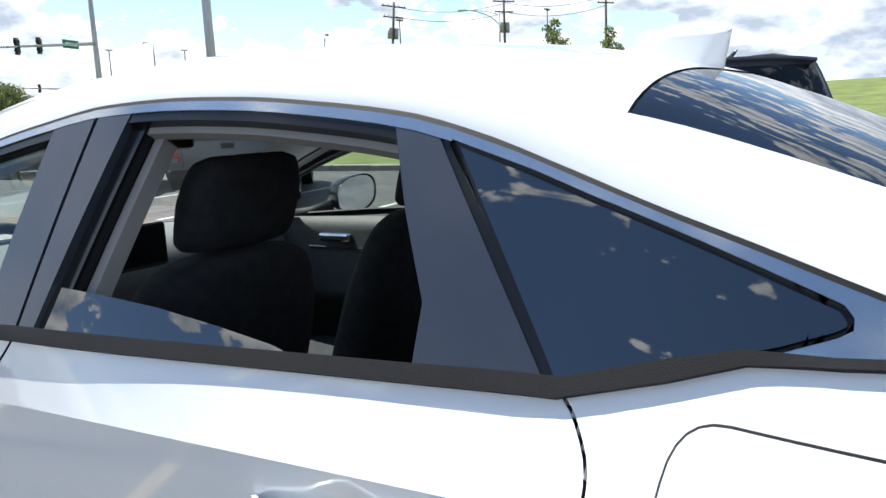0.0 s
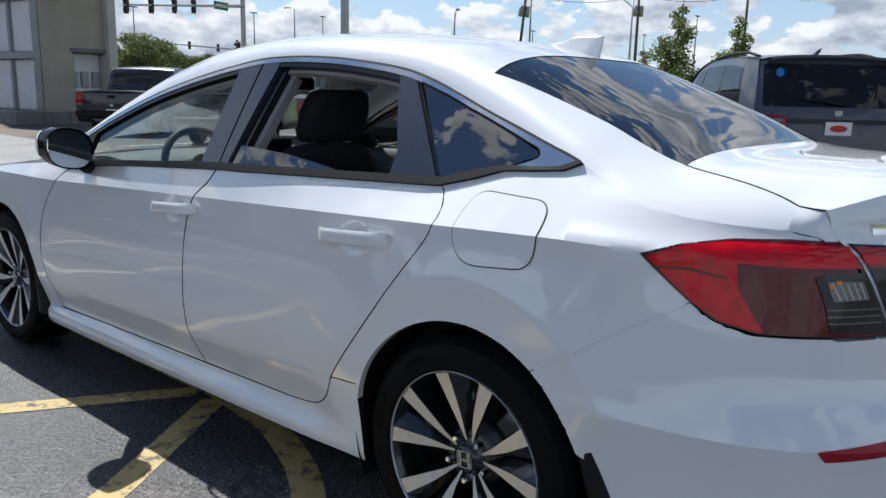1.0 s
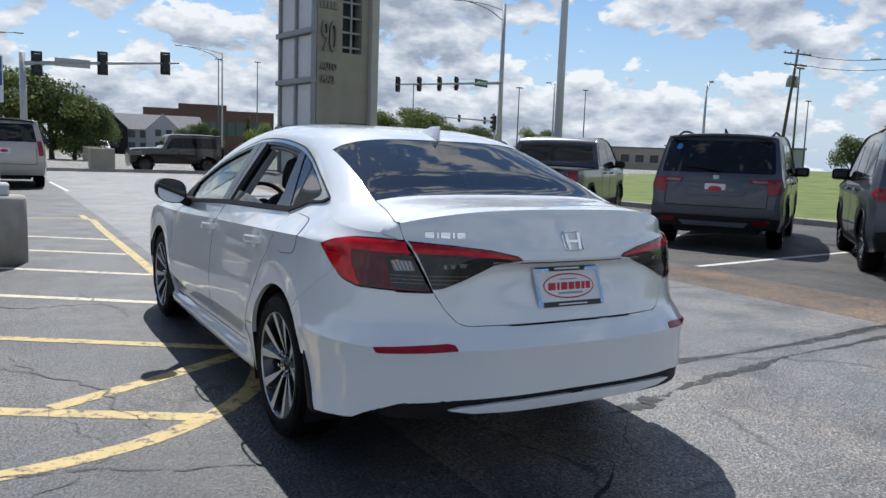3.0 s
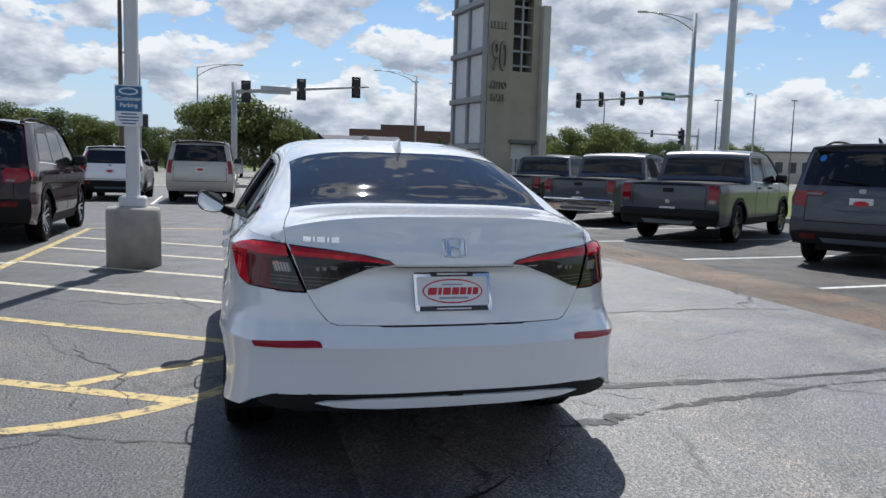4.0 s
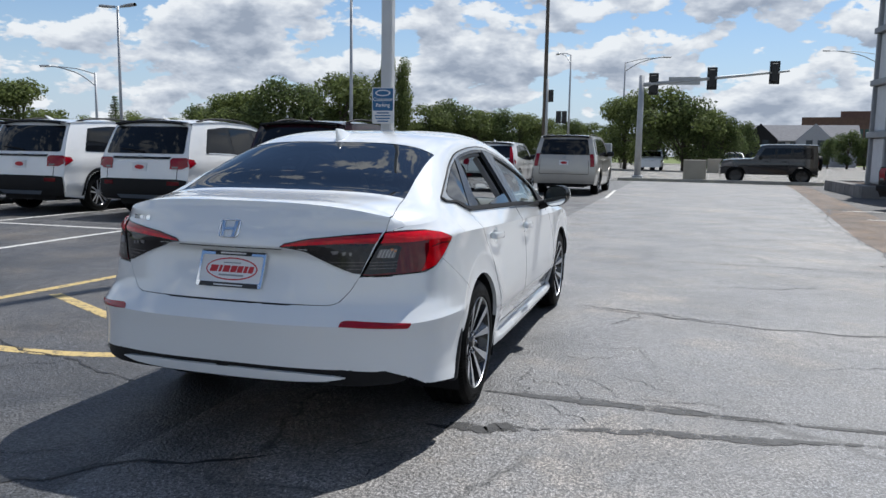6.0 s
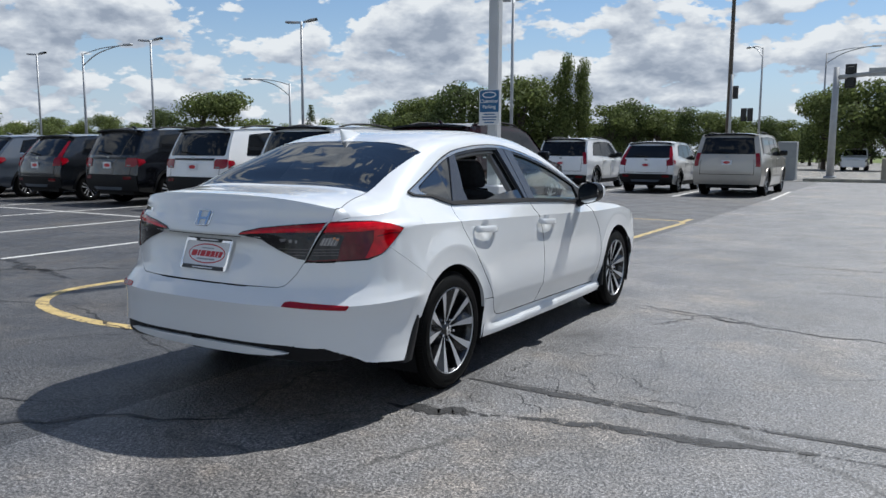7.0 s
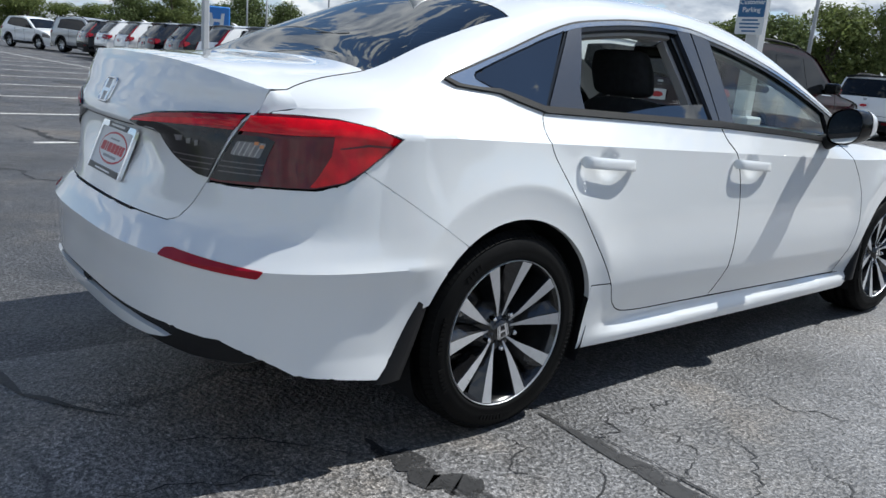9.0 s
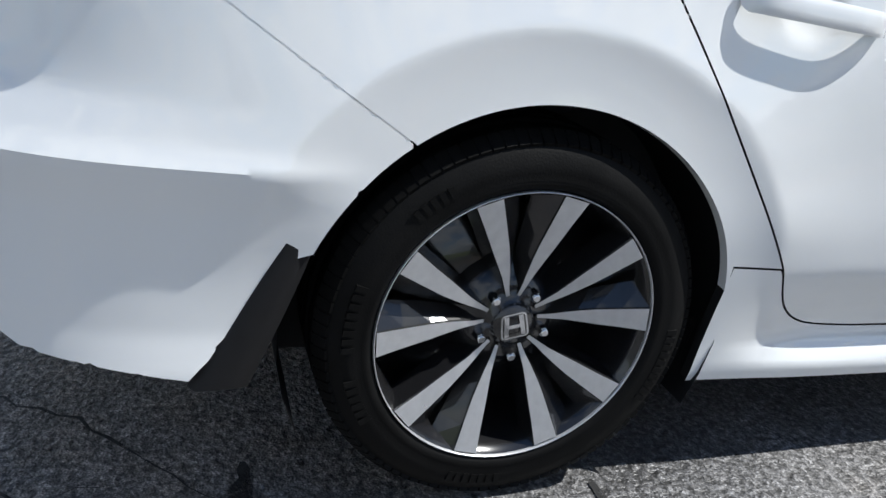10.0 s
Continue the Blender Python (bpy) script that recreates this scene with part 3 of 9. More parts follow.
def build_wheel():
    """One alloy wheel with its axle along x, outer face towards +x: tyre, rim, spokes, nuts and cap."""
    hub = empty("wheel_master", "", "")
    bm = bmesh.new()
    prof = [(-0.105, 0.232), (-0.112, 0.25), (-0.115, 0.275), (-0.106, 0.302), (-0.088, 0.316), (-0.05, 0.3195), (-0.046, 0.312), (-0.040, 0.312), (-0.036, 0.3202), (-0.004, 0.3205), (-0.002, 0.312),
            (0.003, 0.312), (0.006, 0.3205), (0.036, 0.3202), (0.040, 0.312), (0.046, 0.312), (0.05, 0.3195), (0.086, 0.316), (0.100, 0.305), (0.108, 0.292), (0.114, 0.276), (0.1165, 0.262), (0.113, 0.250), (0.1145, 0.247), (0.110, 0.238), (0.100, 0.2305)]
    lathe(bm, prof, 96)
    tyre = part("tyre", bm, RUBBER, hub, "black rubber tyre")
    # shoulder blocks and the raised bars where the maker's writing stands
    bm = bmesh.new()
    for k in range(100):
        a = 2 * math.pi * k / 100
        for s in (-1, 1):
            m = Matrix.Rotation(a, 4, "X") @ Matrix.Translation((s * 0.094, 0, 0.3105)) @ Matrix.Rotation(s * radians(32), 4, "Y")
            box(bm, -0.015, 0.015, -0.0078, 0.0078, -0.006, 0.0009, m=m)
    for a0, a1, r in ((60, 84, 0.272), (93, 112, 0.272), (230, 262, 0.272), (20, 36, 0.27), (150, 172, 0.27)):
        n = int((a1 - a0) / 3)
        for k in range(n):
            a = radians(a0 + k * 3)
            m = Matrix.Rotation(a, 4, "X") @ Matrix.Translation((0.1145, 0, r))
            box(bm, -0.003, 0.0028, -0.0045, 0.0045, -0.009, 0.009, m=m)
    tagged(part("tread", bm, RUBBER, hub, "moulded tread blocks and sidewall bars"), "moulded tread blocks and sidewall bars", kind="stuff")
    bm = bmesh.new()
    lathe(bm, [(0.102, 0.2322), (0.109, 0.2322), (0.1105, 0.2314), (0.109, 0.2302), (0.100, 0.2300)], 80)
    part("rim_lip", bm, MACHINED, hub, "bright machined rim edge")
    bm = bmesh.new()
    lathe(bm, [(0.104, 0.2302), (0.100, 0.2265), (0.085, 0.219), (0.03, 0.212), (-0.06, 0.206), (-0.10, 0.222), (-0.105, 0.233)], 72)
    lathe(bm, [(0.02, 0.0), (0.02, 0.10), (0.0, 0.16), (-0.03, 0.21)], 40)      # drum behind
    part("barrel", bm, WHEEL_BLACK, hub, "black painted wheel barrel")
    # black spoke body and machined faces: five pairs
    bmb = bmesh.new()
    for k in range(10):
        bmf = bmesh.new()
        pair, sgn = k // 2, (1 if k % 2 else -1)
        base = 2 * math.pi * pair / 5 + math.pi / 2 - radians(8.5)
        a_in, a_out = base + sgn * radians(13.0), base + sgn * radians(17.6)

        def at(r, a, off, x):
            return Vector((x, r * math.cos(a) - off * math.sin(a), r * math.sin(a) + off * math.cos(a)))
        front, back = [], []
        for r, t, w, x in ((0.046, -0.35, 0.0030, 0.068), (0.066, 0.0, 0.0042, 0.073), (0.088, 0.08, 0.0066, 0.078), (0.112, 0.30, 0.0098, 0.083), (0.140, 0.52, 0.0132, 0.089), (0.185, 0.80, 0.0168, 0.098), (0.2270, 1.0, 0.0205, 0.1065)):
            a = a_in + (a_out - a_in) * t
            wide, steep = 0.014 + 0.026 * max(0.0, t) ** 1.5, 0.008
            lo, hi = (steep, wide) if sgn < 0 else (wide, steep)          # a broad flank towards the partner
            front.append((at(r, a, -w, x), at(r, a, w, x)))
            back.append((at(r, a, -w - 0.0016, x - 0.003), at(r, a, w + 0.0016, x - 0.003), at(r, a, -w - lo, x - 0.030 - (0.02 if lo == steep else 0)), at(r, a, w + hi, x - 0.030 - (0.02 if hi == steep else 0))))
        for (a, b), (c, d) in zip(front, front[1:]):
            bmf.faces.new([bmf.verts.new(q) for q in (a, c, d, b)][::-1])
        for A, B in zip(back, back[1:]):
            va, vb = [bmb.verts.new(q) for q in A], [bmb.verts.new(q) for q in B]
            bmb.faces.new((va[0], vb[0], vb[1], va[1]))
            bmb.faces.new((va[0], va[2], vb[2], vb[0]))
            bmb.faces.new((va[1], vb[1], vb[3], va[3]))
        part("spoke_face", bmf, MACHINED, hub, "bright machined spoke face")
        for i in range(len(front) - 1):
            for j in (0, 1):
                bmb.faces.new([bmb.verts.new(q) for q in (front[i][j], front[i + 1][j], back[i + 1][j], back[i][j])])
    lathe(bmb, [(0.02, 0.100), (0.060, 0.074), (0.066, 0.060), (0.066, 0.040), (0.078, 0.034)], 40)
    # webs between the two spokes of a pair
    for k in range(5):
        base = 2 * math.pi * k / 5 + math.pi / 2 - radians(8.5)
        q = [Vector((x, r * math.cos(a), r * math.sin(a))) for r, a, x in ((0.07, base - 0.24, 0.06), (0.07, base + 0.24, 0.06), (0.14, base + 0.2, 0.035), (0.14, base - 0.2, 0.035))]
        bmb.faces.new([bmb.verts.new(v) for v in q])
    bmesh.ops.recalc_face_normals(bmb, faces=bmb.faces[:])
    part("spokes", bmb, WHEEL_BLACK, hub, "gloss black spokes")
    bm = bmesh.new()
    lathe(bm, [(0.078, 0.034), (0.082, 0.031), (0.084, 0.0)], 32)
    cap = part("centre_cap", bm, WHEEL_BLACK, hub, "black centre cap")
    bm = bmesh.new()
    mm = Matrix.Translation((0.0845, 0, 0)) @ Matrix(((0, 0, 1, 0), (1, 0, 0, 0), (0, 1, 0, 0), (0, 0, 0, 1)))
    for pts in ([(-0.018, -0.017), (-0.011, -0.017), (-0.008, 0.019), (-0.016, 0.019)], [(0.011, -0.017), (0.018, -0.017), (0.016, 0.019), (0.008, 0.019)], [(-0.010, -0.003), (0.010, -0.003), (0.010, 0.003), (-0.010, 0.003)]):
        prism(bm, pts, 0.0015, mm)
    ring = rounded([(-0.024, -0.021), (0.024, -0.021), (0.021, 0.023), (-0.021, 0.023)], 0.008)
    inner = inset(ring, 0.0028)
    n = min(len(ring), len(inner))
    va, vb = [bm.verts.new(mm @ Vector((*p, 0.0015))) for p in ring[:n]], [bm.verts.new(mm @ Vector((*p, 0.0015))) for p in inner[:n]]
    for i in range(n):
        bm.faces.new((va[i], va[(i + 1) % n], vb[(i + 1) % n], vb[i]))
    part("cap_emblem", bm, CHROME, cap, "small chrome emblem")
    for k in range(5):
        a = 2 * math.pi * k / 5 + math.pi / 2 + radians(28)
        bm = bmesh.new()
        c = Vector((0, 0.057 * math.cos(a), 0.057 * math.sin(a)))
        cyl(bm, c + Vector((0.062, 0, 0)), c + Vector((0.083, 0, 0)), 0.0095, 0.0085, 6, smooth=False)
        cyl(bm, c + Vector((0.083, 0, 0)), c + Vector((0.087, 0, 0)), 0.0085, 0.005, 10)
        part("wheel_nut", bm, CHROME, hub, "chrome wheel nut")
    bm = bmesh.new()
    a = radians(212)
    cyl(bm, (0.075, 0.196 * math.cos(a), 0.196 * math.sin(a)), (0.098, 0.186 * math.cos(a), 0.186 * math.sin(a)), 0.005, 0.004, 8)
    part("tyre_valve", bm, CHROME, hub, "short metal tyre valve")
    return hub


def build_sedan():
    car = empty("sedan", "pearl white four-door sedan parked on the asphalt, windows lowered, black trim", "car")
    # --- doors, wings, sills
    rear_edge = spline([(0.165, 0.990), (0.118, 0.935), (0.125, 0.875), (0.205, 0.765), (0.335, 0.590), (0.450, 0.433)], 6)
    rd_bottom = spline([(0.450, 0.433), (0.50, 0.350), (0.58, 0.305), (0.70, 0.293)], 5)
    b_line = spline([(1.065, 0.968), (1.10, 0.915), (1.165, 0.85), (1.20, 0.72), (1.20, 0.52), (1.18, 0.37), (1.145, 0.287)], 5)
    f_line = spline([(2.03, 0.905), (2.16, 0.845), (2.28, 0.70), (2.30, 0.54), (2.27, 0.36), (2.24, 0.268)], 5)
    belt_r = [(1.065, 0.960), (0.6, 0.972), (0.165, 0.985)]
    belt_f = [(2.03, 0.905), (1.6, 0.936), (1.065, 0.960)]
    for sx in (-1, 1):
        bm = bmesh.new()
        rd = rear_edge + rd_bottom[1:] + b_line[::-1]
        sided(bm, inset(rd, 0.0028), sx, 0.0126, rim=0.02)
        door = part("rear_door", bm, [PAINT_WHITE, PLASTIC], car)
        bm = bmesh.new()
        fd = b_line + [(1.4, 0.283), (1.8, 0.276)] + f_line[::-1]
        sided(bm, inset(fd, 0.0028), sx, 0.0126, rim=0.02)
        fdoor = part("front_door", bm, [PAINT_WHITE, PLASTIC], car)
        # handles with their cup and grip
        for owner, yc, zc in ((door, 0.385, 0.838), (fdoor, 1.265, 0.818)):
            xs = side(yc, zc)
            bm = bmesh.new()
            def handle_fn(a, c, yc=yc, zc=zc, sx=sx):
                t = (a - yc) / 0.135
                d = 0.032 * max(0.0, 1 - t ** 4) ** 0.5 * max(0.0, 1 - ((c - zc) / 0.027) ** 4) ** 0.5
                return Vector((sx * (side_x(c) + 0.002 + d), a, c - 0.055 * (a - yc)))
            patch(bm, rounded([(yc - 0.135, zc - 0.017), (yc + 0.135, zc - 0.019), (yc + 0.135, zc + 0.017), (yc - 0.135, zc + 0.020)], 0.012), handle_fn, 0.0135, 0.006, flip=(sx < 0), stepv=0.006)
            part("door_handle", bm, PAINT_WHITE, owner, "body-coloured pull handle")
        # rear quarter: from the rear door back round to the lamp and the boot lid
        bm = bmesh.new()
        shoulder = [(0.17, 0.988), (-0.01, 1.037), (-0.09, 1.041), (-0.172, 1.048), (-0.212, 1.066)]
        top = [(u_at_y(y, drip(y) + 0.0014), drip(y) + 0.0014) for y in (-0.22, -0.24, -0.26, -0.28, -0.30, -0.325, -0.35, -0.40, -0.47, -0.55, -0.61, -0.645, -0.66)]
        y_end = tail_y(0.668, 0.957)
        lid = [(u_at_y(-0.66 + (y_end + 0.66) * k, 0.966 - 0.009 * k), 0.966 - 0.009 * k) for k in (0.35, 0.7, 1.0)] + [(u_at_x(0.668, 0.951), 0.951)]
        lamp_top = [(u_at_y(y, z), z) for y, z in ((-0.66, 0.953), (-0.58, 0.950), (-0.50, 0.936), (-0.425, 0.909))]
        lamp_low = [(u_at_y(y, z), z) for y, z in ((-0.47, 0.872), (-0.53, 0.825))]
        seam = seam_line((-0.53, 0.825), (-0.205, 0.616))[1:-1]
        arch = arch_line(0.0, 0.357, 124.9, 2, 60)
        foot = [(0.352, 0.4370), (0.45, 0.4330)]
        q = shoulder + top + lid + lamp_top + lamp_low + seam + arch + foot + rear_edge[::-1]
        sided(bm, inset(q, 0.0009), sx, 0.01, rim=0.02)
        quarter = part("rear_quarter", bm, PAINT_WHITE, car)
        # fuel flap on the left alone
        if sx < 0:
            bm = bmesh.new()
            flap = rounded([(0.045, 0.990), (-0.190, 0.982), (-0.185, 0.835), (0.005, 0.818), (0.055, 0.87)], 0.05, 6)
            ring_out, ring_in = flap, inset(flap, 0.0028)
            sided(bm, ring_in, sx, 0.03, rim=0.0, lift=0.0022)
            part("fuel_flap", bm, PAINT_WHITE, quarter)
            bm = bmesh.new()
            sided(bm, ring_out, sx, 0.03, rim=0.0, lift=0.0009)
            part("fuel_flap_gap", bm, PLASTIC, quarter, "dark gap round the fuel flap")
        # sill
        bm = bmesh.new()
        sl = [(0.340, 0.205), (0.352, 0.435), (0.448, 0.431)] + rd_bottom[1:] + [(1.145, 0.285), (1.4, 0.281), (1.8, 0.274), (2.24, 0.266), (2.36, 0.27), (2.34, 0.19), (1.6, 0.188), (0.8, 0.196)]
        sided(bm, inset(sl, 0.0012), sx, 0.02, rim=0.02)
        part("sill", bm, [PAINT_WHITE, PLASTIC], car)
        # front wing
        bm = bmesh.new()
        fw = f_line + [(2.36, 0.262)] + arch_line(WB, 0.357, 189, 12) + [(3.12, 0.47), (3.20, 0.62), (3.16, 0.68), (3.30, 0.742), (3.2, 0.765), (3.0, 0.805), (2.7, 0.858), (2.3, 0.895)]
        sided(bm, inset(fw, 0.002), sx, 0.03)
        part("front_wing", bm, [PAINT_WHITE, PLASTIC], car)
        # head lamp
        bm = bmesh.new()
        sided(bm, rounded([(3.17, 0.68), (3.31, 0.742), (3.75, 0.71), (3.78, 0.665), (3.4, 0.655)], 0.02), sx, 0.03)
        part("head_lamp", bm, CLEAR_LENS, car, "clear slim head lamp")
    # --- rear bumper, one piece right round
    bm = bmesh.new()
    for sx in (-1, 1):
        bp = [(-1.36, 0.392), (u_at_x(0.5, 0.39), 0.390), (u_at_x(0.70, 0.375), 0.375), (u_at_x(0.79, 0.33), 0.325), (u_at_y(-0.70, 0.30), 0.298), (u_at_y(-0.488, 0.270), 0.270), (u_at_y(-0.462, 0.30), 0.30),
              (u_at_y(-0.408, 0.38), 0.38), (u_at_y(-0.352, 0.452), 0.452)] + arch_line(0.0, 0.357, 157.5, 125.2, 34) + \
             seam_line((-0.205, 0.6155), (-0.53, 0.8245))[1:] + [(u_at_y(-0.57, 0.795), 0.795), (u_at_y(-0.64, 0.772), 0.772), (u_at_x(0.60, 0.766), 0.766), (u_at_x(0.566, 0.767), 0.767),
              (u_at_x(0.535, 0.71), 0.71), (u_at_x(0.495, 0.662), 0.662), (u_at_x(0.46, 0.648), 0.648), (-1.36, 0.645)]
        bp = [(-1.36, p[1]) if p[0] < -1.355 else p for p in inset(bp, 0.0008)]
        sided(bm, bp, sx, 0.01, rim=0.02, seam_u=-1.352)
    bmesh.ops.remove_doubles(bm, verts=bm.verts[:], dist=0.0045)
    bumper = part("rear_bumper", bm, [PAINT_WHITE, PAINT_WHITE], car)
    for sx in (-1, 1):
        bm = bmesh.new()
        rf = rounded([(u_at_x(0.512, 0.585), 0.572), (u_at_x(0.765, 0.57), 0.553), (u_at_x(0.77, 0.585), 0.573), (u_at_x(0.545, 0.60), 0.595), (u_at_x(0.52, 0.60), 0.591)], 0.006)
        sided(bm, rf, sx, 0.02, rim=0.006, lift=0.003)
        part("reflector", bm, REFLECTOR, bumper, "slim red reflector")
        # mud flaps behind the rear wheels and behind the front wheels
        for yc, zt in ((0.0, 0.505), (WB, 0.43)):
            bm = bmesh.new()
            rows = []
            for k in range(9):
                t = k / 8
                z = zt - (zt - 0.255 + 0.03 * (yc > 0)) * t
                yy = yc - 0.356 - 0.124 * t ** 1.15 if yc == 0 else yc - 0.335 - 0.055 * t
                w = 0.036 + 0.034 * t if yc == 0 else 0.03 + 0.03 * t
                xo = 0.880 + 0.004 * t ** 0.5
                rows.append([Vector((sx * xx, yy + dy, z)) for xx, dy in ((0.66, -0.012), (xo - 0.06, -0.012), (xo - 0.015, -0.010), (xo, 0.0), (xo, w * 0.5), (xo - 0.006, w), (xo - 0.05, w * 0.9), (0.66, w * 0.6))])
            grid(bm, rows, flip=(sx > 0), wrap=True)
            part("mud_flap", bm, PLASTIC, car, "black moulded mud flap")
    # body-coloured backing behind the joint between quarter and bumper
    for sx in (-1, 1):
        bm = bmesh.new()
        mid = [(y, z) for y, z in ((-0.53 + 0.325 * k / 40, 0.82475 - 0.209 * k / 40) for k in range(1, 40))]
        sided(bm, [(u_at_y(y - 0.003, z - 0.005), z - 0.005) for y, z in mid] + [(u_at_y(y + 0.003, z + 0.005), z + 0.005) for y, z in mid[::-1]], sx, 0.02, rim=0.0, lift=-0.0022)
        part("joint_backing", bm, PAINT_WHITE, bumper, "body-coloured joint backing")
    # black lower strip and the pale blade below it
    bm = bmesh.new()
    for sx in (-1, 1):
        sided(bm, [(-1.36, 0.388), (u_at_x(0.5, 0.388), 0.386), (u_at_x(0.70, 0.372), 0.371), (u_at_x(0.77, 0.33), 0.335), (u_at_x(0.74, 0.315), 0.320), (u_at_x(0.60, 0.31), 0.312), (-1.36, 0.322)], sx, 0.03, rim=0.03, lift=-0.012)
    part("lower_grille", bm, PLASTIC, bumper, "black plastic lower bumper")
    bm = bmesh.new()
    for sx in (-1, 1):
        sided(bm, [(-1.36, 0.372), (u_at_x(0.35, 0.37), 0.370), (u_at_x(0.50, 0.362), 0.362), (u_at_x(0.545, 0.355), 0.355), (u_at_x(0.46, 0.338), 0.340), (u_at_x(0.3, 0.331), 0.333), (-1.36, 0.330)], sx, 0.03, rim=0.02, lift=0.004)
    bmesh.ops.remove_doubles(bm, verts=bm.verts[:], dist=0.003)
    part("lower_blade", bm, PAINT_WHITE, bumper, "body-coloured lower blade")
    # front bumper
    bm = bmesh.new()
    for sx in (-1, 1):
        sided(bm, [(3.13, 0.468), (3.205, 0.62), (3.17, 0.685), (3.4, 0.65), (3.78, 0.66), (4.1, 0.70), (4.1, 0.21), (3.4, 0.20), (3.07, 0.225), (3.09, 0.36)], sx, 0.04, rim=0.01)
    part("front_bumper", bm, PAINT_WHITE, car)
    # --- boot lid: deck and rear face
    bm = bmesh.new()
    etas = steps(-0.405, -0.66, 9)
    upper(bm, etas, 7, 21)
    # last strip of the deck up to the lip
    last = section(-0.66, 7, 14)[7:]
    last = [Vector((-p.x, p.y, p.z)) for p in last] + last[::-1][1:]
    rows = []
    for t in steps(0, 1, 4):
        row = []
        for p in last:
            xl = max(-0.652, min(0.652, p.x))
            yl, zl = tail_y(xl, lip_z(xl)), lip_z(xl)
            row.append(Vector((p.x + (xl - p.x) * t, p.y + (yl - p.y) * t, p.z + (zl - p.z) * t + 0.004 * math.sin(math.pi * t) * (1 - (abs(p.x) / 0.66) ** 4))))
        rows.append(row)
    grid(bm, rows)
    for f in bm.faces:
        f.smooth = True
    lid_o = [(x, lip_z(x)) for x in steps(-0.65, 0.65, 26)] + [(0.6415, 0.951), (0.5685, 0.772), (0.532, 0.708), (0.490, 0.660), (0.455, 0.6495)] + \
            [(-0.455, 0.6495), (-0.490, 0.660), (-0.532, 0.708), (-0.5685, 0.772), (-0.6415, 0.951)]
    patch(bm, lid_o, lambda x, z: Vector((x, tail_y(x, z), z)), 0.026, 0.012, stepv=0.012)
    bmesh.ops.remove_doubles(bm, verts=bm.verts[:], dist=0.0008)
    bmesh.ops.recalc_face_normals(bm, faces=bm.faces[:])
    for e in bm.edges:
        if all(v.co.y < -0.70 and abs(v.co.z - lip_z(v.co.x)) < 0.0015 for v in e.verts):
            e.smooth = False
    lid = part("boot_lid", bm, [PAINT_WHITE, PAINT_WHITE], car)

    def on_tail(bm, outline, lift, step=0.02, rim=0.004):
        patch(bm, outline, lambda x, z: Vector((x, tail_y(x, z) - lift * (1.0 + 0.0), z)), step, rim)

    # --- tail lamps: outer part on the quarter, inner part on the lid
    for sx in (-1, 1):
        o = [(u_at_x(0.642, 0.951), 0.951)] + [(u_at_y(y, z), z) for y, z in ((-0.66, 0.952), (-0.58, 0.949), (-0.50, 0.935), (-0.427, 0.908), (-0.475, 0.868), (-0.535, 0.820), (-0.575, 0.793), (-0.645, 0.774))] + [(u_at_x(0.60, 0.768), 0.768), (u_at_x(0.571, 0.770), 0.770)]
        bm = bmesh.new()
        sided(bm, inset(o, 0.002), sx, 0.022, rim=0.01, lift=0.003)
        lamp = part("tail_lamp", bm, GLOSS_BLACK, car, "glossy red wraparound tail lamp")

        def lens(name, pts, mt, lift, lb, rd=0.0, step=0.02):
            bm = bmesh.new()
            sided(bm, rounded(pts, rd) if rd else pts, sx, step, rim=0.002, lift=lift)
            return part(name, bm, mt, lamp, lb)

        def at(y, z):
            return (u_at_y(y, z), z)

        def ax(x, z):
            return (u_at_x(x, z), z)
        lens("outer_lens", inset(o, 0.003), DARK_RED_LENS, 0.0050, "deep red lens")
        # bright arrow: upper bar to the tip and the outer flank
        lens("light_guide", [ax(0.640, 0.938), at(-0.66, 0.941), at(-0.58, 0.941), at(-0.505, 0.929), at(-0.440, 0.907), at(-0.455, 0.893), at(-0.52, 0.906), at(-0.60, 0.908), at(-0.66, 0.904), ax(0.630, 0.902)], RED_LENS, 0.0095, "bright red light bar")
        lens("light_guide", [at(-0.448, 0.901), at(-0.52, 0.912), at(-0.595, 0.919), at(-0.605, 0.86), at(-0.640, 0.800), at(-0.655, 0.781), at(-0.645, 0.780), at(-0.58, 0.797), at(-0.535, 0.826), at(-0.478, 0.873)], RED_LENS, 0.0060, "bright red outer flank")
        # shade along the crease, put in as a flat dark red strip
        lens("lens_crease", [at(-0.452, 0.889), at(-0.52, 0.893), at(-0.585, 0.880), at(-0.587, 0.876), at(-0.52, 0.887), at(-0.456, 0.885)], DARK_RED_LENS, 0.0068, "dark red line painted for the lens crease")
        lens("smoked_insert", [ax(0.628, 0.893), ax(0.688, 0.893), ax(0.704, 0.884), ax(0.696, 0.845), ax(0.690, 0.782), ax(0.60, 0.775), ax(0.580, 0.778)], SMOKE_LENS, 0.0072, "smoked dark lens insert")
        lens("reversing_lens", [ax(0.632, 0.878), ax(0.690, 0.878), ax(0.682, 0.840), ax(0.620, 0.843)], CLEAR_LENS, 0.0086, "clear reversing lens", 0.006)
        for k in range(5):
            x = 0.637 + 0.011 * k
            lens("lens_flute", [ax(x, 0.876), ax(x + 0.003, 0.876), ax(x - 0.007, 0.843), ax(x - 0.010, 0.843)], FLUTE, 0.0096, "pale upright flute")
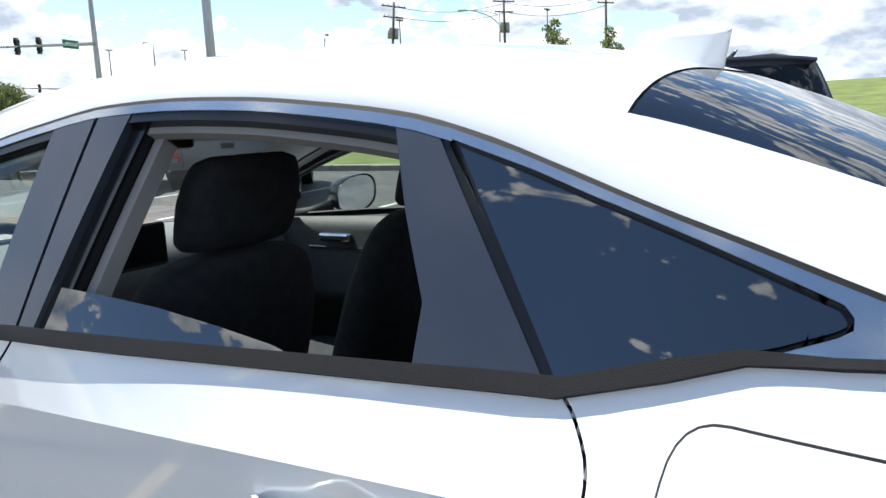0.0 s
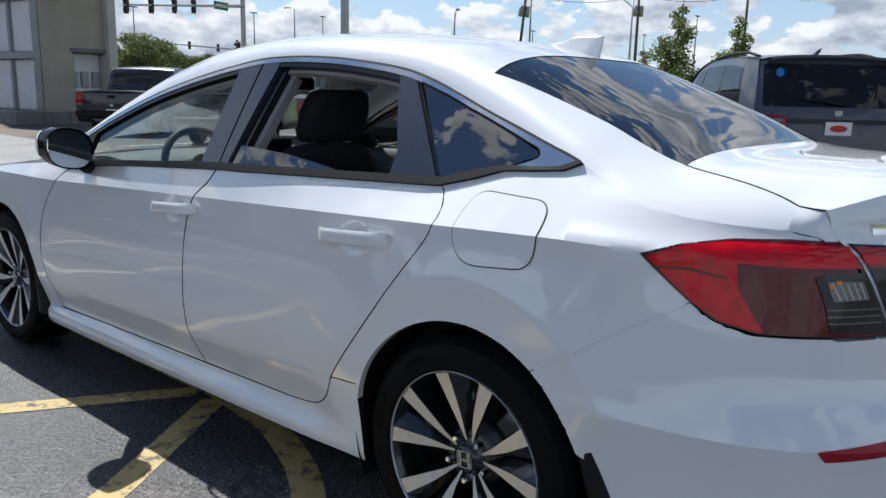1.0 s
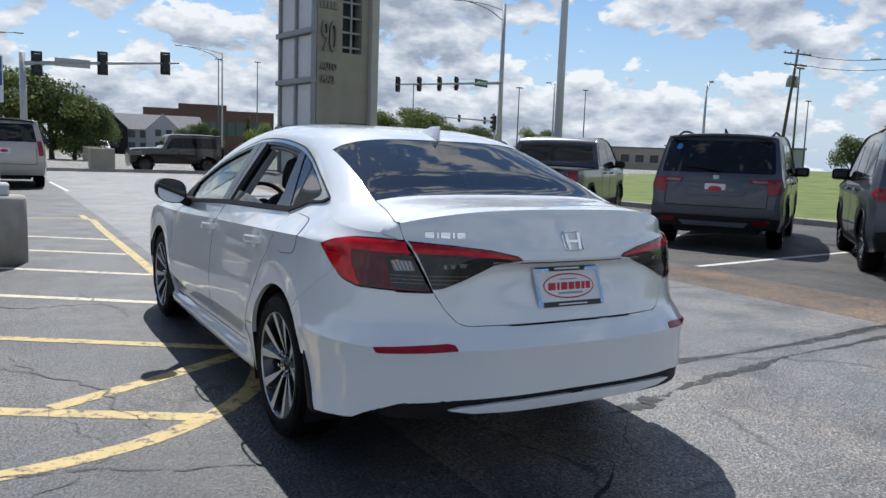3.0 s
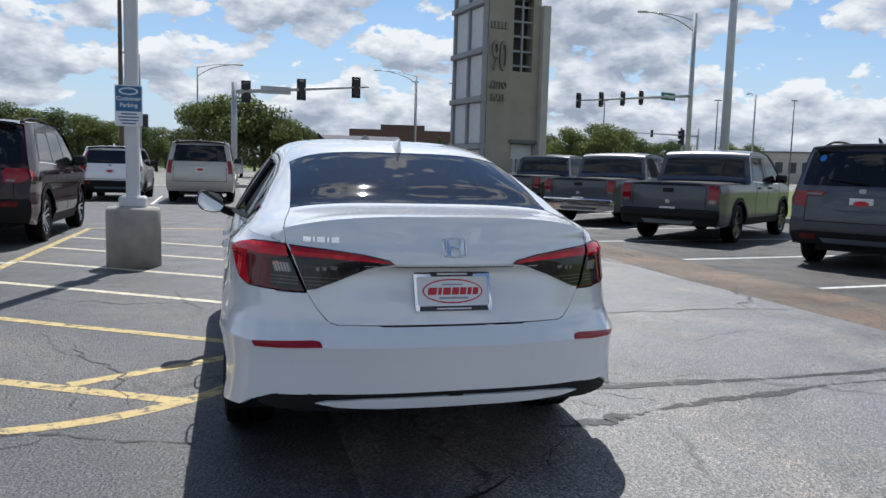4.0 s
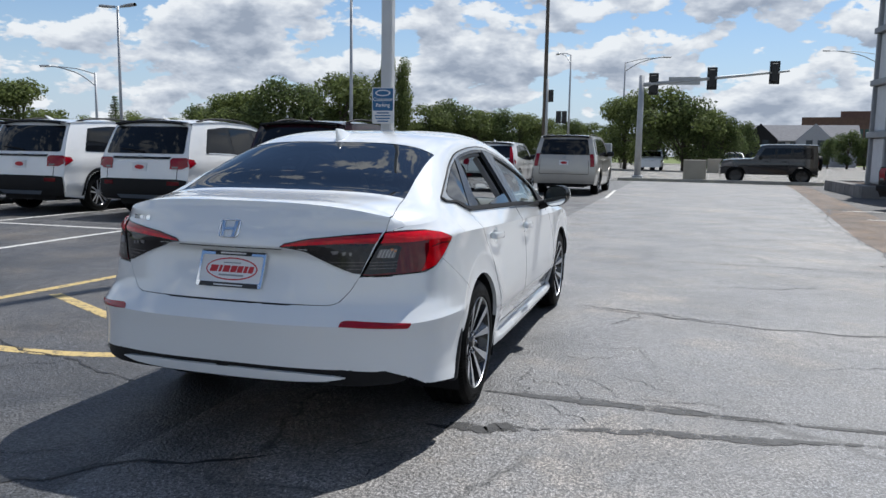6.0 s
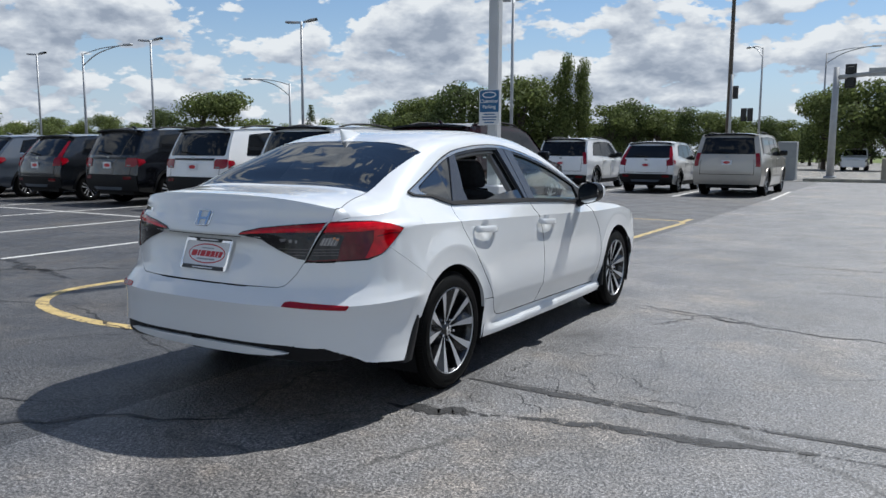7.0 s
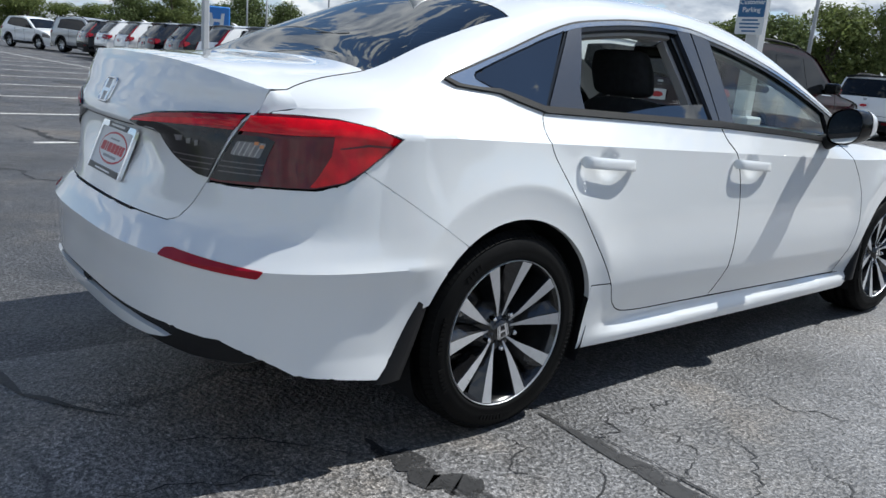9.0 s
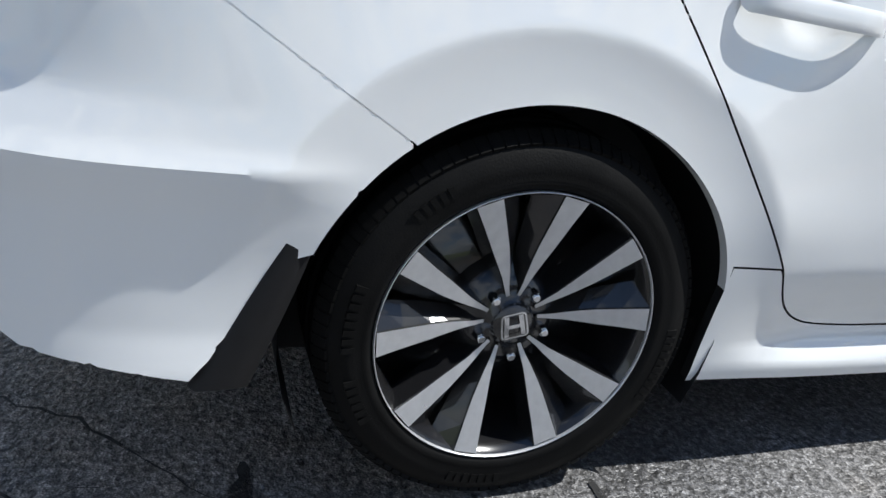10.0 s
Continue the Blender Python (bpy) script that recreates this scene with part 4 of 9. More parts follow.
        # two glints in the lamp, put in as opaque amber patches
        for x, z in ((0.672, 0.876), (0.683, 0.869)):
            lens("bulb_glint", [ax(x - 0.004, z - 0.004), ax(x + 0.004, z - 0.004), ax(x + 0.004, z + 0.004), ax(x - 0.004, z + 0.004)], AMBER, 0.0098, "small painted amber glint")
        for zz in (0.800, 0.813, 0.826):
            lens("lens_rib", [ax(0.598, zz), ax(0.695, zz), ax(0.693, zz - 0.003), ax(0.596, zz - 0.003)], RIB, 0.0088, "thin grey rib", step=0.03)
        inner_o = [(0.634, 0.948), (0.50, 0.938), (0.36, 0.922), (0.262, 0.900), (0.240, 0.884), (0.30, 0.876), (0.42, 0.832), (0.54, 0.782), (0.571, 0.778)]
        red_o = [(0.634, 0.946), (0.50, 0.936), (0.36, 0.920), (0.262, 0.898), (0.244, 0.887), (0.34, 0.891), (0.50, 0.899), (0.622, 0.901)]
        glow_o = [(0.630, 0.927), (0.50, 0.920), (0.36, 0.907), (0.262, 0.891), (0.250, 0.887), (0.34, 0.893), (0.50, 0.906), (0.626, 0.913)]
        inner_ob = None
        for nm, oo, mt, lf, lb in (("lid_lamp", inner_o, SMOKE_LENS, 0.006, "smoked lamp section with red band"), ("red_band", inset(red_o, 0.003), RED_MID, 0.0075, "deep red upper band"), ("light_guide", glow_o, RED_LENS, 0.0085, "bright red light bar")):
            bm = bmesh.new()
            on_tail(bm, [(sx * x, z) for x, z in oo], lf)
            ob = part(nm, bm, mt, inner_ob or lid, lb)
            inner_ob = inner_ob or ob
        for x0, z0, w in ((0.47, 0.872, 0.03), (0.505, 0.868, 0.016), (0.53, 0.866, 0.012)):
            bm = bmesh.new()
            on_tail(bm, [(sx * x, z) for x, z in ((x0 - w / 2, z0), (x0 + w / 2, z0 + 0.002), (x0 + w * 0.4, z0 - 0.012), (x0 - w * 0.3, z0 - 0.014))], 0.0078)
            part("lens_facet", bm, CLEAR_LENS, inner_ob, "small clear facet")
        for zz in (0.800, 0.814, 0.828):
            bm = bmesh.new()
            x0 = 0.54 - (zz - 0.79) * 2.4
            on_tail(bm, [(sx * x, z) for x, z in ((x0, zz), (0.575 + (zz - 0.79) * 0.3, zz), (0.575 + (zz - 0.79) * 0.3, zz - 0.003), (x0, zz - 0.003))], 0.0078)
            part("lens_rib", bm, RIB, inner_ob, "thin grey rib")
    # open joint between lid and quarter
    for sx in (-1, 1):
        bm = bmesh.new()
        pts = [section(e, 7, 14)[7] for e in steps(-0.40, -0.66, 12)] + [Vector((0.6515, tail_y(0.6515, 1.007), 1.007))]
        tube(bm, [Vector((sx * p.x, p.y, p.z)) + Vector((0, 0, 0.0004)) for p in pts], 0.0017, 6)
        part("lid_joint", bm, PLASTIC, lid, "dark joint round the boot lid")
    # shade under the lid's crease, put in as a matte black strip
    bm = bmesh.new()
    patch(bm, [(-0.24, 0.8775), (0.24, 0.8775), (0.25, 0.8715), (-0.25, 0.8715)], lambda x, z: Vector((x, tail_y(x, 0.878) + 0.004, z)), 0.04)
    part("lid_shadow_strip", bm, PLASTIC, lid, "painted shade line over the plate recess")
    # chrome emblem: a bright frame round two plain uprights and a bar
    def emblem(w, h, t, mat4, parent, material):
        bm = bmesh.new()
        ring = rounded([(-w * 0.95, -h), (w * 0.95, -h), (w, h), (-w, h)], w * 0.35, 5)
        inn = inset(ring, t)
        n = min(len(ring), len(inn))
        ra, rb = [bm.verts.new(mat4 @ Vector((*p, 0))) for p in ring[:n]], [bm.verts.new(mat4 @ Vector((*p, 0.004))) for p in inset(ring, t * 0.2)[:n]]
        rc, rd2 = [bm.verts.new(mat4 @ Vector((*p, 0.004))) for p in inset(ring, t * 0.85)[:n]], [bm.verts.new(mat4 @ Vector((*p, 0))) for p in inn[:n]]
        for A, B in ((ra, rb), (rb, rc), (rc, rd2)):
            for i in range(n):
                bm.faces.new((A[i], A[(i + 1) % n], B[(i + 1) % n], B[i])).smooth = True
        for s in (-1, 1):
            prism(bm, [(s * w * 0.36, -h * 0.82), (s * w * 0.62, -h * 0.82), (s * w * 0.80, h * 0.8), (s * w * 0.46, h * 0.8)][::s], 0.004, mat4)
        prism(bm, [(-w * 0.42, -h * 0.18), (w * 0.42, -h * 0.18), (w * 0.42, h * 0.1), (-w * 0.42, h * 0.1)], 0.004, mat4)
        bmesh.ops.recalc_face_normals(bm, faces=bm.faces[:])
        return part("emblem", bm, material, parent, "chrome framed emblem")
    tilt = math.atan2(tail_y(0, 0.985) - tail_y(0, 0.915), 0.07)
    emblem(0.050, 0.041, 0.006, Matrix.Translation((0.0, tail_y(0, 0.95) - 0.003, 0.950)) @ Matrix.Rotation(radians(90) - tilt, 4, "X"), lid, CHROME)
    # model lettering as plain bars
    for k, (w, xx) in enumerate(((0.028, -0.566), (0.007, -0.540), (0.030, -0.515), (0.007, -0.488), (0.028, -0.462))):
        bm = bmesh.new()
        on_tail(bm, [(xx - w / 2, 0.961), (xx + w / 2, 0.961), (xx + w / 2, 0.982), (xx - w / 2, 0.982)], 0.004, 0.02)
        part("badge_bar", bm, CHROME, lid, "small chrome badge bar")
    # number plate with its chrome surround
    plate_tilt = math.atan2(-0.054, 0.14)
    pm = Matrix.Translation((0.0, -0.897, 0.771)) @ Matrix.Rotation(radians(90) + plate_tilt, 4, "X")
    bm = bmesh.new()
    prism(bm, rounded([(-0.150, -0.070), (0.150, -0.070), (0.150, 0.070), (-0.150, 0.070)], 0.01), 0.004, pm)
    plate = part("number_plate", bm, PLATE_WHITE, lid, "white dealer plate with a red oval")
    bm = bmesh.new()
    outer, inn = rounded([(-0.158, -0.079), (0.158, -0.079), (0.158, 0.079), (-0.158, 0.079)], 0.012), rounded([(-0.147, -0.058), (0.147, -0.058), (0.147, 0.060), (-0.147, 0.060)], 0.012)
    n = len(outer)
    for A, B in ((([(p, 0.0) for p in outer]), [(p, 0.010) for p in outer]), ([(p, 0.010) for p in outer], [(p, 0.010) for p in inn]), ([(p, 0.010) for p in inn], [(p, 0.003) for p in inn])):
        va, vb = [bm.verts.new(pm @ Vector((*p, h))) for p, h in A], [bm.verts.new(pm @ Vector((*p, h))) for p, h in B]
        for i in range(n):
            bm.faces.new((va[i], va[(i + 1) % n], vb[(i + 1) % n], vb[i]))
    part("plate_surround", bm, CHROME, plate, "chrome plate surround")
    def flat(name, pts, h, mt, lb, parent=plate, z=0.0105):
        bm = bmesh.new()
        prism(bm, pts, h, pm @ Matrix.Translation((0, 0, z)))
        part(name, bm, mt, parent, lb)
    flat("surround_bar", [(-0.142, -0.0785), (0.142, -0.0785), (0.138, -0.0590), (-0.138, -0.0590)], 0.001, INK_BLACK, "black lower band")
    flat("surround_bar", [(-0.085, 0.0605), (0.085, 0.0605), (0.092, 0.0785), (-0.092, 0.0785)], 0.001, INK_BLACK, "black upper band")
    flat("print_bar", [(-0.062, 0.0665), (0.062, 0.0665), (0.062, 0.0735), (-0.062, 0.0735)], 0.0015, PLATE_WHITE, "pale line of print")
    flat("print_bar", [(-0.07, -0.0725), (0.07, -0.0725), (0.07, -0.0675), (-0.07, -0.0675)], 0.0015, PLATE_WHITE, "pale line of print")
    oval = [(0.125 * math.cos(a), 0.002 + 0.050 * math.sin(a)) for a in steps(0, 2 * math.pi, 40)[:-1]]
    oval_in = [(0.119 * math.cos(a), 0.002 + 0.044 * math.sin(a)) for a in steps(0, 2 * math.pi, 40)[:-1]]
    flat("oval", oval, 0.0006, INK_RED, "red oval outline", z=0.004)
    flat("oval_field", oval_in, 0.0006, PLATE_WHITE, "pale oval field", z=0.0048)
    for x0, x1 in ((-0.102, -0.066), (-0.060, -0.046), (-0.040, -0.008), (-0.003, 0.026), (0.030, 0.056), (0.061, 0.078), (0.083, 0.106)):
        flat("print_bar", [(x0 - 0.003, -0.013), (x1 - 0.003, -0.013), (x1 + 0.003, 0.016), (x0 + 0.003, 0.016)], 0.0006, INK_RED, "bold red bar", z=0.0056)
    flat("print_bar", [(-0.058, -0.030), (0.062, -0.030), (0.062, -0.022), (-0.058, -0.022)], 0.0006, INK_GREY, "thin grey line of print", z=0.0056)
    flat("print_bar", [(-0.042, 0.026), (0.042, 0.026), (0.042, 0.031), (-0.042, 0.031)], 0.0006, INK_GREY, "thin grey line of print", z=0.0056)

    # --- roof, glass, bonnet
    bm = bmesh.new()
    upper(bm, steps(0.158, 1.62, 34), 0, 21)
    bmS = bm
    et = steps(-0.66, -0.405, 9)[:-1] + steps(-0.405, 0.158, 16)
    upper(bmS, et, 0, 7, both=False)
    # the end of the quarter turns down to the rear face beside the lid
    last = section(-0.66, 7, 14)[:8]
    ends = [Vector((0.668 + (0.6512 - 0.668) * i / 7, 0, 0.957 + 0.049 * i / 7)) for i in range(8)]
    for sx in (-1, 1):
        rows = []
        for t in (0.0, 0.35, 0.7, 1.0, 2.0):
            row = []
            for i, (p, q) in enumerate(zip(last, ends)):
                q = Vector((q.x, tail_y(q.x, q.z), q.z))
                r = p + (q - p) * t if t <= 1 else Vector((q.x - 0.0075, tail_y(q.x - 0.0075, 0.948) + 0.0012, 0.948))
                if t <= 1:
                    r.x += (shell(u_at_y(r.y, r.z), r.z).x - r.x) * (1 - i / 7) ** 2
                row.append(Vector((sx * r.x, r.y, r.z)))
            rows.append(row)
        grid(bmS, rows)
    # front pillars
    upper(bmS, steps(1.62, 2.28, 16), 0, 6, both=False)
    bmesh.ops.remove_doubles(bmS, verts=bmS.verts[:], dist=0.0008)
    bmesh.ops.recalc_face_normals(bmS, faces=bmS.faces[:])
    part("roof", bmS, PAINT_WHITE, car)
    bm = bmesh.new()
    upper(bm, steps(-0.400, 0.155, 18), 7, 21, lift=-0.002)
    rear_glass = part("rear_window", bm, REAR_GLASS, car, "dark tinted rear window")
    bm = bmesh.new()
    # black printed border under the glass
    for e0, e1, a, b in ((-0.40, -0.37, 7, 21), (0.125, 0.155, 7, 21)):
        upper(bm, steps(e0, e1, 2), a, b, lift=-0.008)
    upper(bm, steps(-0.400, 0.155, 12), 7, 8, both=False, lift=-0.008)
    part("window_border", bm, GLOSS_BLACK, rear_glass, "black border print")
    bm = bmesh.new()
    upper(bm, steps(1.66, 2.26, 14), 6, 21, lift=-0.002)
    bmesh.ops.reverse_faces(bm, faces=bm.faces[:])
    part("windscreen", bm, CLEAR_GLASS, car, "clear windscreen")
    bm = bmesh.new()
    rows = []
    for t in steps(0, 1, 9):
        yf, yr, w = 0.365 - 0.115 * t ** 1.5, 0.165 - 0.014 * t, 0.022 * (1 - t) ** 1.2 + 0.0045
        ring = []
        for k in range(24):
            a = 2 * math.pi * k / 24
            q = (1 - math.cos(a)) / 2               # 0 at the rear edge, 1 at the front tip
            y = yr + (yf - yr) * q
            half = w * min(1.0, 6 * q) ** 0.5 * (1 - q) ** 0.6
            z0 = mid_z(y) - 0.006
            ring.append(Vector((math.copysign(half, math.sin(a)), y, z0 + (1.404 - z0) * t)))
        rows.append(ring)
    R = grid(bm, rows, wrap=True)
    bm.faces.new(R[-1])
    bmesh.ops.recalc_face_normals(bm, faces=bm.faces[:])
    part("roof_fin", bm, PAINT_WHITE, car, "white shark-fin aerial")
    bm = bmesh.new()
    zf = hermite((2.0, 2.3, 2.7, 3.0, 3.2, 3.4, 3.6), (0.91, 0.896, 0.859, 0.806, 0.765, 0.73, 0.69))
    edge = [shell(u, zf(min(3.6, u if u < 3 else 3 + (u - 3) * 0.5)) , 1) for u in steps(2.22, 3.95, 26)]
    ol = [(p.x - 0.004, p.y) for p in edge]
    ol = ol + [(-x, y) for x, y in ol[::-1]] + [(-0.5, 2.50), (0.0, 2.68), (0.5, 2.50)]
    ex = hermite([p.y for p in edge], [max(0.12, p.x) for p in edge])
    patch(bm, ol, lambda x, y: Vector((x, y, zf(y) + 0.045 * max(0.0, 1 - (x / max(0.3, ex(y))) ** 2))), 0.05, 0.01)
    part("bonnet", bm, PAINT_WHITE, car)

    # --- side glass, frames and trim
    for sx in (-1, 1):
        def strip(name, o, mt, lift, lb, rim=0.012, step=0.03, parent=car):
            bm = bmesh.new()
            sided(bm, o, sx, step, rim, lift)
            return part(name, bm, mt, parent, lb)

        def below(y0, y1, d0, d1, n=24):
            """A band under the drip line from y0 to y1, between depths d0 and d1."""
            ys = steps(y0, y1, n)
            return [(y, drip(y) - d0) for y in ys] + [(y, drip(y) - d1) for y in ys[::-1]]

        # bright moulding over the doors and round the corner glass
        strip("roof_moulding", below(2.20, 0.37, 0.006, 0.020, 30), TRIM_BRIGHT, 0.004, "bright thin window moulding", 0.006, 0.04)
        edge = [(0.368, 1.243), (0.25, 1.206), (0.18, 1.181), (0.113, 1.159), (0.045, 1.136), (-0.012, 1.116), (-0.068, 1.096), (-0.087, 1.089), (-0.096, 1.079), (-0.096, 1.069), (-0.084, 1.062), (-0.04, 1.046)]
        qt = [(y, drip(y) - 0.006) for y in (0.385, 0.28, 0.18, 0.08, 0.0, -0.08, -0.14, -0.19)] + [(-0.203, 1.062), (-0.16, 1.047), (-0.085, 1.041)] + edge[::-1]
        strip("roof_channel", below(2.20, -0.207, -0.001, 0.0062, 60), PLASTIC, 0.0025, "black channel along the roof edge", 0.004, 0.04)
        strip("window_channel", [(0.388, 1.256), (0.166, 0.997), (0.205, 0.994), (0.42, 1.256)], GLOSS_BLACK, -0.0015, "black window channel", 0.01)
        strip("corner_moulding", qt, TRIM_BRIGHT, 0.006, "bright satin corner moulding", 0.008, 0.012)
        # black seal behind the corner glass, seen as a thin line round it
        pane = edge + [(0.0, 1.034), (0.165, 0.992), (0.18, 0.998)]
        strip("corner_seal", pane, GLOSS_BLACK, -0.002, "black glass seal", 0.0, 0.01)
        # window frames
        strip("front_frame", below(2.12, 1.11, 0.016, 0.036, 26), GLOSS_BLACK, 0.001, "black window frame", 0.035)
        strip("rear_frame", below(1.08, 0.40, 0.016, 0.034, 20), GLOSS_BLACK, 0.001, "black window frame", 0.035)
        strip("front_seal", below(2.02, 1.2, 0.036, 0.047, 24), SEAL_GREY, -0.018, "grey inner door seal", 0.02)
        strip("rear_seal", below(0.97, 0.46, 0.034, 0.044, 16), SEAL_GREY, -0.018, "grey inner door seal", 0.02)
        strip("mirror_sail", [(2.14, drip(2.14) - 0.016), (2.0, drip(2.0) - 0.03), (1.98, 0.93), (2.03, 0.912), (2.22, 0.905)], PLASTIC, 0.001, "black mirror mounting panel", 0.02)
        # pillars
        strip("front_pillar_cover", [(1.098, drip(1.1) - 0.017), (1.205, drip(1.2) - 0.02), (1.165, 0.970), (1.068, 0.974)], PILLAR, 0.003, "dark grey pillar cover", 0.02)
        strip("rear_pillar_cover", [(1.088, drip(1.09) - 0.017), (1.003, drip(1.003) - 0.017), (1.022, 0.976), (1.060, 0.974)], PILLAR, 0.003, "dark grey pillar cover", 0.02)
        strip("corner_pillar_cover", [(0.462, drip(0.46) - 0.020), (0.402, drip(0.40) - 0.008), (0.186, 0.996), (0.345, 0.990), (0.352, 1.06), (0.41, 1.16)], PILLAR, 0.003, "dark grey corner pillar cover", 0.02)
        strip("inner_post", [(1.008, drip(1.008) - 0.030), (0.970, drip(0.97) - 0.034), (0.990, 0.985), (1.026, 0.985)], GLOSS_BLACK, -0.012, "black window channel", 0.03)
        strip("inner_post", [(0.968, drip(0.968) - 0.043), (0.946, drip(0.946) - 0.043), (0.966, 0.985), (0.988, 0.985)], SEAL_GREY, -0.035, "grey pillar trim", 0.03)
        # glass
        strip("corner_window", inset(pane, 0.006), TINT_GLASS, 0.003, "dark tinted corner window", 0.0, 0.01)
        strip("front_door_window", [(y, drip(y) - 0.034) for y in (2.05, 1.94, 1.82, 1.71, 1.61, 1.51, 1.41, 1.32, 1.21)] + [(1.16, 0.972), (1.6, 0.945), (1.99, 0.922)], DOOR_GLASS, -0.010, "raised greenish door window", 0.0)
        strip("rear_door_window", [(1.018, 1.041), (0.90, 1.036), (0.78, 1.028), (0.66, 1.014), (0.56, 1.0), (0.50, 0.986), (1.02, 0.975)], TINT_GLASS, -0.006, "lowered tinted door window", 0.004)
        # belt moulding
        bl = [(2.16, 0.908), (2.05, 0.914), (1.6, 0.948), (1.065, 0.978), (0.6, 0.990), (0.165, 1.002), (0.06, 1.030), (-0.008, 1.045), (-0.085, 1.046), (-0.16, 1.052), (-0.207, 1.070), (-0.217, 1.064), (-0.174, 1.0445), (-0.087, 1.037), (-0.010, 1.032), (0.06, 1.010), (0.17, 0.982), (0.6, 0.970), (1.065, 0.957), (1.6, 0.929), (2.05, 0.896), (2.16, 0.892)]
        strip("belt_moulding", bl, PLASTIC, 0.0095, "black belt moulding", 0.012, 0.03)
        # wing mirror
        mir = empty("wing_mirror", "", "")
        mir.parent = car
        tagged(mir, "gloss black wing mirror with pale cap")
        cx, cy, cz = sx * 0.985, 1.80, 0.990
        turn = Matrix.Translation((cx, cy, cz)) @ Matrix.Rotation(radians(-10 if sx > 0 else 10) * (2.0 if sx > 0 else 1.0), 4, "Z") @ Matrix.Rotation(radians(3), 4, "X") @ Matrix.Translation((-cx, -cy, -cz))
        def mir_fn(a, b):
            # a round, b from the glass face to the front
            w, h = 0.092, 0.075
            e = 2.6
            ca, sa = math.cos(a), math.sin(a)
            px = w * math.copysign(abs(ca) ** (2 / e), ca)
            pz = h * math.copysign(abs(sa) ** (2 / e), sa) + 0.012 * px / w * sx
            k = (1 - (b / 0.13) ** 2.2) ** 0.5 if b < 0.13 else 0.0
            return turn @ Vector((cx + px * (0.35 + 0.65 * k), cy - 0.045 + b, cz + pz * (0.3 + 0.7 * k)))
        bm = bmesh.new()
        grid(bm, [[mir_fn(2 * math.pi * k / 28, b) for k in range(28)] for b in (0.0, 0.004, 0.02, 0.045, 0.07, 0.095, 0.115, 0.126, 0.13)], wrap=True)
        bmesh.ops.recalc_face_normals(bm, faces=bm.faces[:])
        part("mirror_housing", bm, GLOSS_BLACK, mir, "gloss black mirror housing")
        bm = bmesh.new()
        rows = []
        for b in (0.062, 0.078, 0.095, 0.112, 0.124):
            row = []
            for k in range(15):
                p = mir_fn(radians(-30 + 110 * k / 14) if sx > 0 else radians(210 - 110 * k / 14), b)
                c = turn @ Vector((cx, cy - 0.045 + b, cz))
                row.append(c + (p - c) * 1.02)
            rows.append(row)
        grid(bm, rows)
        bmesh.ops.recalc_face_normals(bm, faces=bm.faces[:])
        part("mirror_cap", bm, PAINT_WHITE, mir, "white mirror cap")
        bm = bmesh.new()
        bm.faces.new([bm.verts.new(turn @ Vector((cx, cy - 0.040, cz)) + (mir_fn(2 * math.pi * k / 28, 0.0) - turn @ Vector((cx, cy - 0.045, cz))) * 0.92) for k in range(28)])
        part("mirror_glass", bm, MIRROR, mir, "mirror glass")
        bm = bmesh.new()
        tube(bm, [(sx * 0.80, 1.96, 0.90), (sx * 0.86, 1.90, 0.915), (sx * 0.915, 1.84, 0.94)], [0.04, 0.032, 0.03], 12)
        part("mirror_stalk", bm, PLASTIC, mir, "black mirror stalk")

    # --- wheels
    hub = build_wheel()
    for nm, x, y, flip in (("wheel", 0.762, 0.0, 0), ("wheel", 0.762, WB, 1), ("wheel", -0.762, 0.0, 2), ("wheel", -0.762, WB, 3)):
        w = copy_thing(hub, pose(x, y, WR, (12, 20, 7, 50)[flip], 0, 180 if x < 0 else 0))
        w.name = "wheel"
        w.parent = car
        for k in ("label", "category", "group", "kind"):
            if k in w:
                del w[k]
        tagged(w, "two-tone ten-spoke alloy wheel")
    for o in list(hub.children_recursive) + [hub]:
        bpy.data.objects.remove(o)
    # wheel housings and the floor
    for y in (0.0, WB):
        for sx in (-1, 1):
            bm = bmesh.new()
            rows = []
            for x in (0.868, 0.75, 0.62):
                rows.append([Vector((sx * x, y + 0.372 * math.cos(a), 0.322 + 0.372 * math.sin(a))) for a in steps(radians(-25), radians(205), 24)])
            grid(bm, rows, flip=(sx < 0))
            bm.faces.new([bm.verts.new(v) for v in [r for r in rows[-1]]])
            part("wheel_housing", bm, PLASTIC, car, "black wheel housing liner")
    bm = bmesh.new()
    box(bm, -0.60, 0.60, -0.55, 3.35, 0.24, 0.36)
    box(bm, -0.81, 0.81, 0.36, 2.34, 0.20, 0.30)
    box(bm, -0.76, 0.76, -0.60, -0.40, 0.30, 0.60)
    box(bm, -0.60, 0.60, 2.30, 3.30, 0.30, 0.70)
    part("underbody", bm, PLASTIC, car, "dark underbody")
    bm = bmesh.new()
    box(bm, -0.62, 0.62, -0.66, 0.28, 0.32, 0.86)
    box(bm, -0.60, 0.60, -0.36, 0.14, 0.86, 1.02)      # parcel shelf
    part("boot_floor", bm, CABIN_DARK, car, "dark boot lining and parcel shelf")
    build_cabin(car)
    return car


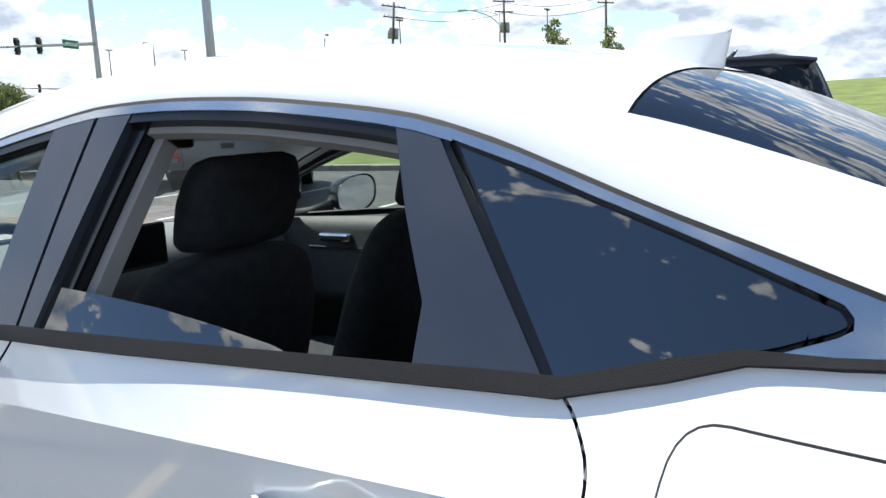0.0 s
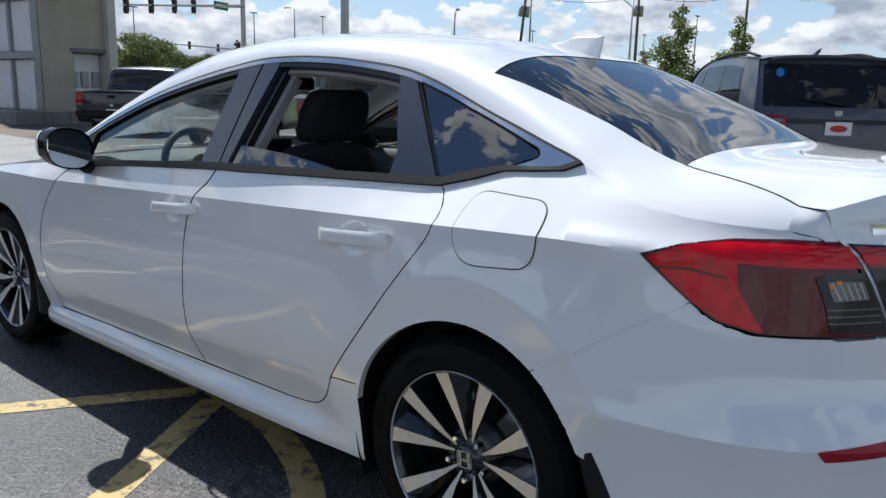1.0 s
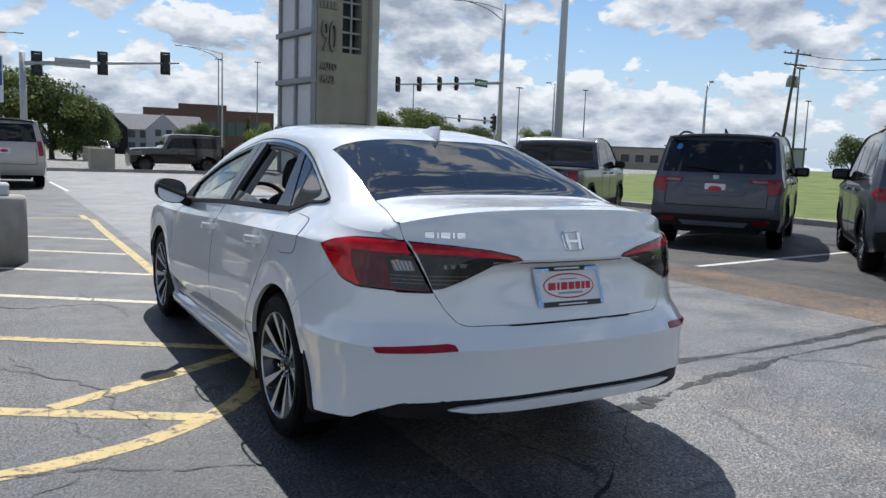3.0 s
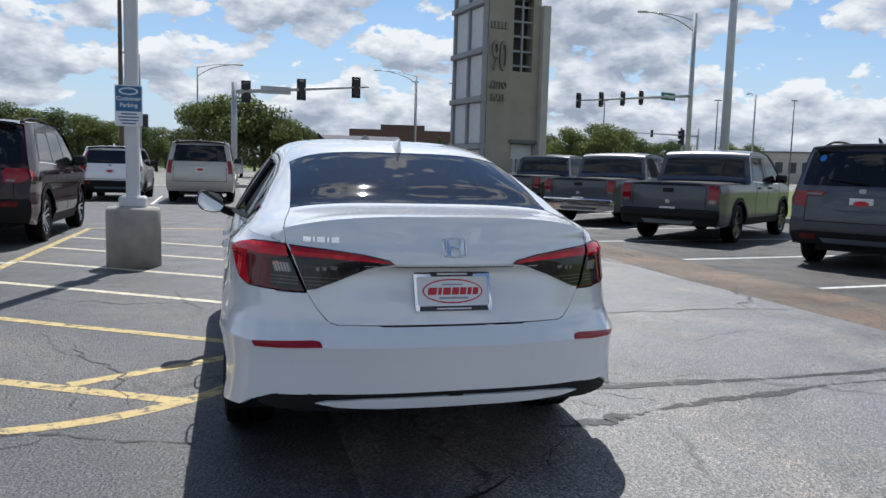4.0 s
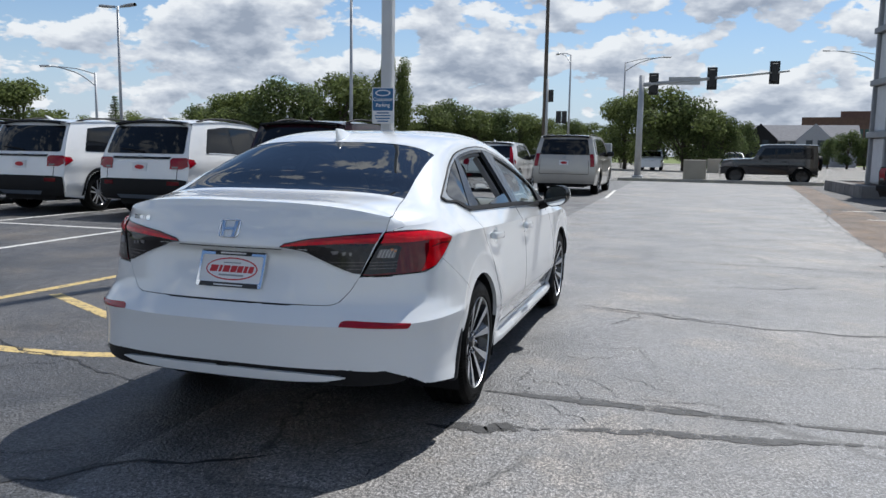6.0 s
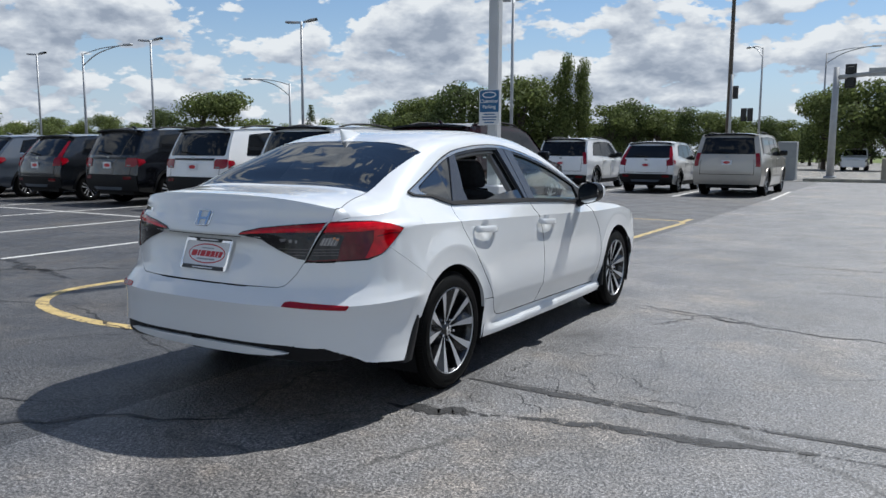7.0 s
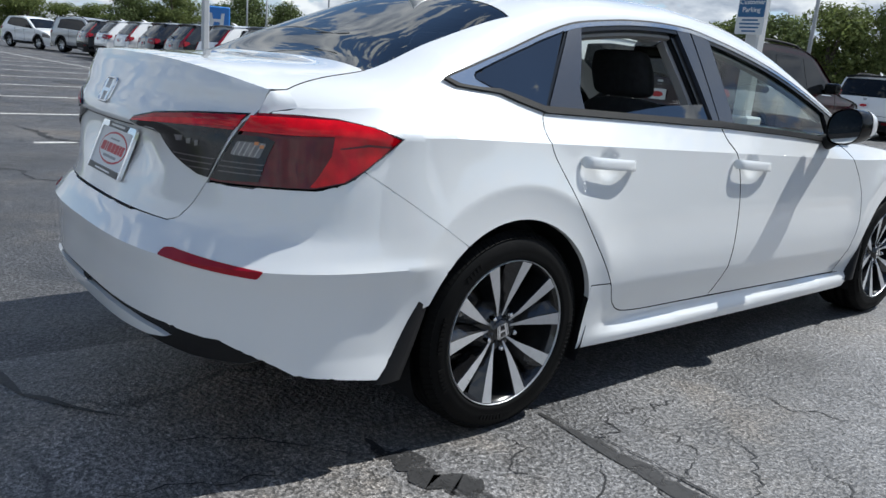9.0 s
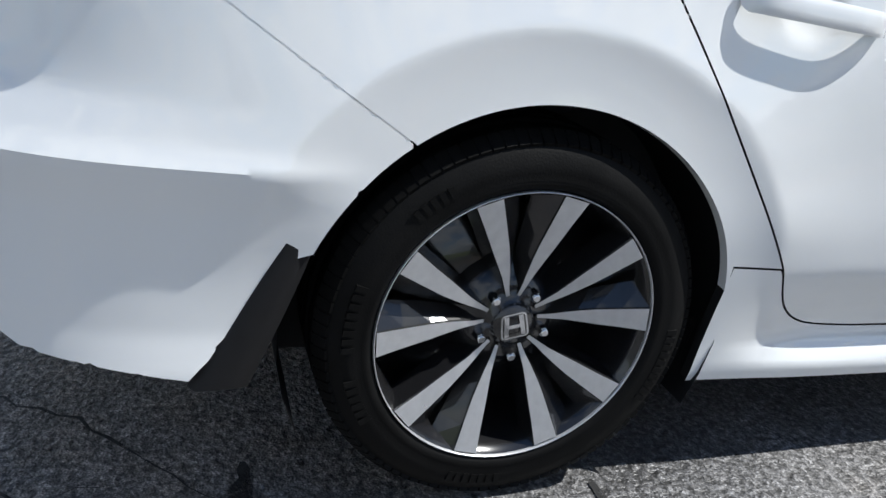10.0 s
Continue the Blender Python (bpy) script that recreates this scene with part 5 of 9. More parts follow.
def seat(car, x, y, back_lean=18):
    """A front seat: cushion, backrest, headrest on two posts."""
    s = empty("front_seat", "", "")
    s.parent = car
    tagged(s, "black cloth front seat with headrest")

    def pad(rows_def, name, lb):
        bm = bmesh.new()
        rows = []
        zs = [r[2] for r in rows_def]
        cyf, wf, df = (hermite(zs, [r[i] for r in rows_def]) for i in (1, 3, 4))
        fine = sorted({z + (z2 - z) * j / 3 for z, z2 in zip(zs, zs[1:]) for j in range(4)})
        for cx, cy, cz, w, d, t in [(0, cyf(z), z, wf(z), df(z), 0) for z in fine]:
            ring = []
            for k in range(40):
                a = 2 * math.pi * k / 40
                ca, sa = math.cos(a), math.sin(a)
                ring.append(Vector((x + cx + w * math.copysign(abs(ca) ** 0.6, ca), y + cy + d * math.copysign(abs(sa) ** 0.7, sa), cz + t * ca * 0)))
            rows.append(ring)
        R = grid(bm, rows, wrap=True)
        bm.faces.new(R[0][::-1])
        bm.faces.new(R[-1])
        bmesh.ops.recalc_face_normals(bm, faces=bm.faces[:])
        part(name, bm, SEAT_CLOTH, s, lb)
    t = math.tan(radians(back_lean))
    pad([(0, -t * (z - 0.5), z, w, d, 0) for z, w, d in ((0.46, 0.20, 0.05), (0.50, 0.245, 0.085), (0.62, 0.262, 0.095), (0.78, 0.262, 0.090), (0.90, 0.245, 0.080), (0.985, 0.205, 0.070), (1.02, 0.15, 0.055), (1.032, 0.08, 0.03))], "backrest", "black cloth backrest")
    pad([(0, -t * (z - 0.5), z, w, d, 0) for z, w, d in ((1.035, 0.08, 0.025), (1.043, 0.125, 0.042), (1.065, 0.143, 0.052), (1.13, 0.146, 0.055), (1.18, 0.136, 0.050), (1.208, 0.122, 0.042), (1.220, 0.09, 0.025))], "headrest", "black cloth headrest")
    for dx in (-0.06, 0.06):
        bm = bmesh.new()
        cyl(bm, (x + dx, y - t * 0.5, 1.0), (x + dx, y - t * 0.56, 1.06), 0.006, n=8)
        part("headrest_post", bm, CHROME, s, "metal headrest post")
    bm = bmesh.new()
    box(bm, x - 0.25, x + 0.25, y - 0.02, y + 0.50, 0.34, 0.52, 0.05, seg=3)
    part("seat_cushion", bm, SEAT_CLOTH, s)


def build_cabin(car):
    seat(car, -0.37, 1.215)
    seat(car, 0.37, 1.215)
    bm = bmesh.new()
    box(bm, -0.66, 0.66, 0.10, 0.60, 0.36, 0.55, 0.06, seg=3)
    m = Matrix.Translation((0, 0.13, 0.74)) @ Matrix.Rotation(radians(-24), 4, "X")
    box(bm, -0.66, 0.66, -0.07, 0.07, -0.26, 0.26, 0.05, m=m, seg=3)
    rb = part("rear_bench", bm, SEAT_CLOTH, car, "black cloth rear bench")
    for x in (-0.36, 0.36):
        bm = bmesh.new()
        box(bm, x - 0.12, x + 0.12, -0.035, 0.08, 1.0, 1.09, 0.03, seg=3)
        part("rear_headrest", bm, SEAT_CLOTH, rb)
    # inner sides of the doors, dashboard, console, floor
    for sx in (-1, 1):
        bm = bmesh.new()
        rows = []
        for y in steps(0.12, 2.2, 14):
            top = 0.985 - 0.034 * max(0, (y - 0.1)) * 0.9
            rows.append([Vector((sx * x, y, z)) for x, z in ((side(y, 0.95) - 0.03, top - 0.012), (side(y, 0.95) - 0.09, top - 0.008), (0.70, top - 0.06), (0.68, 0.72), (0.63, 0.68), (0.63, 0.64), (0.68, 0.60), (0.70, 0.32))])
        grid(bm, rows, flip=(sx < 0))
        lining = part("door_lining", bm, CABIN_DARK, car, "dark door lining with armrest")
        bm = bmesh.new()
        box(bm, min(sx * 0.672, sx * 0.700), max(sx * 0.672, sx * 0.700), 1.58, 1.72, 0.845, 0.875, 0.008, seg=2)
        box(bm, min(sx * 0.684, sx * 0.703), max(sx * 0.684, sx * 0.703), 1.30, 1.78, 0.815, 0.826, 0.003)
        part("inner_handle", bm, CHROME, lining, "silver inner door handle")
    bm = bmesh.new()
    rows = []
    for x in steps(-0.72, 0.72, 16):
        c = 1 - (x / 0.9) ** 2
        rows.append([Vector((x, y, z)) for y, z in ((1.97, 0.50), (1.91, 0.70), (1.89, 0.80), (1.92, 0.880), (2.0, 0.918), (2.12, 0.925), (2.15 + 0.35 * c, 0.912))])
    grid(bm, rows)
    bmesh.ops.recalc_face_normals(bm, faces=bm.faces[:])
    part("dashboard", bm, pbr("grey_dash", (0.13, 0.13, 0.132), 0.6, var=0.1, bump=0.2), car, "grey moulded dashboard")
    bm = bmesh.new()
    box(bm, -0.09, 0.11, 1.845, 1.865, 0.86, 0.995, 0.012, seg=2)
    part("centre_screen", bm, GLOSS_BLACK, car, "upright black centre screen")
    bm = bmesh.new()
    box(bm, -0.11, 0.11, 0.80, 1.66, 0.34, 0.60, 0.03, seg=2)
    part("centre_console", bm, CABIN_DARK, car)
    bm = bmesh.new()
    m = Matrix.Translation((-0.37, 1.86, 0.875)) @ Matrix.Rotation(radians(68), 4, "X")
    rows = [[m @ Vector(((0.175 + 0.016 * math.cos(b)) * math.cos(a), (0.175 + 0.016 * math.cos(b)) * math.sin(a), 0.016 * math.sin(b))) for b in steps(0, 2 * math.pi, 9)[:-1]] for a in steps(0, 2 * math.pi, 36)]
    grid(bm, rows, wrap=True)
    for a in (0.15, math.pi - 0.15, -math.pi / 2):
        tube(bm, [m @ Vector((0.05 * math.cos(a), 0.05 * math.sin(a), 0.0)), m @ Vector((0.17 * math.cos(a), 0.17 * math.sin(a), 0.0))], [0.03, 0.016], 8)
    cyl(bm, m @ Vector((0, 0, -0.1)), m @ Vector((0, 0, 0.02)), 0.07, 0.06, 20)
    part("steering_wheel", bm, CABIN_DARK, car, "black steering wheel")
    bm = bmesh.new()
    upper(bm, steps(0.10, 1.55, 14), 4, 21, lift=-0.022)
    part("roof_lining", bm, HEADLINER, car, "grey roof lining")
    bm = bmesh.new()
    box(bm, -0.10, 0.10, 1.66, 1.70, 1.215, 1.275, 0.015, seg=2)
    cyl(bm, (0, 1.69, 1.26), (0, 1.78, 1.31), 0.012)
    part("inner_mirror", bm, GLOSS_BLACK, car, "black interior mirror")
    bm = bmesh.new()
    box(bm, -0.70, 0.70, 0.30, 2.2, 0.305, 0.345)
    part("cabin_floor", bm, CABIN_DARK, car)


build_sedan()

# ---- ground, road, markings ----
def asphalt_mat(name, base, tone, rough, crack=1.0, speck=0.5, spec=1.0):
    """Aged asphalt: stones in binder, blotches, stains and hairline cracks."""
    m = bpy.data.materials.new(name)
    m.use_nodes = True
    nt = m.node_tree
    N, L = nt.nodes.new, nt.links.new
    b = nt.nodes["Principled BSDF"]
    tc = N("ShaderNodeTexCoord")

    def tex(kind, scale, detail=4, **kw):
        n = N(kind)
        n.inputs["Scale"].default_value = scale
        if "Detail" in n.inputs:
            n.inputs["Detail"].default_value = detail
        L(tc.outputs["Object"], n.inputs["Vector"])
        return n

    def ramp(src, stops):
        r = N("ShaderNodeValToRGB")
        while len(r.color_ramp.elements) < len(stops):
            r.color_ramp.elements.new(0.5)
        for e, (p, c) in zip(r.color_ramp.elements, stops):
            e.position, e.color = p, (c, c, c, 1) if isinstance(c, (int, float)) else (*c, 1)
        L(src, r.inputs[0])
        return r.outputs[0]

    def mult(a, c, f=1.0):
        x = N("ShaderNodeMix")
        x.data_type, x.blend_type = "RGBA", "MULTIPLY"
        x.inputs[0].default_value = f
        L(a, x.inputs[6])
        L(c, x.inputs[7])
        return x.outputs[2]

    big = tex("ShaderNodeTexNoise", 0.35, 6)
    mid = tex("ShaderNodeTexNoise", 2.3, 6)
    stones = tex("ShaderNodeTexVoronoi", 120)
    fine = tex("ShaderNodeTexNoise", 260, 2)
    grit = tex("ShaderNodeTexNoise", 130, 8)
    grit.inputs["Roughness"].default_value = 0.75
    blot = tex("ShaderNodeTexNoise", 1.1, 5)
    col = ramp(big.outputs[0], [(0.30, tuple(c * 0.80 for c in base)), (0.52, base), (0.72, tone)])
    col = mult(col, ramp(mid.outputs[0], [(0.30, 0.78), (0.55, 1.0), (0.75, 1.12)]))
    col = mult(col, ramp(stones.outputs["Color"], [(0.05, 1 - speck * 0.75), (0.55, 0.92), (0.8, 1.0 + speck * 0.3), (0.97, 1 + speck * 1.7)]))
    col = mult(col, ramp(fine.outputs[0], [(0.3, 0.62), (0.5, 0.95), (0.7, 1.5)]))
    col = mult(col, ramp(grit.outputs[0], [(0.34, 0.45), (0.5, 0.92), (0.66, 1.75)]))
    col = mult(col, ramp(blot.outputs[0], [(0.36, 0.72), (0.5, 1.0), (0.66, 1.12)]))
    chips = tex("ShaderNodeTexNoise", 62, 2)
    chips.inputs["Roughness"].default_value = 0.6
    col = mult(col, ramp(chips.outputs[0], [(0.30, 0.30), (0.42, 0.62), (0.50, 1.05), (0.70, 1.70)]))
    # warm worn patches where the binder has gone and the stone shows
    worn = tex("ShaderNodeTexNoise", 0.9, 9)
    worn.inputs["Roughness"].default_value = 0.68
    col = mult(col, ramp(worn.outputs[0], [(0.40, (0.88, 0.90, 0.94)), (0.52, (1.0, 1.0, 1.0)), (0.60, (1.22, 1.13, 1.02)), (0.70, (1.55, 1.38, 1.18))]))
    pits = tex("ShaderNodeTexVoronoi", 34)
    col = mult(col, ramp(pits.outputs["Distance"], [(0.14, 0.10), (0.27, 1.0)]), 0.95)
    patchy = tex("ShaderNodeTexNoise", 16, 9)
    patchy.inputs["Roughness"].default_value = 0.8
    col = mult(col, ramp(patchy.outputs[0], [(0.36, 0.66), (0.5, 0.97), (0.64, 1.4)]))
    # hairline cracks
    warp = tex("ShaderNodeTexNoise", 1.7, 8)
    add = N("ShaderNodeVectorMath")
    add.operation = "MULTIPLY_ADD"
    L(warp.outputs["Color"], add.inputs[0])
    add.inputs[1].default_value = (0.75, 0.75, 0.0)
    L(tc.outputs["Object"], add.inputs[2])
    vor = N("ShaderNodeTexVoronoi")
    vor.feature = "DISTANCE_TO_EDGE"
    vor.inputs["Scale"].default_value = 0.42
    L(add.outputs[0], vor.inputs["Vector"])
    line = ramp(vor.outputs[0], [(0.0, 0.25), (0.0035, 0.5), (0.008, 1.0)])
    gate = ramp(tex("ShaderNodeTexNoise", 0.6, 3).outputs[0], [(0.50, 0.0), (0.58, crack)])
    mx = N("ShaderNodeMix")
    mx.data_type, mx.blend_type = "RGBA", "MULTIPLY"
    L(gate, mx.inputs[0])
    L(col, mx.inputs[6])
    L(line, mx.inputs[7])
    # patches of small crazed cracks
    craze = tex("ShaderNodeTexVoronoi", 7.5)
    craze.feature = "DISTANCE_TO_EDGE"
    add2 = N("ShaderNodeVectorMath")
    add2.operation = "MULTIPLY_ADD"
    L(tex("ShaderNodeTexNoise", 9, 4).outputs["Color"], add2.inputs[0])
    add2.inputs[1].default_value = (0.11, 0.11, 0.0)
    L(tc.outputs["Object"], add2.inputs[2])
    L(add2.outputs[0], craze.inputs["Vector"])
    thin = ramp(craze.outputs[0], [(0.0, 0.15), (0.018, 0.5), (0.035, 1.0)])
    where = ramp(tex("ShaderNodeTexNoise", 0.8, 3).outputs[0], [(0.56, 0.0), (0.64, crack * 0.7)])
    mx2 = N("ShaderNodeMix")
    mx2.data_type, mx2.blend_type = "RGBA", "MULTIPLY"
    L(where, mx2.inputs[0])
    L(mx.outputs[2], mx2.inputs[6])
    L(thin, mx2.inputs[7])
    L(mx2.outputs[2], b.inputs["Base Color"])
    rr = N("ShaderNodeMapRange")
    rr.inputs[1].default_value, rr.inputs[2].default_value, rr.inputs[3].default_value, rr.inputs[4].default_value = 0.3, 0.7, rough - 0.12, rough + 0.12
    L(mid.outputs[0], rr.inputs[0])
    L(rr.outputs[0], b.inputs["Roughness"])
    b.inputs["Specular IOR Level"].default_value = spec
    bp = N("ShaderNodeBump")
    bp.inputs["Strength"].default_value, bp.inputs["Distance"].default_value = 0.14, 0.006
    L(stones.outputs["Distance"], bp.inputs["Height"])
    bp3 = N("ShaderNodeBump")
    bp3.inputs["Strength"].default_value, bp3.inputs["Distance"].default_value = 0.85, 0.010
    L(chips.outputs[0], bp3.inputs["Height"])
    L(bp3.outputs[0], bp.inputs["Normal"])
    bp2 = N("ShaderNodeBump")
    bp2.inputs["Strength"].default_value, bp2.inputs["Distance"].default_value = 0.3, 0.02
    L(mid.outputs[0], bp2.inputs["Height"])
    L(bp.outputs[0], bp2.inputs["Normal"])
    L(bp2.outputs[0], b.inputs["Normal"])
    return m


def worn_paint(name, color, base, wear=0.5):
    """Road paint worn through to the asphalt in spots and along cracks."""
    m = pbr(name, color, 0.65, var=0.12, scale=9, bump=0.4, bscale=160)
    nt = m.node_tree
    b = nt.nodes["Principled BSDF"]
    src = b.inputs["Base Color"].links[0].from_socket
    tc = nt.nodes.new("ShaderNodeTexCoord")
    n = nt.nodes.new("ShaderNodeTexNoise")
    n.inputs["Scale"].default_value, n.inputs["Detail"].default_value, n.inputs["Roughness"].default_value = 14, 12, 0.75
    nt.links.new(tc.outputs["Object"], n.inputs["Vector"])
    r = nt.nodes.new("ShaderNodeValToRGB")
    r.color_ramp.elements[0].position, r.color_ramp.elements[1].position = wear - 0.03, wear + 0.05
    r.color_ramp.elements[0].color, r.color_ramp.elements[1].color = (1, 1, 1, 1), (0, 0, 0, 1)
    nt.links.new(n.outputs[0], r.inputs[0])
    mx = nt.nodes.new("ShaderNodeMix")
    mx.data_type = "RGBA"
    nt.links.new(r.outputs[0], mx.inputs[0])
    nt.links.new(src, mx.inputs[6])
    mx.inputs[7].default_value = (*base, 1)
    nt.links.new(mx.outputs[2], b.inputs["Base Color"])
    return m


ASPHALT = asphalt_mat("aged_asphalt", (0.026, 0.026, 0.027), (0.041, 0.038, 0.035), 0.58, speck=1.2, spec=0.6)
# the drive's asphalt, with sun glare put into a paler colour
ASPHALT_GLARE = asphalt_mat("glare_pale_asphalt", (0.053, 0.052, 0.052), (0.084, 0.075, 0.066), 0.54, speck=1.1, spec=0.8)
CONCRETE_STRIP = asphalt_mat("brown_worn_strip", (0.088, 0.063, 0.045), (0.120, 0.088, 0.064), 0.75, speck=0.5, spec=0.4)
ASPHALT_STALL = asphalt_mat("brownish_stall_asphalt", (0.030, 0.028, 0.027), (0.046, 0.038, 0.033), 0.68, speck=0.7, spec=0.45)
ROAD_MAT = asphalt_mat("pale_road", (0.20, 0.192, 0.175), (0.245, 0.235, 0.212), 0.85, speck=0.2, spec=0.4)
GRASS = pbr("mown_grass", (0.110, 0.145, 0.026), 0.95, var=0.35, scale=0.8, bump=0.8, bscale=30)
YELLOW = worn_paint("worn_yellow_paint", (0.50, 0.37, 0.145), (0.080, 0.072, 0.058), 0.435)
CREAM = worn_paint("faded_cream_paint", (0.56, 0.50, 0.36), (0.055, 0.054, 0.053), 0.41)
WHITE_LINE = worn_paint("worn_white_paint", (0.60, 0.59, 0.56), (0.055, 0.054, 0.053), 0.41)
def tar_mat(name, color, gap, rough):
    """Tar rubbed off in ragged spots, so that the asphalt under it shows."""
    m = pbr(name, color, rough, var=0.3, scale=8, bump=0.4, bscale=120)
    nt = m.node_tree
    tc, n, r = nt.nodes.new("ShaderNodeTexCoord"), nt.nodes.new("ShaderNodeTexNoise"), nt.nodes.new("ShaderNodeValToRGB")
    n.inputs["Scale"].default_value, n.inputs["Detail"].default_value, n.inputs["Roughness"].default_value = 9, 12, 0.78
    nt.links.new(tc.outputs["Object"], n.inputs["Vector"])
    r.color_ramp.elements[0].position, r.color_ramp.elements[1].position = gap - 0.06, gap + 0.05
    nt.links.new(n.outputs[0], r.inputs[0])
    tr, mx = nt.nodes.new("ShaderNodeBsdfTransparent"), nt.nodes.new("ShaderNodeMixShader")
    nt.links.new(r.outputs[0], mx.inputs[0])
    nt.links.new(tr.outputs[0], mx.inputs[1])
    nt.links.new(nt.nodes["Principled BSDF"].outputs[0], mx.inputs[2])
    nt.links.new(mx.outputs[0], nt.nodes["Material Output"].inputs[0])
    return m


TAR = tar_mat("tar_seal", (0.010, 0.010, 0.011), 0.40, 0.55)
TAR_FAINT = tar_mat("faded_tar_seal", (0.017, 0.017, 0.018), 0.47, 0.6)
CONCRETE = pbr("cast_concrete", (0.33, 0.31, 0.28), 0.85, var=0.18, scale=5, bump=0.4, bscale=60)


def ground_z(x, y):
    """Flat round the lot; a bank rises to the highway on the right."""
    return -0.03 + 2.9 * sstep(26, 78, x - 0.10 * max(0.0, y)) * (1 - sstep(22, 62, y))


bm = bmesh.new()
xs = [-1600, -400, -120, -60, 0, 14, 20, 26, 32, 40, 48, 56, 64, 72, 80, 95, 130, 260, 700, 1600]
ys = [-1600, -400, -150, -90, -50, -20, 0, 10, 20, 28, 36, 44, 52, 60, 75, 90, 105, 120, 140, 200, 400, 1600]
R = [[bm.verts.new((x, y, ground_z(x, y))) for x in xs] for y in ys]
for a, b in zip(R, R[1:]):
    for k in range(len(xs) - 1):
        bm.faces.new((a[k], a[k + 1], b[k + 1], b[k])).smooth = True
tagged(part("ground", bm, GRASS), "flat ground of mown green grass round the lot", "ground", kind="structure")


def slab(name, outline, z, thick, material, label, category="pavement", step=0):
    bm = bmesh.new()
    prism(bm, outline, thick, Matrix.Translation((0, 0, z - thick)))
    return tagged(part(name, bm, material), label, category, kind="structure")


# the lot: dark asphalt on the stalls' side, a drive with sun glare put into its paler colour, a brown worn strip, dark
# stalls beyond it
drive_l, drive_r = -0.36, 4.62
slab("pavement", [(-90, -60), (drive_l, -60), (drive_l, 36.4), (-90, 36.4)], 0.0, 0.06, ASPHALT, "dark aged asphalt of the parking stalls")
slab("pavement", [(drive_l, -60), (drive_r + 0.1, -60), (drive_r - 0.15, 3), (drive_r, 10), (5.5, 20), (6.4, 31), (6.7, 36.4), (drive_l, 36.4)], 0.0, 0.06, ASPHALT_GLARE, "weathered asphalt drive lane with cracks, coloured paler for sun glare")
slab("pavement", [(drive_r + 0.1, -60), (5.75, -60), (5.6, 3), (5.65, 10), (6.45, 20), (7.2, 31), (7.4, 36.4), (6.7, 36.4), (6.4, 31), (5.5, 20), (drive_r, 10), (drive_r - 0.15, 3)], 0.0, 0.06, CONCRETE_STRIP, "brownish worn strip along the drive")
slab("pavement", [(5.75, -60), (14.2, -60), (14.2, 36.4), (7.4, 36.4), (7.2, 31), (6.45, 20), (5.65, 10), (5.6, 3)], 0.0, 0.06, ASPHALT_STALL, "dark asphalt of the display stalls")
slab("road", [(-150, 37.2), (60, 37.2), (60, 66), (140, 110), (140, 150), (-150, 118)], -0.006, 0.05, ROAD_MAT, "pale concrete road past the lot", "road")

# highway on top of the bank
bm = bmesh.new()
rows = [[Vector((x + 0.10 * max(0, y), y, ground_z(x + 0.10 * max(0, y), y) + 0.04)) for x in (86, 92, 98, 106)] for y in (-200, -60, 0, 10, 20, 28, 36, 44, 52, 60, 70)]
grid(bm, rows)
tagged(part("highway", bm, ROAD_MAT), "pale highway on top of the grass bank", "road", kind="structure")


def ribbon(bm, pts, width, z=0.004, wob=0.0, taper=False):
    """A flat strip along a line on the ground."""
    P = [Vector((p[0], p[1], 0)) for p in pts]
    lo, hi = [], []
    for i, p in enumerate(P):
        d = (P[min(i + 1, len(P) - 1)] - P[max(i - 1, 0)]).normalized()
        n = Vector((-d.y, d.x, 0))
        w = width * 0.5 * (1 + wob * (random.random() - 0.5) * 2)
        if taper:
            w *= min(1.0, 0.15 + 3.0 * min(i, len(P) - 1 - i) / len(P))
        lo.append(bm.verts.new(p + n * w + Vector((0, 0, z))))
        hi.append(bm.verts.new(p - n * w + Vector((0, 0, z))))
    for i in range(len(P) - 1):
        bm.faces.new((hi[i], hi[i + 1], lo[i + 1], lo[i]))


layer = 0.0


def marking(pts, width, material, label):
    global layer
    layer += 0.0006
    bm = bmesh.new()
    ribbon(bm, pts, width, 0.0016 + (layer * 0.3) % 0.0012)
    return tagged(part("road_marking", bm, material), label, "road marking", group="painted lines", kind="structure")


# hatched island beside the sedan
IX0, IX1 = -3.42, -0.56
arc = spline([(-3.47, 3.0), (-3.56, 1.8), (-3.63, 1.1), (-3.59, 0.68), (-3.40, 0.36), (-3.05, 0.13), (-2.5, 0.01), (-1.95, 0.01), (-1.5, 0.11), (-1.2, 0.27), (-0.95, 0.48), (-0.76, 0.74), (-0.62, 1.07)], 5)
marking([(IX0 + 0.12, 11.3)] + [(IX0 + 0.13 - 0.13 * (11 - y) / 9.5, y) for y in steps(11, 4.0, 6)] + arc + [(IX1, y) for y in (1.5, 4, 7, 9.5)] + [(IX1 + 0.03, 10.9), (IX1 - 0.1, 11.25), (IX1 - 0.4, 11.36), (IX0 + 0.12, 11.4)], 0.105, YELLOW, "worn yellow outline of a hatched island")
for y0 in (9.62, 8.05, 6.45, 4.86):
    marking([(-3.28, y0), (-2.2, y0 - 0.70), (-0.62, y0 - 1.73)], 0.10, CREAM, "faded cream hatching line on asphalt")
marking([(-3.34, 3.30), (-2.2, 2.55), (-0.62, 1.58)], 0.10, YELLOW, "worn yellow hatching line on asphalt")
marking([(-3.33, 1.58), (-2.2, 0.97), (-1.12, 0.37)], 0.105, YELLOW, "worn yellow hatching line on asphalt")
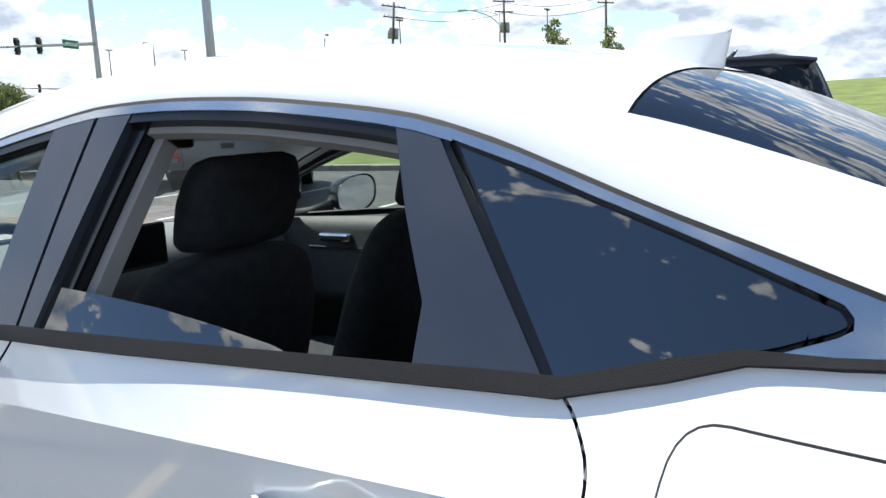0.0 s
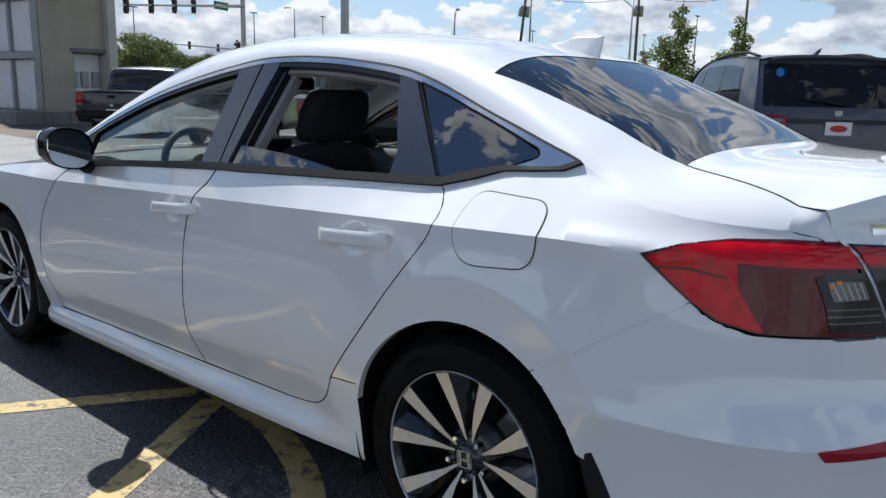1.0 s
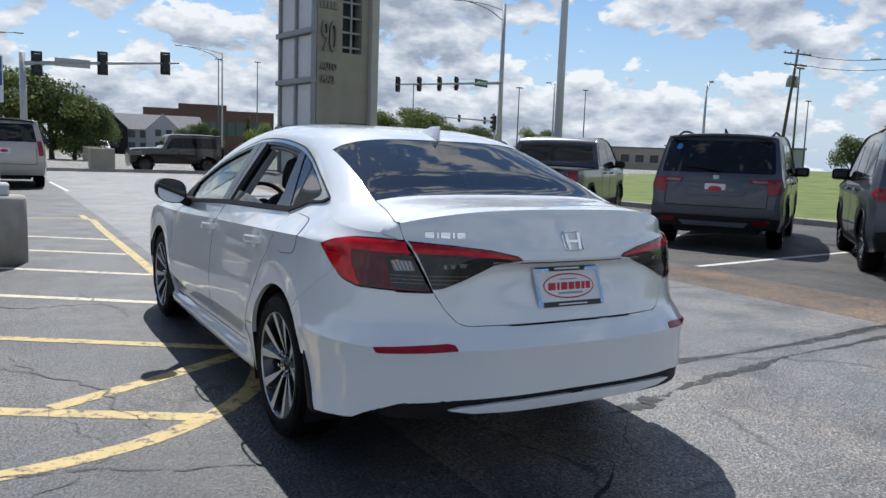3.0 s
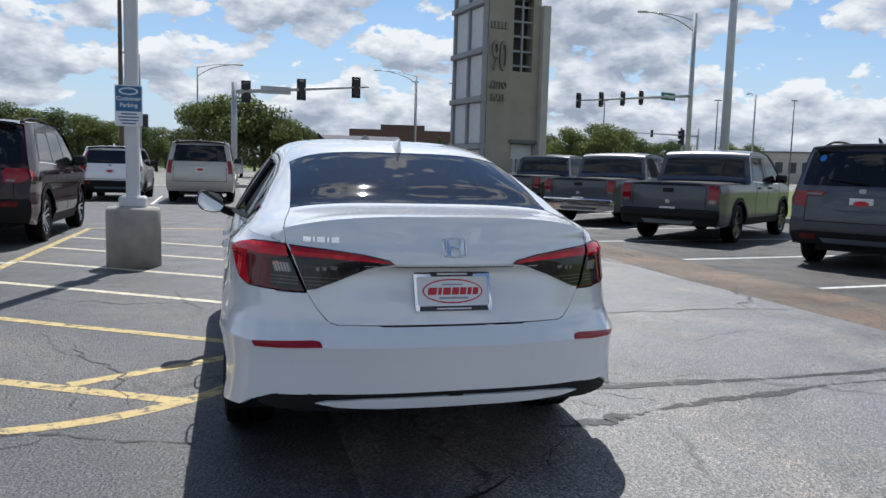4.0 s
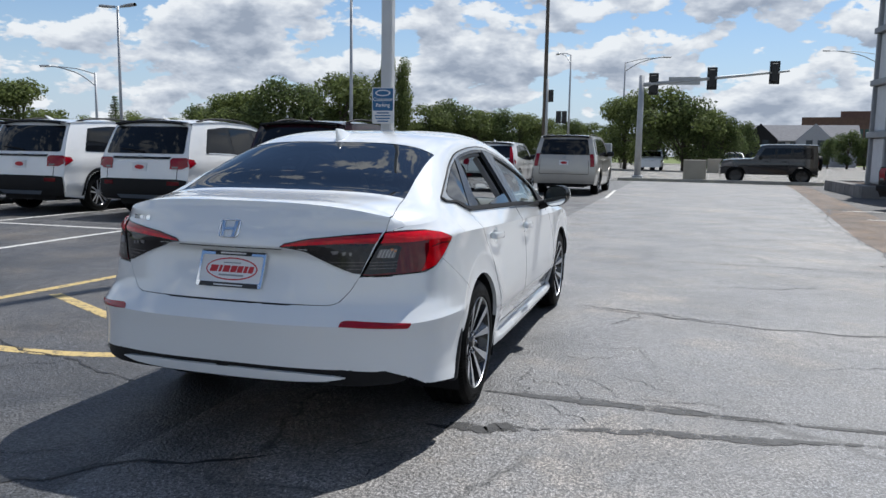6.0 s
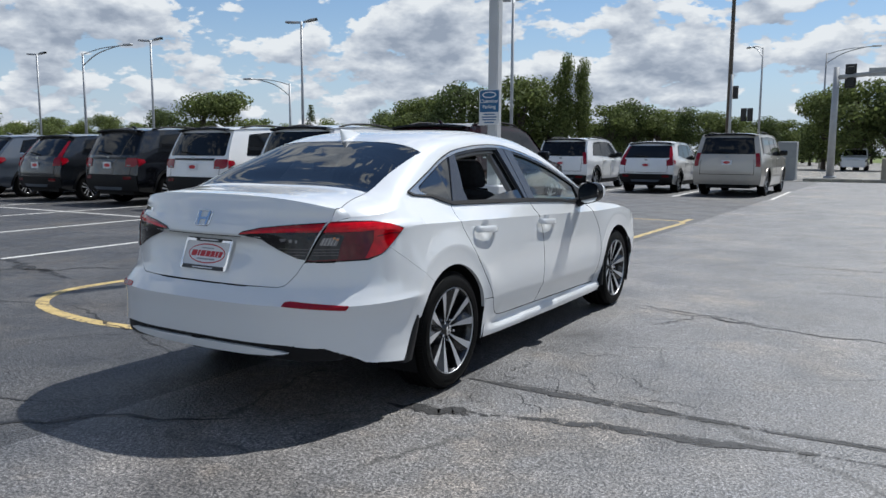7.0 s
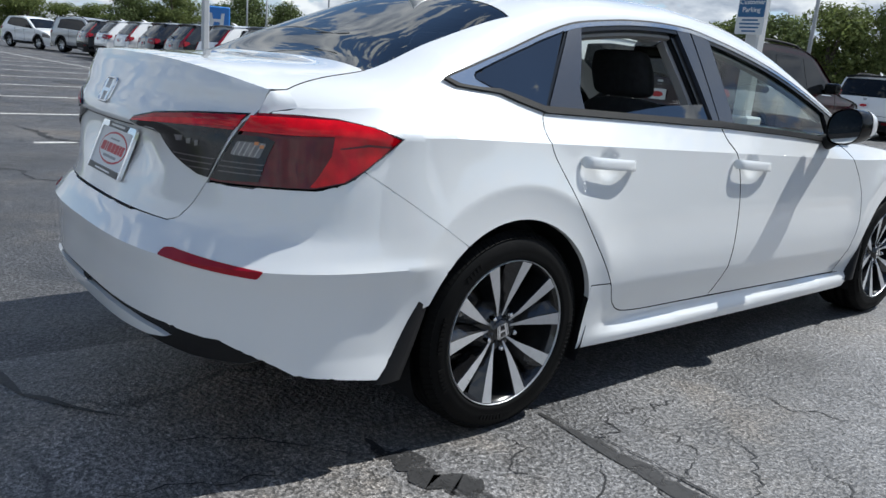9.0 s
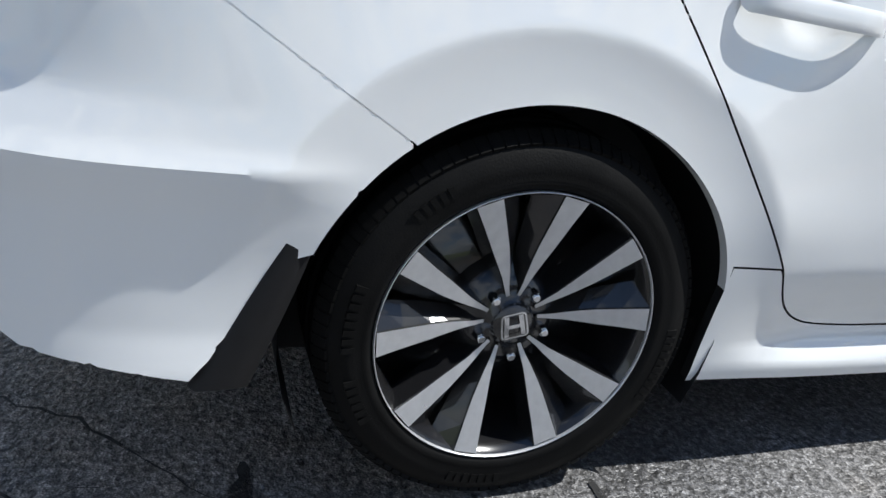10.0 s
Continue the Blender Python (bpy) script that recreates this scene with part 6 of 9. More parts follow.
marking([(-1.72, 0.78), (-1.2, 1.07), (-0.62, 1.45)], 0.105, YELLOW, "worn yellow hatching line on asphalt")
# stalls of the left side
for x in [-6.30 - 2.86 * k for k in range(14)]:
    marking([(x + 0.25, 0.1), (x, 5.0), (x - 0.12, 11.6)], 0.10, WHITE_LINE, "worn white stall line on asphalt")
marking([(-3.3, 6.30), (-14, 6.2), (-30, 5.2), (-46, 4.2)], 0.10, WHITE_LINE, "worn white cross line on asphalt")
for x in (-8.75, -5.8, -3.0, -0.25):
    marking([(x, 19.8), (x - 0.15, 25.3)], 0.10, WHITE_LINE, "white stall line on asphalt")
# stalls of the right side
for y in (3.50, 6.28, 9.05, 11.8, 14.6, 17.4, 0.7):
    marking([(5.72, y), (8.5, y + 0.34), (10.8, y + 0.62)], 0.10, YELLOW if y < 1 else WHITE_LINE, "worn stall line on asphalt")
marking([(-0.6, 11.2), (-0.62, 11.9)], 0.10, YELLOW, "short yellow line on asphalt")


# ---- cracks and tar seals ----
def wander(a, b, n, amp, seed):
    rnd = random.Random(seed)
    a, b = Vector((*a, 0)), Vector((*b, 0))
    d = b - a
    nrm = Vector((-d.y, d.x, 0)).normalized()
    out, off = [], 0.0
    for k in range(n + 1):
        t = k / n
        off = off * 0.82 + rnd.uniform(-amp, amp)
        out.append((a + d * t + nrm * off * min(1, 4 * t, 4 * (1 - t)))[:2])
    return out


def seal(a, b, width, material, seed, amp=0.03, label="dark tar seal over a crack", n=26, z=0.003, wob=0.5):
    bm = bmesh.new()
    ribbon(bm, wander(a, b, n, amp, seed), width, z, wob, taper=True)
    tagged(part("tar_seal", bm, material), label, "tar seal", group="sealed cracks", kind="structure")


seal((0.86, 0.20), (2.45, 0.20), 0.080, TAR_FAINT, 1, 0.010, wob=0.2)
seal((0.95, 0.26), (2.35, 0.215), 0.008, TAR, 2, 0.02, z=0.0048)
seal((2.3, 0.18), (6.0, 0.45), 0.085, TAR_FAINT, 3, 0.02, wob=0.2)
seal((2.2, 0.22), (5.6, 0.47), 0.009, TAR, 31, 0.03, z=0.0048)
seal((0.72, -0.40), (1.25, -0.30), 0.085, TAR_FAINT, 4, 0.02)
seal((1.25, -0.28), (2.75, 0.02), 0.075, TAR_FAINT, 5, 0.015)
seal((2.7, 0.0), (6.2, 0.25), 0.055, TAR_FAINT, 6, 0.02)
seal((1.05, 2.72), (4.5, 2.35), 0.025, TAR, 7, 0.06)
seal((1.0, 2.85), (2.3, 2.55), 0.018, TAR, 8, 0.05)
seal((1.35, 2.10), (1.62, 2.72), 0.012, TAR, 9, 0.03)
seal((1.62, 2.72), (1.95, 2.6), 0.012, TAR, 10, 0.03)
seal((-1.6, -2.2), (0.3, -0.9), 0.03, TAR, 11, 0.05)
seal((-3.2, -2.3), (-0.6, -1.2), 0.025, TAR_FAINT, 12, 0.05)
seal((-6.0, -1.0), (-3.1, 0.2), 0.05, TAR_FAINT, 13, 0.10)
seal((-6.6, 1.6), (-4.1, 1.1), 0.10, TAR_FAINT, 14, 0.12)
seal((-5.6, 0.6), (-4.2, 1.9), 0.06, TAR_FAINT, 15, 0.12)
seal((-7.6, 0.2), (-4.8, 0.9), 0.10, TAR_FAINT, 16, 0.10)
seal((3.9, 2.3), (4.9, 3.9), 0.02, TAR, 17, 0.08)
seal((4.45, 3.6), (4.7, 12.5), 0.03, TAR, 18, 0.06, n=50)
seal((4.7, 12.5), (6.4, 30), 0.05, TAR, 19, 0.12, n=60)
seal((4.2, 6.5), (4.6, 6.9), 0.03, TAR, 20, 0.06)
seal((5.0, 15), (6.2, 21), 0.05, TAR, 21, 0.3)
seal((1.2, 6.1), (4.4, 5.9), 0.02, TAR_FAINT, 22, 0.05)
seal((2.2, 4.2), (3.4, 4.7), 0.016, TAR, 23, 0.05)
seal((2.0, 9.0), (4.6, 9.4), 0.025, TAR_FAINT, 24, 0.06)
seal((-3.0, 0.3), (-1.0, -0.3), 0.025, TAR_FAINT, 25, 0.04)
seal((-1.9, 1.9), (-1.35, 0.3), 0.012, TAR, 26, 0.05)
seal((-1.4, 4.2), (-1.1, 2.7), 0.010, TAR, 27, 0.05)
seal((-2.6, 3.8), (-0.9, 3.2), 0.012, TAR, 28, 0.06)
# hairline cracks by the wheel and in the drive
for k, (a, b) in enumerate((((0.98, 0.42), (1.15, 0.15)), ((1.15, 0.15), (1.55, -0.2)), ((1.02, 0.75), (1.0, 0.38)), ((1.0, 0.55), (1.32, 0.42)), ((1.25, 0.70), (1.62, 0.30)), ((1.32, 0.42), (1.45, 0.05)), ((1.5, 0.75), (1.9, 0.5)), ((0.9, -0.02), (1.2, -0.1)),
                            ((1.62, 0.3), (2.2, 0.38)), ((0.35, -1.05), (0.85, -0.35)), ((0.66, -1.2), (0.75, -0.6)), ((1.1, 1.0), (1.5, 1.2)), ((2.5, 1.2), (3.4, 1.6)), ((-2.2, 2.3), (-1.7, 1.2)), ((-1.75, 0.75), (-1.55, 0.2)), ((-2.1, -0.6), (-1.5, 0.1)), ((2.9, 7.5), (3.7, 8.1)))):
    seal(a, b, 0.0052, TAR, 60 + k, 0.03, "hairline crack in the asphalt", n=22, z=0.0025, wob=0.6)

# ---- kerbs ----
def kerb(pts, label="grey concrete kerb along the lot", h=0.15, w=0.18):
    for a, b in zip(pts, pts[1:]):
        a, b = Vector((*a, 0)), Vector((*b, 0))
        n = max(1, int((b - a).length / 1.2))
        d = (b - a) / n
        ang = math.atan2(d.y, d.x)
        for k in range(n):
            bm = bmesh.new()
            box(bm, -d.length / 2 + 0.004, d.length / 2 - 0.004, -w / 2, w / 2, -0.05, h + random.uniform(-0.006, 0.006), 0.018)
            ob = part("kerb_stone", bm, CONCRETE)
            ob.matrix_basis = Matrix.Translation(a + d * (k + 0.5)) @ Matrix.Rotation(ang, 4, "Z")
            tagged(ob, label, "kerb", "kerb stones", "structure")


kerb([(-1.2, 36.7), (12.6, 36.7)])
kerb([(14.3, -14), (14.3, 36)])

SIGN_BLUE_BRIGHT = pbr("bright_blue_sign_sheet", (0.03, 0.19, 0.55), 0.4, var=0.05)

# ---- parked vehicles: rear axle at the origin, nose towards +y ----


def fleet_wheel(r, dark):
    hub = empty("wheel_master", "", "")
    bm = bmesh.new()
    lathe(bm, [(-0.11, r * 0.68), (-0.12, r * 0.8), (-0.115, r * 0.93), (-0.09, r), (0.09, r), (0.115, r * 0.93), (0.12, r * 0.8), (0.11, r * 0.70)], 40)
    part("tyre", bm, RUBBER, hub, "black tyre")
    bm = bmesh.new()
    lathe(bm, [(0.11, r * 0.70), (0.105, r * 0.66), (0.02, r * 0.62)], 36)
    lathe(bm, [(0.02, 0.001), (0.02, r * 0.64)], 36)
    part("rim", bm, WHEEL_BLACK, hub, "dark wheel rim")
    for k in range(5):
        a = 2 * math.pi * k / 5 + 0.3
        bm = bmesh.new()
        for s in (-1, 1):
            q = [Vector((x, rr * math.cos(a + s * da), rr * math.sin(a + s * da))) for x, rr, da in ((0.075, 0.05, 0.15), (0.075, 0.05, 0.75), (0.10, r * 0.67, 0.27), (0.10, r * 0.67, 0.13))]
            bm.faces.new([bm.verts.new(v) for v in (q if s > 0 else q[::-1])])
        lathe(bm, [(0.082, 0.0), (0.08, 0.045), (0.06, 0.06)], 16) if k == 0 else None
        part("spoke", bm, WHEEL_BLACK if dark else MACHINED, hub, "wheel spoke")
    return hub


WHEELS = {(r, d): fleet_wheel(r, d) for r in (0.37, 0.34, 0.40) for d in (False, True)}


class Form:
    """Outline of one vehicle: half width, heights along the length, and how the sides lean in."""

    def __init__(self, W, wb, tail, top, lean, bulge=0.11, crown=0.05):
        self.W, self.wb = W, wb
        self.tail = hermite(*zip(*tail))           # z -> y of the rear face
        self.top = hermite(*zip(*top))             # y -> z of the top
        self.lean = hermite(*zip(*lean))           # z -> share of the half width
        self.bulge, self.crown = bulge, crown
        self.zr = tail[-1][0]
        self.y0, self.y1 = top[0][0], top[-1][0]
        self.ymin = min(y for z, y in tail)

    def x(self, y, z):
        w = self.W * self.lean(z)
        back, front = self.tail(z) + self.bulge, self.y1
        w *= 1 - 0.05 * (1 - sstep(0, 0.5, y - back)) ** 2
        w *= 1 - 0.16 * (1 - sstep(0, 0.9, front - y)) ** 2
        return w

    def sidep(self, y, z, sx, lift=0.0):
        return Vector((sx * (self.x(y, z) + lift), y, z))

    def rearp(self, s, z, lift=0.0):
        y = self.tail(z) + self.bulge * abs(s) ** 3.2
        return Vector((s * self.x(y, z), y - lift, z))

    def topp(self, s, y, lift=0.0):
        z = self.top(y) - self.crown
        return Vector((s * self.x(y, z), y, self.top(y) - self.crown * abs(s) ** 2.6 + lift))


def vehicle(form, name, label, category, paint, m, wheel=(0.37, False), glass_band=(1.14, 0.10), windows=(), rear_win=None, wind=None, clad=0.0, lamps=(), plate=(0, 0.95), rails=False, spare=False,
            pickup=None, spoiler=True, ground=0.24, sticker=False, lights_label="red tail lamp", group="parked vehicles", mirror_y=2.05, bumper_mat=None, handle=True):
    P = PAINT_FLEET[paint]
    car = empty(name, label, category, m, group)
    F = form
    r = wheel[0]
    bm = bmesh.new()
    # sides with wheel arches
    tail_edge = [(F.tail(z) + F.bulge, z) for z in steps(0.36, F.zr - F.crown, 10)]
    roof_edge = [(y, F.top(y) - F.crown) for y in steps(max(F.y0, F.tail(F.zr) + F.bulge), F.y1, 104)]
    nose = [(F.y1, 0.5), (F.y1 - 0.05, 0.30)]

    def arch(yc):
        return [(yc + (r + 0.06) * math.cos(a), r + (r + 0.06) * math.sin(a)) for a in steps(radians(-12), radians(192), 16)]
    low = [(F.y1 - 0.05, ground)] + [p for p in arch(F.wb) if p[1] > ground] + [p for p in arch(0.0) if p[1] > ground] + [(F.tail(0.36) + F.bulge, max(0.33, ground))]
    outline = tail_edge + roof_edge + nose + low
    for sx in (-1, 1):
        patch(bm, outline, lambda y, z: F.sidep(y, z, sx), 0.12, 0.02, flip=(sx > 0))
    # rear face, top, nose
    patch(bm, [(-1, 0.36), (1, 0.36), (1, F.zr), (-1, F.zr)], lambda s, z: F.rearp(s, z) if z < F.zr - F.crown else F.topp(s, F.y0) + (F.rearp(s, F.zr - F.crown) - F.topp(s, F.y0)) * ((F.zr - z) / F.crown), 0.1, flip=False, stepv=0.07)
    patch(bm, [(-1, F.y0), (1, F.y0), (1, F.y1), (-1, F.y1)], lambda s, y: F.topp(s, y), 0.125, stepv=0.05)
    patch(bm, [(-1, 0.28), (1, 0.28), (1, F.top(F.y1) - 0.02), (-1, F.top(F.y1) - 0.02)], lambda s, z: Vector((s * F.x(F.y1, z), F.y1 + 0.06 * (1 - s * s), z)), 0.125, flip=True)
    bmesh.ops.recalc_face_normals(bm, faces=bm.faces[:])
    part("body", bm, P, car)
    bm = bmesh.new()
    box(bm, -F.W * 0.62, F.W * 0.62, F.ymin + 0.25, F.y1 - 0.2, ground, 0.62)
    box(bm, -F.W * 0.9, F.W * 0.9, 0.45, F.wb - 0.45, ground, 0.5)
    part("underbody", bm, PLASTIC, car, "dark underbody")

    def on_side(nm, o, mt, lb, lift=0.006, step=0.12, both=True):
        for sx in ((-1, 1) if both else (1,)):
            bm = bmesh.new()
            patch(bm, o, lambda y, z: F.sidep(y, z, sx, lift), step, 0.004, flip=(sx < 0))
            part(nm, bm, mt, car, lb)

    def on_rear(nm, o, mt, lb, lift=0.006, step=0.08, owner=car):
        bm = bmesh.new()
        patch(bm, o, lambda s, z: F.rearp(s, z, lift), step, 0.004)
        return part(nm, bm, mt, owner, lb)

    if len(windows) > 1:
        tops = [(p[0], p[1] + 0.032) for w in windows[:-1] for p in w[1:3]] + [(p[0] + 0.01, p[1] + 0.032) for p in windows[-1][1:-1]]
        first, final = windows[0], windows[-1][-1]
        base = [(w[i][0], w[i][1] - 0.028) for w in windows[::-1] for i in (-1, 0)]
        sur = [(first[0][0] - 0.06, first[0][1] - 0.028), (first[1][0] - 0.05, first[1][1] + 0.02)] + tops + [(final[0] + 0.07, final[1] - 0.028)] + base[1:-1]
        on_side("window_surround", sur, GLOSS_BLACK, "black window surround", 0.003)
        on_side("belt_moulding", [(first[0][0] - 0.05, first[0][1] - 0.042)] + [(q[0], q[1] - 0.014) for q in base[::-1]] + [(q[0], q[1] + 0.002) for q in base] + [(first[0][0] - 0.05, first[0][1] - 0.028)], CHROME if paint != "black" else GLOSS_BLACK, "thin belt moulding", 0.007)
    for o in windows:
        on_side("side_window", rounded(o, 0.04, 3), FLEET_GLASS, "dark side window")
    if rear_win:
        on_rear("rear_window", rounded(rear_win, 0.05, 3), FLEET_GLASS, "dark rear window")
        z0 = min(p[1] for p in rear_win)
        if sticker:
            zt = max(p[1] for p in rear_win) - 0.10
            on_rear("window_sticker", [(-0.74 + 0.055 * math.cos(a), zt + 0.05 * math.sin(a)) for a in steps(0, 2 * math.pi, 12)[:-1]], SIGN_BLUE_BRIGHT, "round blue window sticker", 0.010)
        bm = bmesh.new()
        tube(bm, [F.rearp(0.05, z0 + 0.03, 0.03), F.rearp(-0.28, z0 + 0.07, 0.03), F.rearp(-0.55, z0 + 0.09, 0.03)], [0.018, 0.012, 0.007], 6)
        part("rear_wiper", bm, PLASTIC, car, "black rear wiper")
    if wind:
        bm = bmesh.new()
        patch(bm, [(-0.9, wind[0]), (0.9, wind[0]), (0.93, wind[1]), (-0.93, wind[1])], lambda s, y: F.topp(s, y, 0.006), 0.15)
        part("windscreen", bm, FLEET_GLASS, car, "windscreen")
    for o, lb, mt in lamps:
        for sx in (-1, 1):
            nm = "tail_lamp" if "tail lamp" in lb else ("lamp_insert" if "insert" in lb else "trim_strip")
            on_rear(nm, [(sx * s, z) for s, z in o], mt, lb, 0.012 if nm == "tail_lamp" else 0.016)
    if lamps and not pickup and lamps is not LAMP_BLOCK:
        # the lamps run on round the corner of the body
        yb = F.tail(1.0) + F.bulge - 0.012
        on_side("tail_lamp", [(yb, 0.90), (yb + 0.07, 0.93), (yb + 0.19, 1.00), (yb + 0.17, 1.07), (yb, 1.085)], FLEET_RED, "red tail lamp corner", 0.012, 0.05)
    # number plate
    px, pz = plate
    bm = bmesh.new()
    c = F.rearp(px, pz, 0.012)
    prism(bm, rounded([(-0.15, -0.075), (0.15, -0.075), (0.15, 0.075), (-0.15, 0.075)], 0.012), 0.006, Matrix.Translation(c) @ Matrix.Rotation(radians(90), 4, "X"))
    pl = part("number_plate", bm, PLATE_WHITE, car, "white dealer plate with a red oval")
    bm = bmesh.new()
    prism(bm, [(0.10 * math.cos(a), 0.04 * math.sin(a)) for a in steps(0, 2 * math.pi, 16)[:-1]], 0.002, Matrix.Translation(c + Vector((0, -0.0062, 0))) @ Matrix.Rotation(radians(90), 4, "X"))
    part("oval", bm, INK_RED, pl, "red oval print")
    bm = bmesh.new()
    prism(bm, rounded([(-0.042, -0.03), (0.042, -0.03), (0.046, 0.034), (-0.046, 0.034)], 0.015), 0.008, Matrix.Translation(F.rearp(0, pz + 0.17, 0.006)) @ Matrix.Rotation(radians(90), 4, "X"))
    part("emblem", bm, PAINT_FLEET["silver"], car, "small silver emblem")
    if clad:
        on_rear("lower_bumper", [(-1, 0.34), (1, 0.34), (1, clad), (0.8, clad + 0.02), (-0.8, clad + 0.02), (-1, clad)], bumper_mat or PLASTIC, "dark lower bumper", 0.02)
        on_side("arch_cladding", [(F.wb - r - 0.12, ground), (F.wb - r - 0.12, ground + 0.14), (r + 0.12, ground + 0.14), (r + 0.12, ground)], PLASTIC, "black sill cladding", 0.012)
        for yc in (0.0, F.wb):
            ro, ri = r + 0.125, r + 0.055
            o = [(yc + ro * math.cos(a), r + ro * math.sin(a)) for a in steps(radians(-5), radians(185), 14)] + [(yc + ri * math.cos(a), r + ri * math.sin(a)) for a in steps(radians(185), radians(-5), 14)]
            on_side("arch_cladding", o, PLASTIC, "black wheel arch cladding", 0.014)
        for sx in (-1, 1):
            on_rear("reflector", [(sx * 0.62, clad - 0.09), (sx * 0.86, clad - 0.09), (sx * 0.86, clad - 0.02), (sx * 0.62, clad - 0.02)], DARK_RED_LENS, "red reflector", 0.028)
        on_rear("skid_plate", [(-0.5, 0.36), (0.5, 0.36), (0.55, 0.43), (-0.55, 0.43)], PAINT_FLEET["midgrey"], "grey skid plate", 0.03)
    # seams of the tailgate and doors
    if not pickup:
        for s in (-1, 1):
            on_rear("gate_seam", [(s * 0.80, 0.66), (s * 0.812, 0.66), (s * 0.812, 1.1), (s * 0.80, 1.1)], PLASTIC, "dark tailgate seam", 0.003)
        on_rear("gate_seam", [(-0.80, 0.655), (0.80, 0.655), (0.80, 0.668), (-0.80, 0.668)], PLASTIC, "dark tailgate seam", 0.003)
    zb = glass_band[0] - 0.02
    for y in ((0.62, 1.45, 2.42) if not pickup else (1.05, 1.85, 2.75)):
        on_side("door_seam", [(y, ground + 0.18), (y + 0.012, ground + 0.18), (y + 0.012, zb), (y, zb)], PLASTIC, "dark door seam", 0.002)
    if handle:
        for y in ((0.72, 1.58) if not pickup else (1.2, 2.0)):
            for sx in (-1, 1):
                bm = bmesh.new()
                c = F.sidep(y + 0.1, zb - 0.12, sx, 0.02)
                box(bm, c.x - 0.02, c.x + 0.02, c.y - 0.11, c.y + 0.11, c.z - 0.018, c.z + 0.018, 0.012, seg=2)
                part("door_handle", bm, P, car)
    for sx in (-1, 1):
        bm = bmesh.new()
        c = F.sidep(mirror_y, glass_band[0] + 0.05, sx, 0.14)
        box(bm, c.x - 0.12, c.x + 0.12, c.y - 0.06, c.y + 0.06, c.z - 0.08, c.z + 0.09, 0.045, seg=3)
        cyl(bm, c, F.sidep(mirror_y + 0.06, glass_band[0] - 0.02, sx, -0.02), 0.03, n=8)
        part("wing_mirror", bm, GLOSS_BLACK, car, "dark wing mirror")
        bm = bmesh.new()
        patch(bm, [(F.y1 - 0.55, F.top(F.y1) - 0.12), (F.y1 - 0.02, F.top(F.y1) - 0.16), (F.y1 - 0.02, F.top(F.y1) - 0.02), (F.y1 - 0.5, F.top(F.y1 - 0.5) - 0.14)], lambda y, z: F.sidep(y, z, sx, 0.008), 0.12, flip=(sx < 0))
        part("head_lamp", bm, CLEAR_LENS, car, "clear head lamp")
    if rails:
        for sx in (-1, 1):
            bm = bmesh.new()
            ys = steps(F.y0 + 0.35, 1.75, 10)
            pts = [F.topp(sx * 0.86, y) + Vector((0, 0, 0.045 * min(1, 6 * k / 10, 6 * (10 - k) / 10))) for k, y in enumerate(ys)]
            tube(bm, pts, 0.018, 8)
            part("roof_rail", bm, PLASTIC, car, "black roof rail")
    if spoiler:
        bm = bmesh.new()
        rows = [[F.topp(s, F.y0 + d) + Vector((0, -e, h)) for s in steps(-0.93, 0.93, 10)] for d, e, h in ((0.12, 0.0, 0.004), (0.0, 0.10, 0.0), (0.0, 0.10, -0.035), (0.02, 0.0, -0.06))]
        grid(bm, rows)
        bmesh.ops.recalc_face_normals(bm, faces=bm.faces[:])
        part("roof_spoiler", bm, P if paint in ("grey", "midgrey", "silver") else GLOSS_BLACK, car, "roof spoiler over the rear window")
        bm = bmesh.new()
        c = F.topp(0.0, F.y0 + 0.35)
        tube(bm, [c + Vector((0, 0.12, 0)), c + Vector((0, 0.02, 0.04)), c + Vector((0, -0.06, 0.075))], [0.03, 0.022, 0.004], 8)
        part("roof_fin", bm, P, car, "small shark-fin aerial")
    if pickup:
        b0, b1, zb2 = pickup
        bm = bmesh.new()
        patch(bm, [(-0.88, b0), (0.88, b0), (0.88, b1), (-0.88, b1)], lambda s, y: F.topp(s, y, 0.008), 0.3)
        part("bed_floor", bm, PLASTIC, car, "black load bed cover")
        on_rear("tailgate_seam", [(-0.76, 0.68), (-0.748, 0.68), (-0.748, zb2), (-0.76, zb2)], PLASTIC, "dark tailgate seam", 0.003)
        on_rear("tailgate_seam", [(0.748, 0.68), (0.76, 0.68), (0.76, zb2), (0.748, zb2)], PLASTIC, "dark tailgate seam", 0.003)
        on_rear("tailgate_cap", [(-0.80, zb2 - 0.03), (0.80, zb2 - 0.03), (0.80, zb2 + 0.01), (-0.80, zb2 + 0.01)], PLASTIC, "black tailgate cap", 0.008)
        on_rear("tailgate_handle", [(-0.11, zb2 - 0.16), (0.11, zb2 - 0.16), (0.11, zb2 - 0.08), (-0.11, zb2 - 0.08)], PLASTIC, "black tailgate handle", 0.008)
        bm = bmesh.new()
        patch(bm, rounded([(-0.92, b1 + 0.004), (0.92, b1 + 0.004), (0.90, b1 + 0.118), (-0.90, b1 + 0.118)], 0.02), lambda s, y: F.topp(s, y) + Vector((0, -0.01, 0.006)), 0.05, stepv=0.012)
        part("cab_rear_window", bm, FLEET_GLASS, car, "dark rear window of the cab")
        bm = bmesh.new()
        box(bm, -F.W * 0.93, F.W * 0.93, F.ymin - 0.07, F.ymin + 0.12, 0.48, 0.64, 0.03, seg=2)
        part("rear_bumper", bm, bumper_mat or PLASTIC, car, "rear step bumper")
    if spare:
        w = WHEELS[(0.37, True)]
        sp = empty("spare_wheel", "", "")
        sp.parent = car
        tagged(sp, "spare wheel on the tailgate")
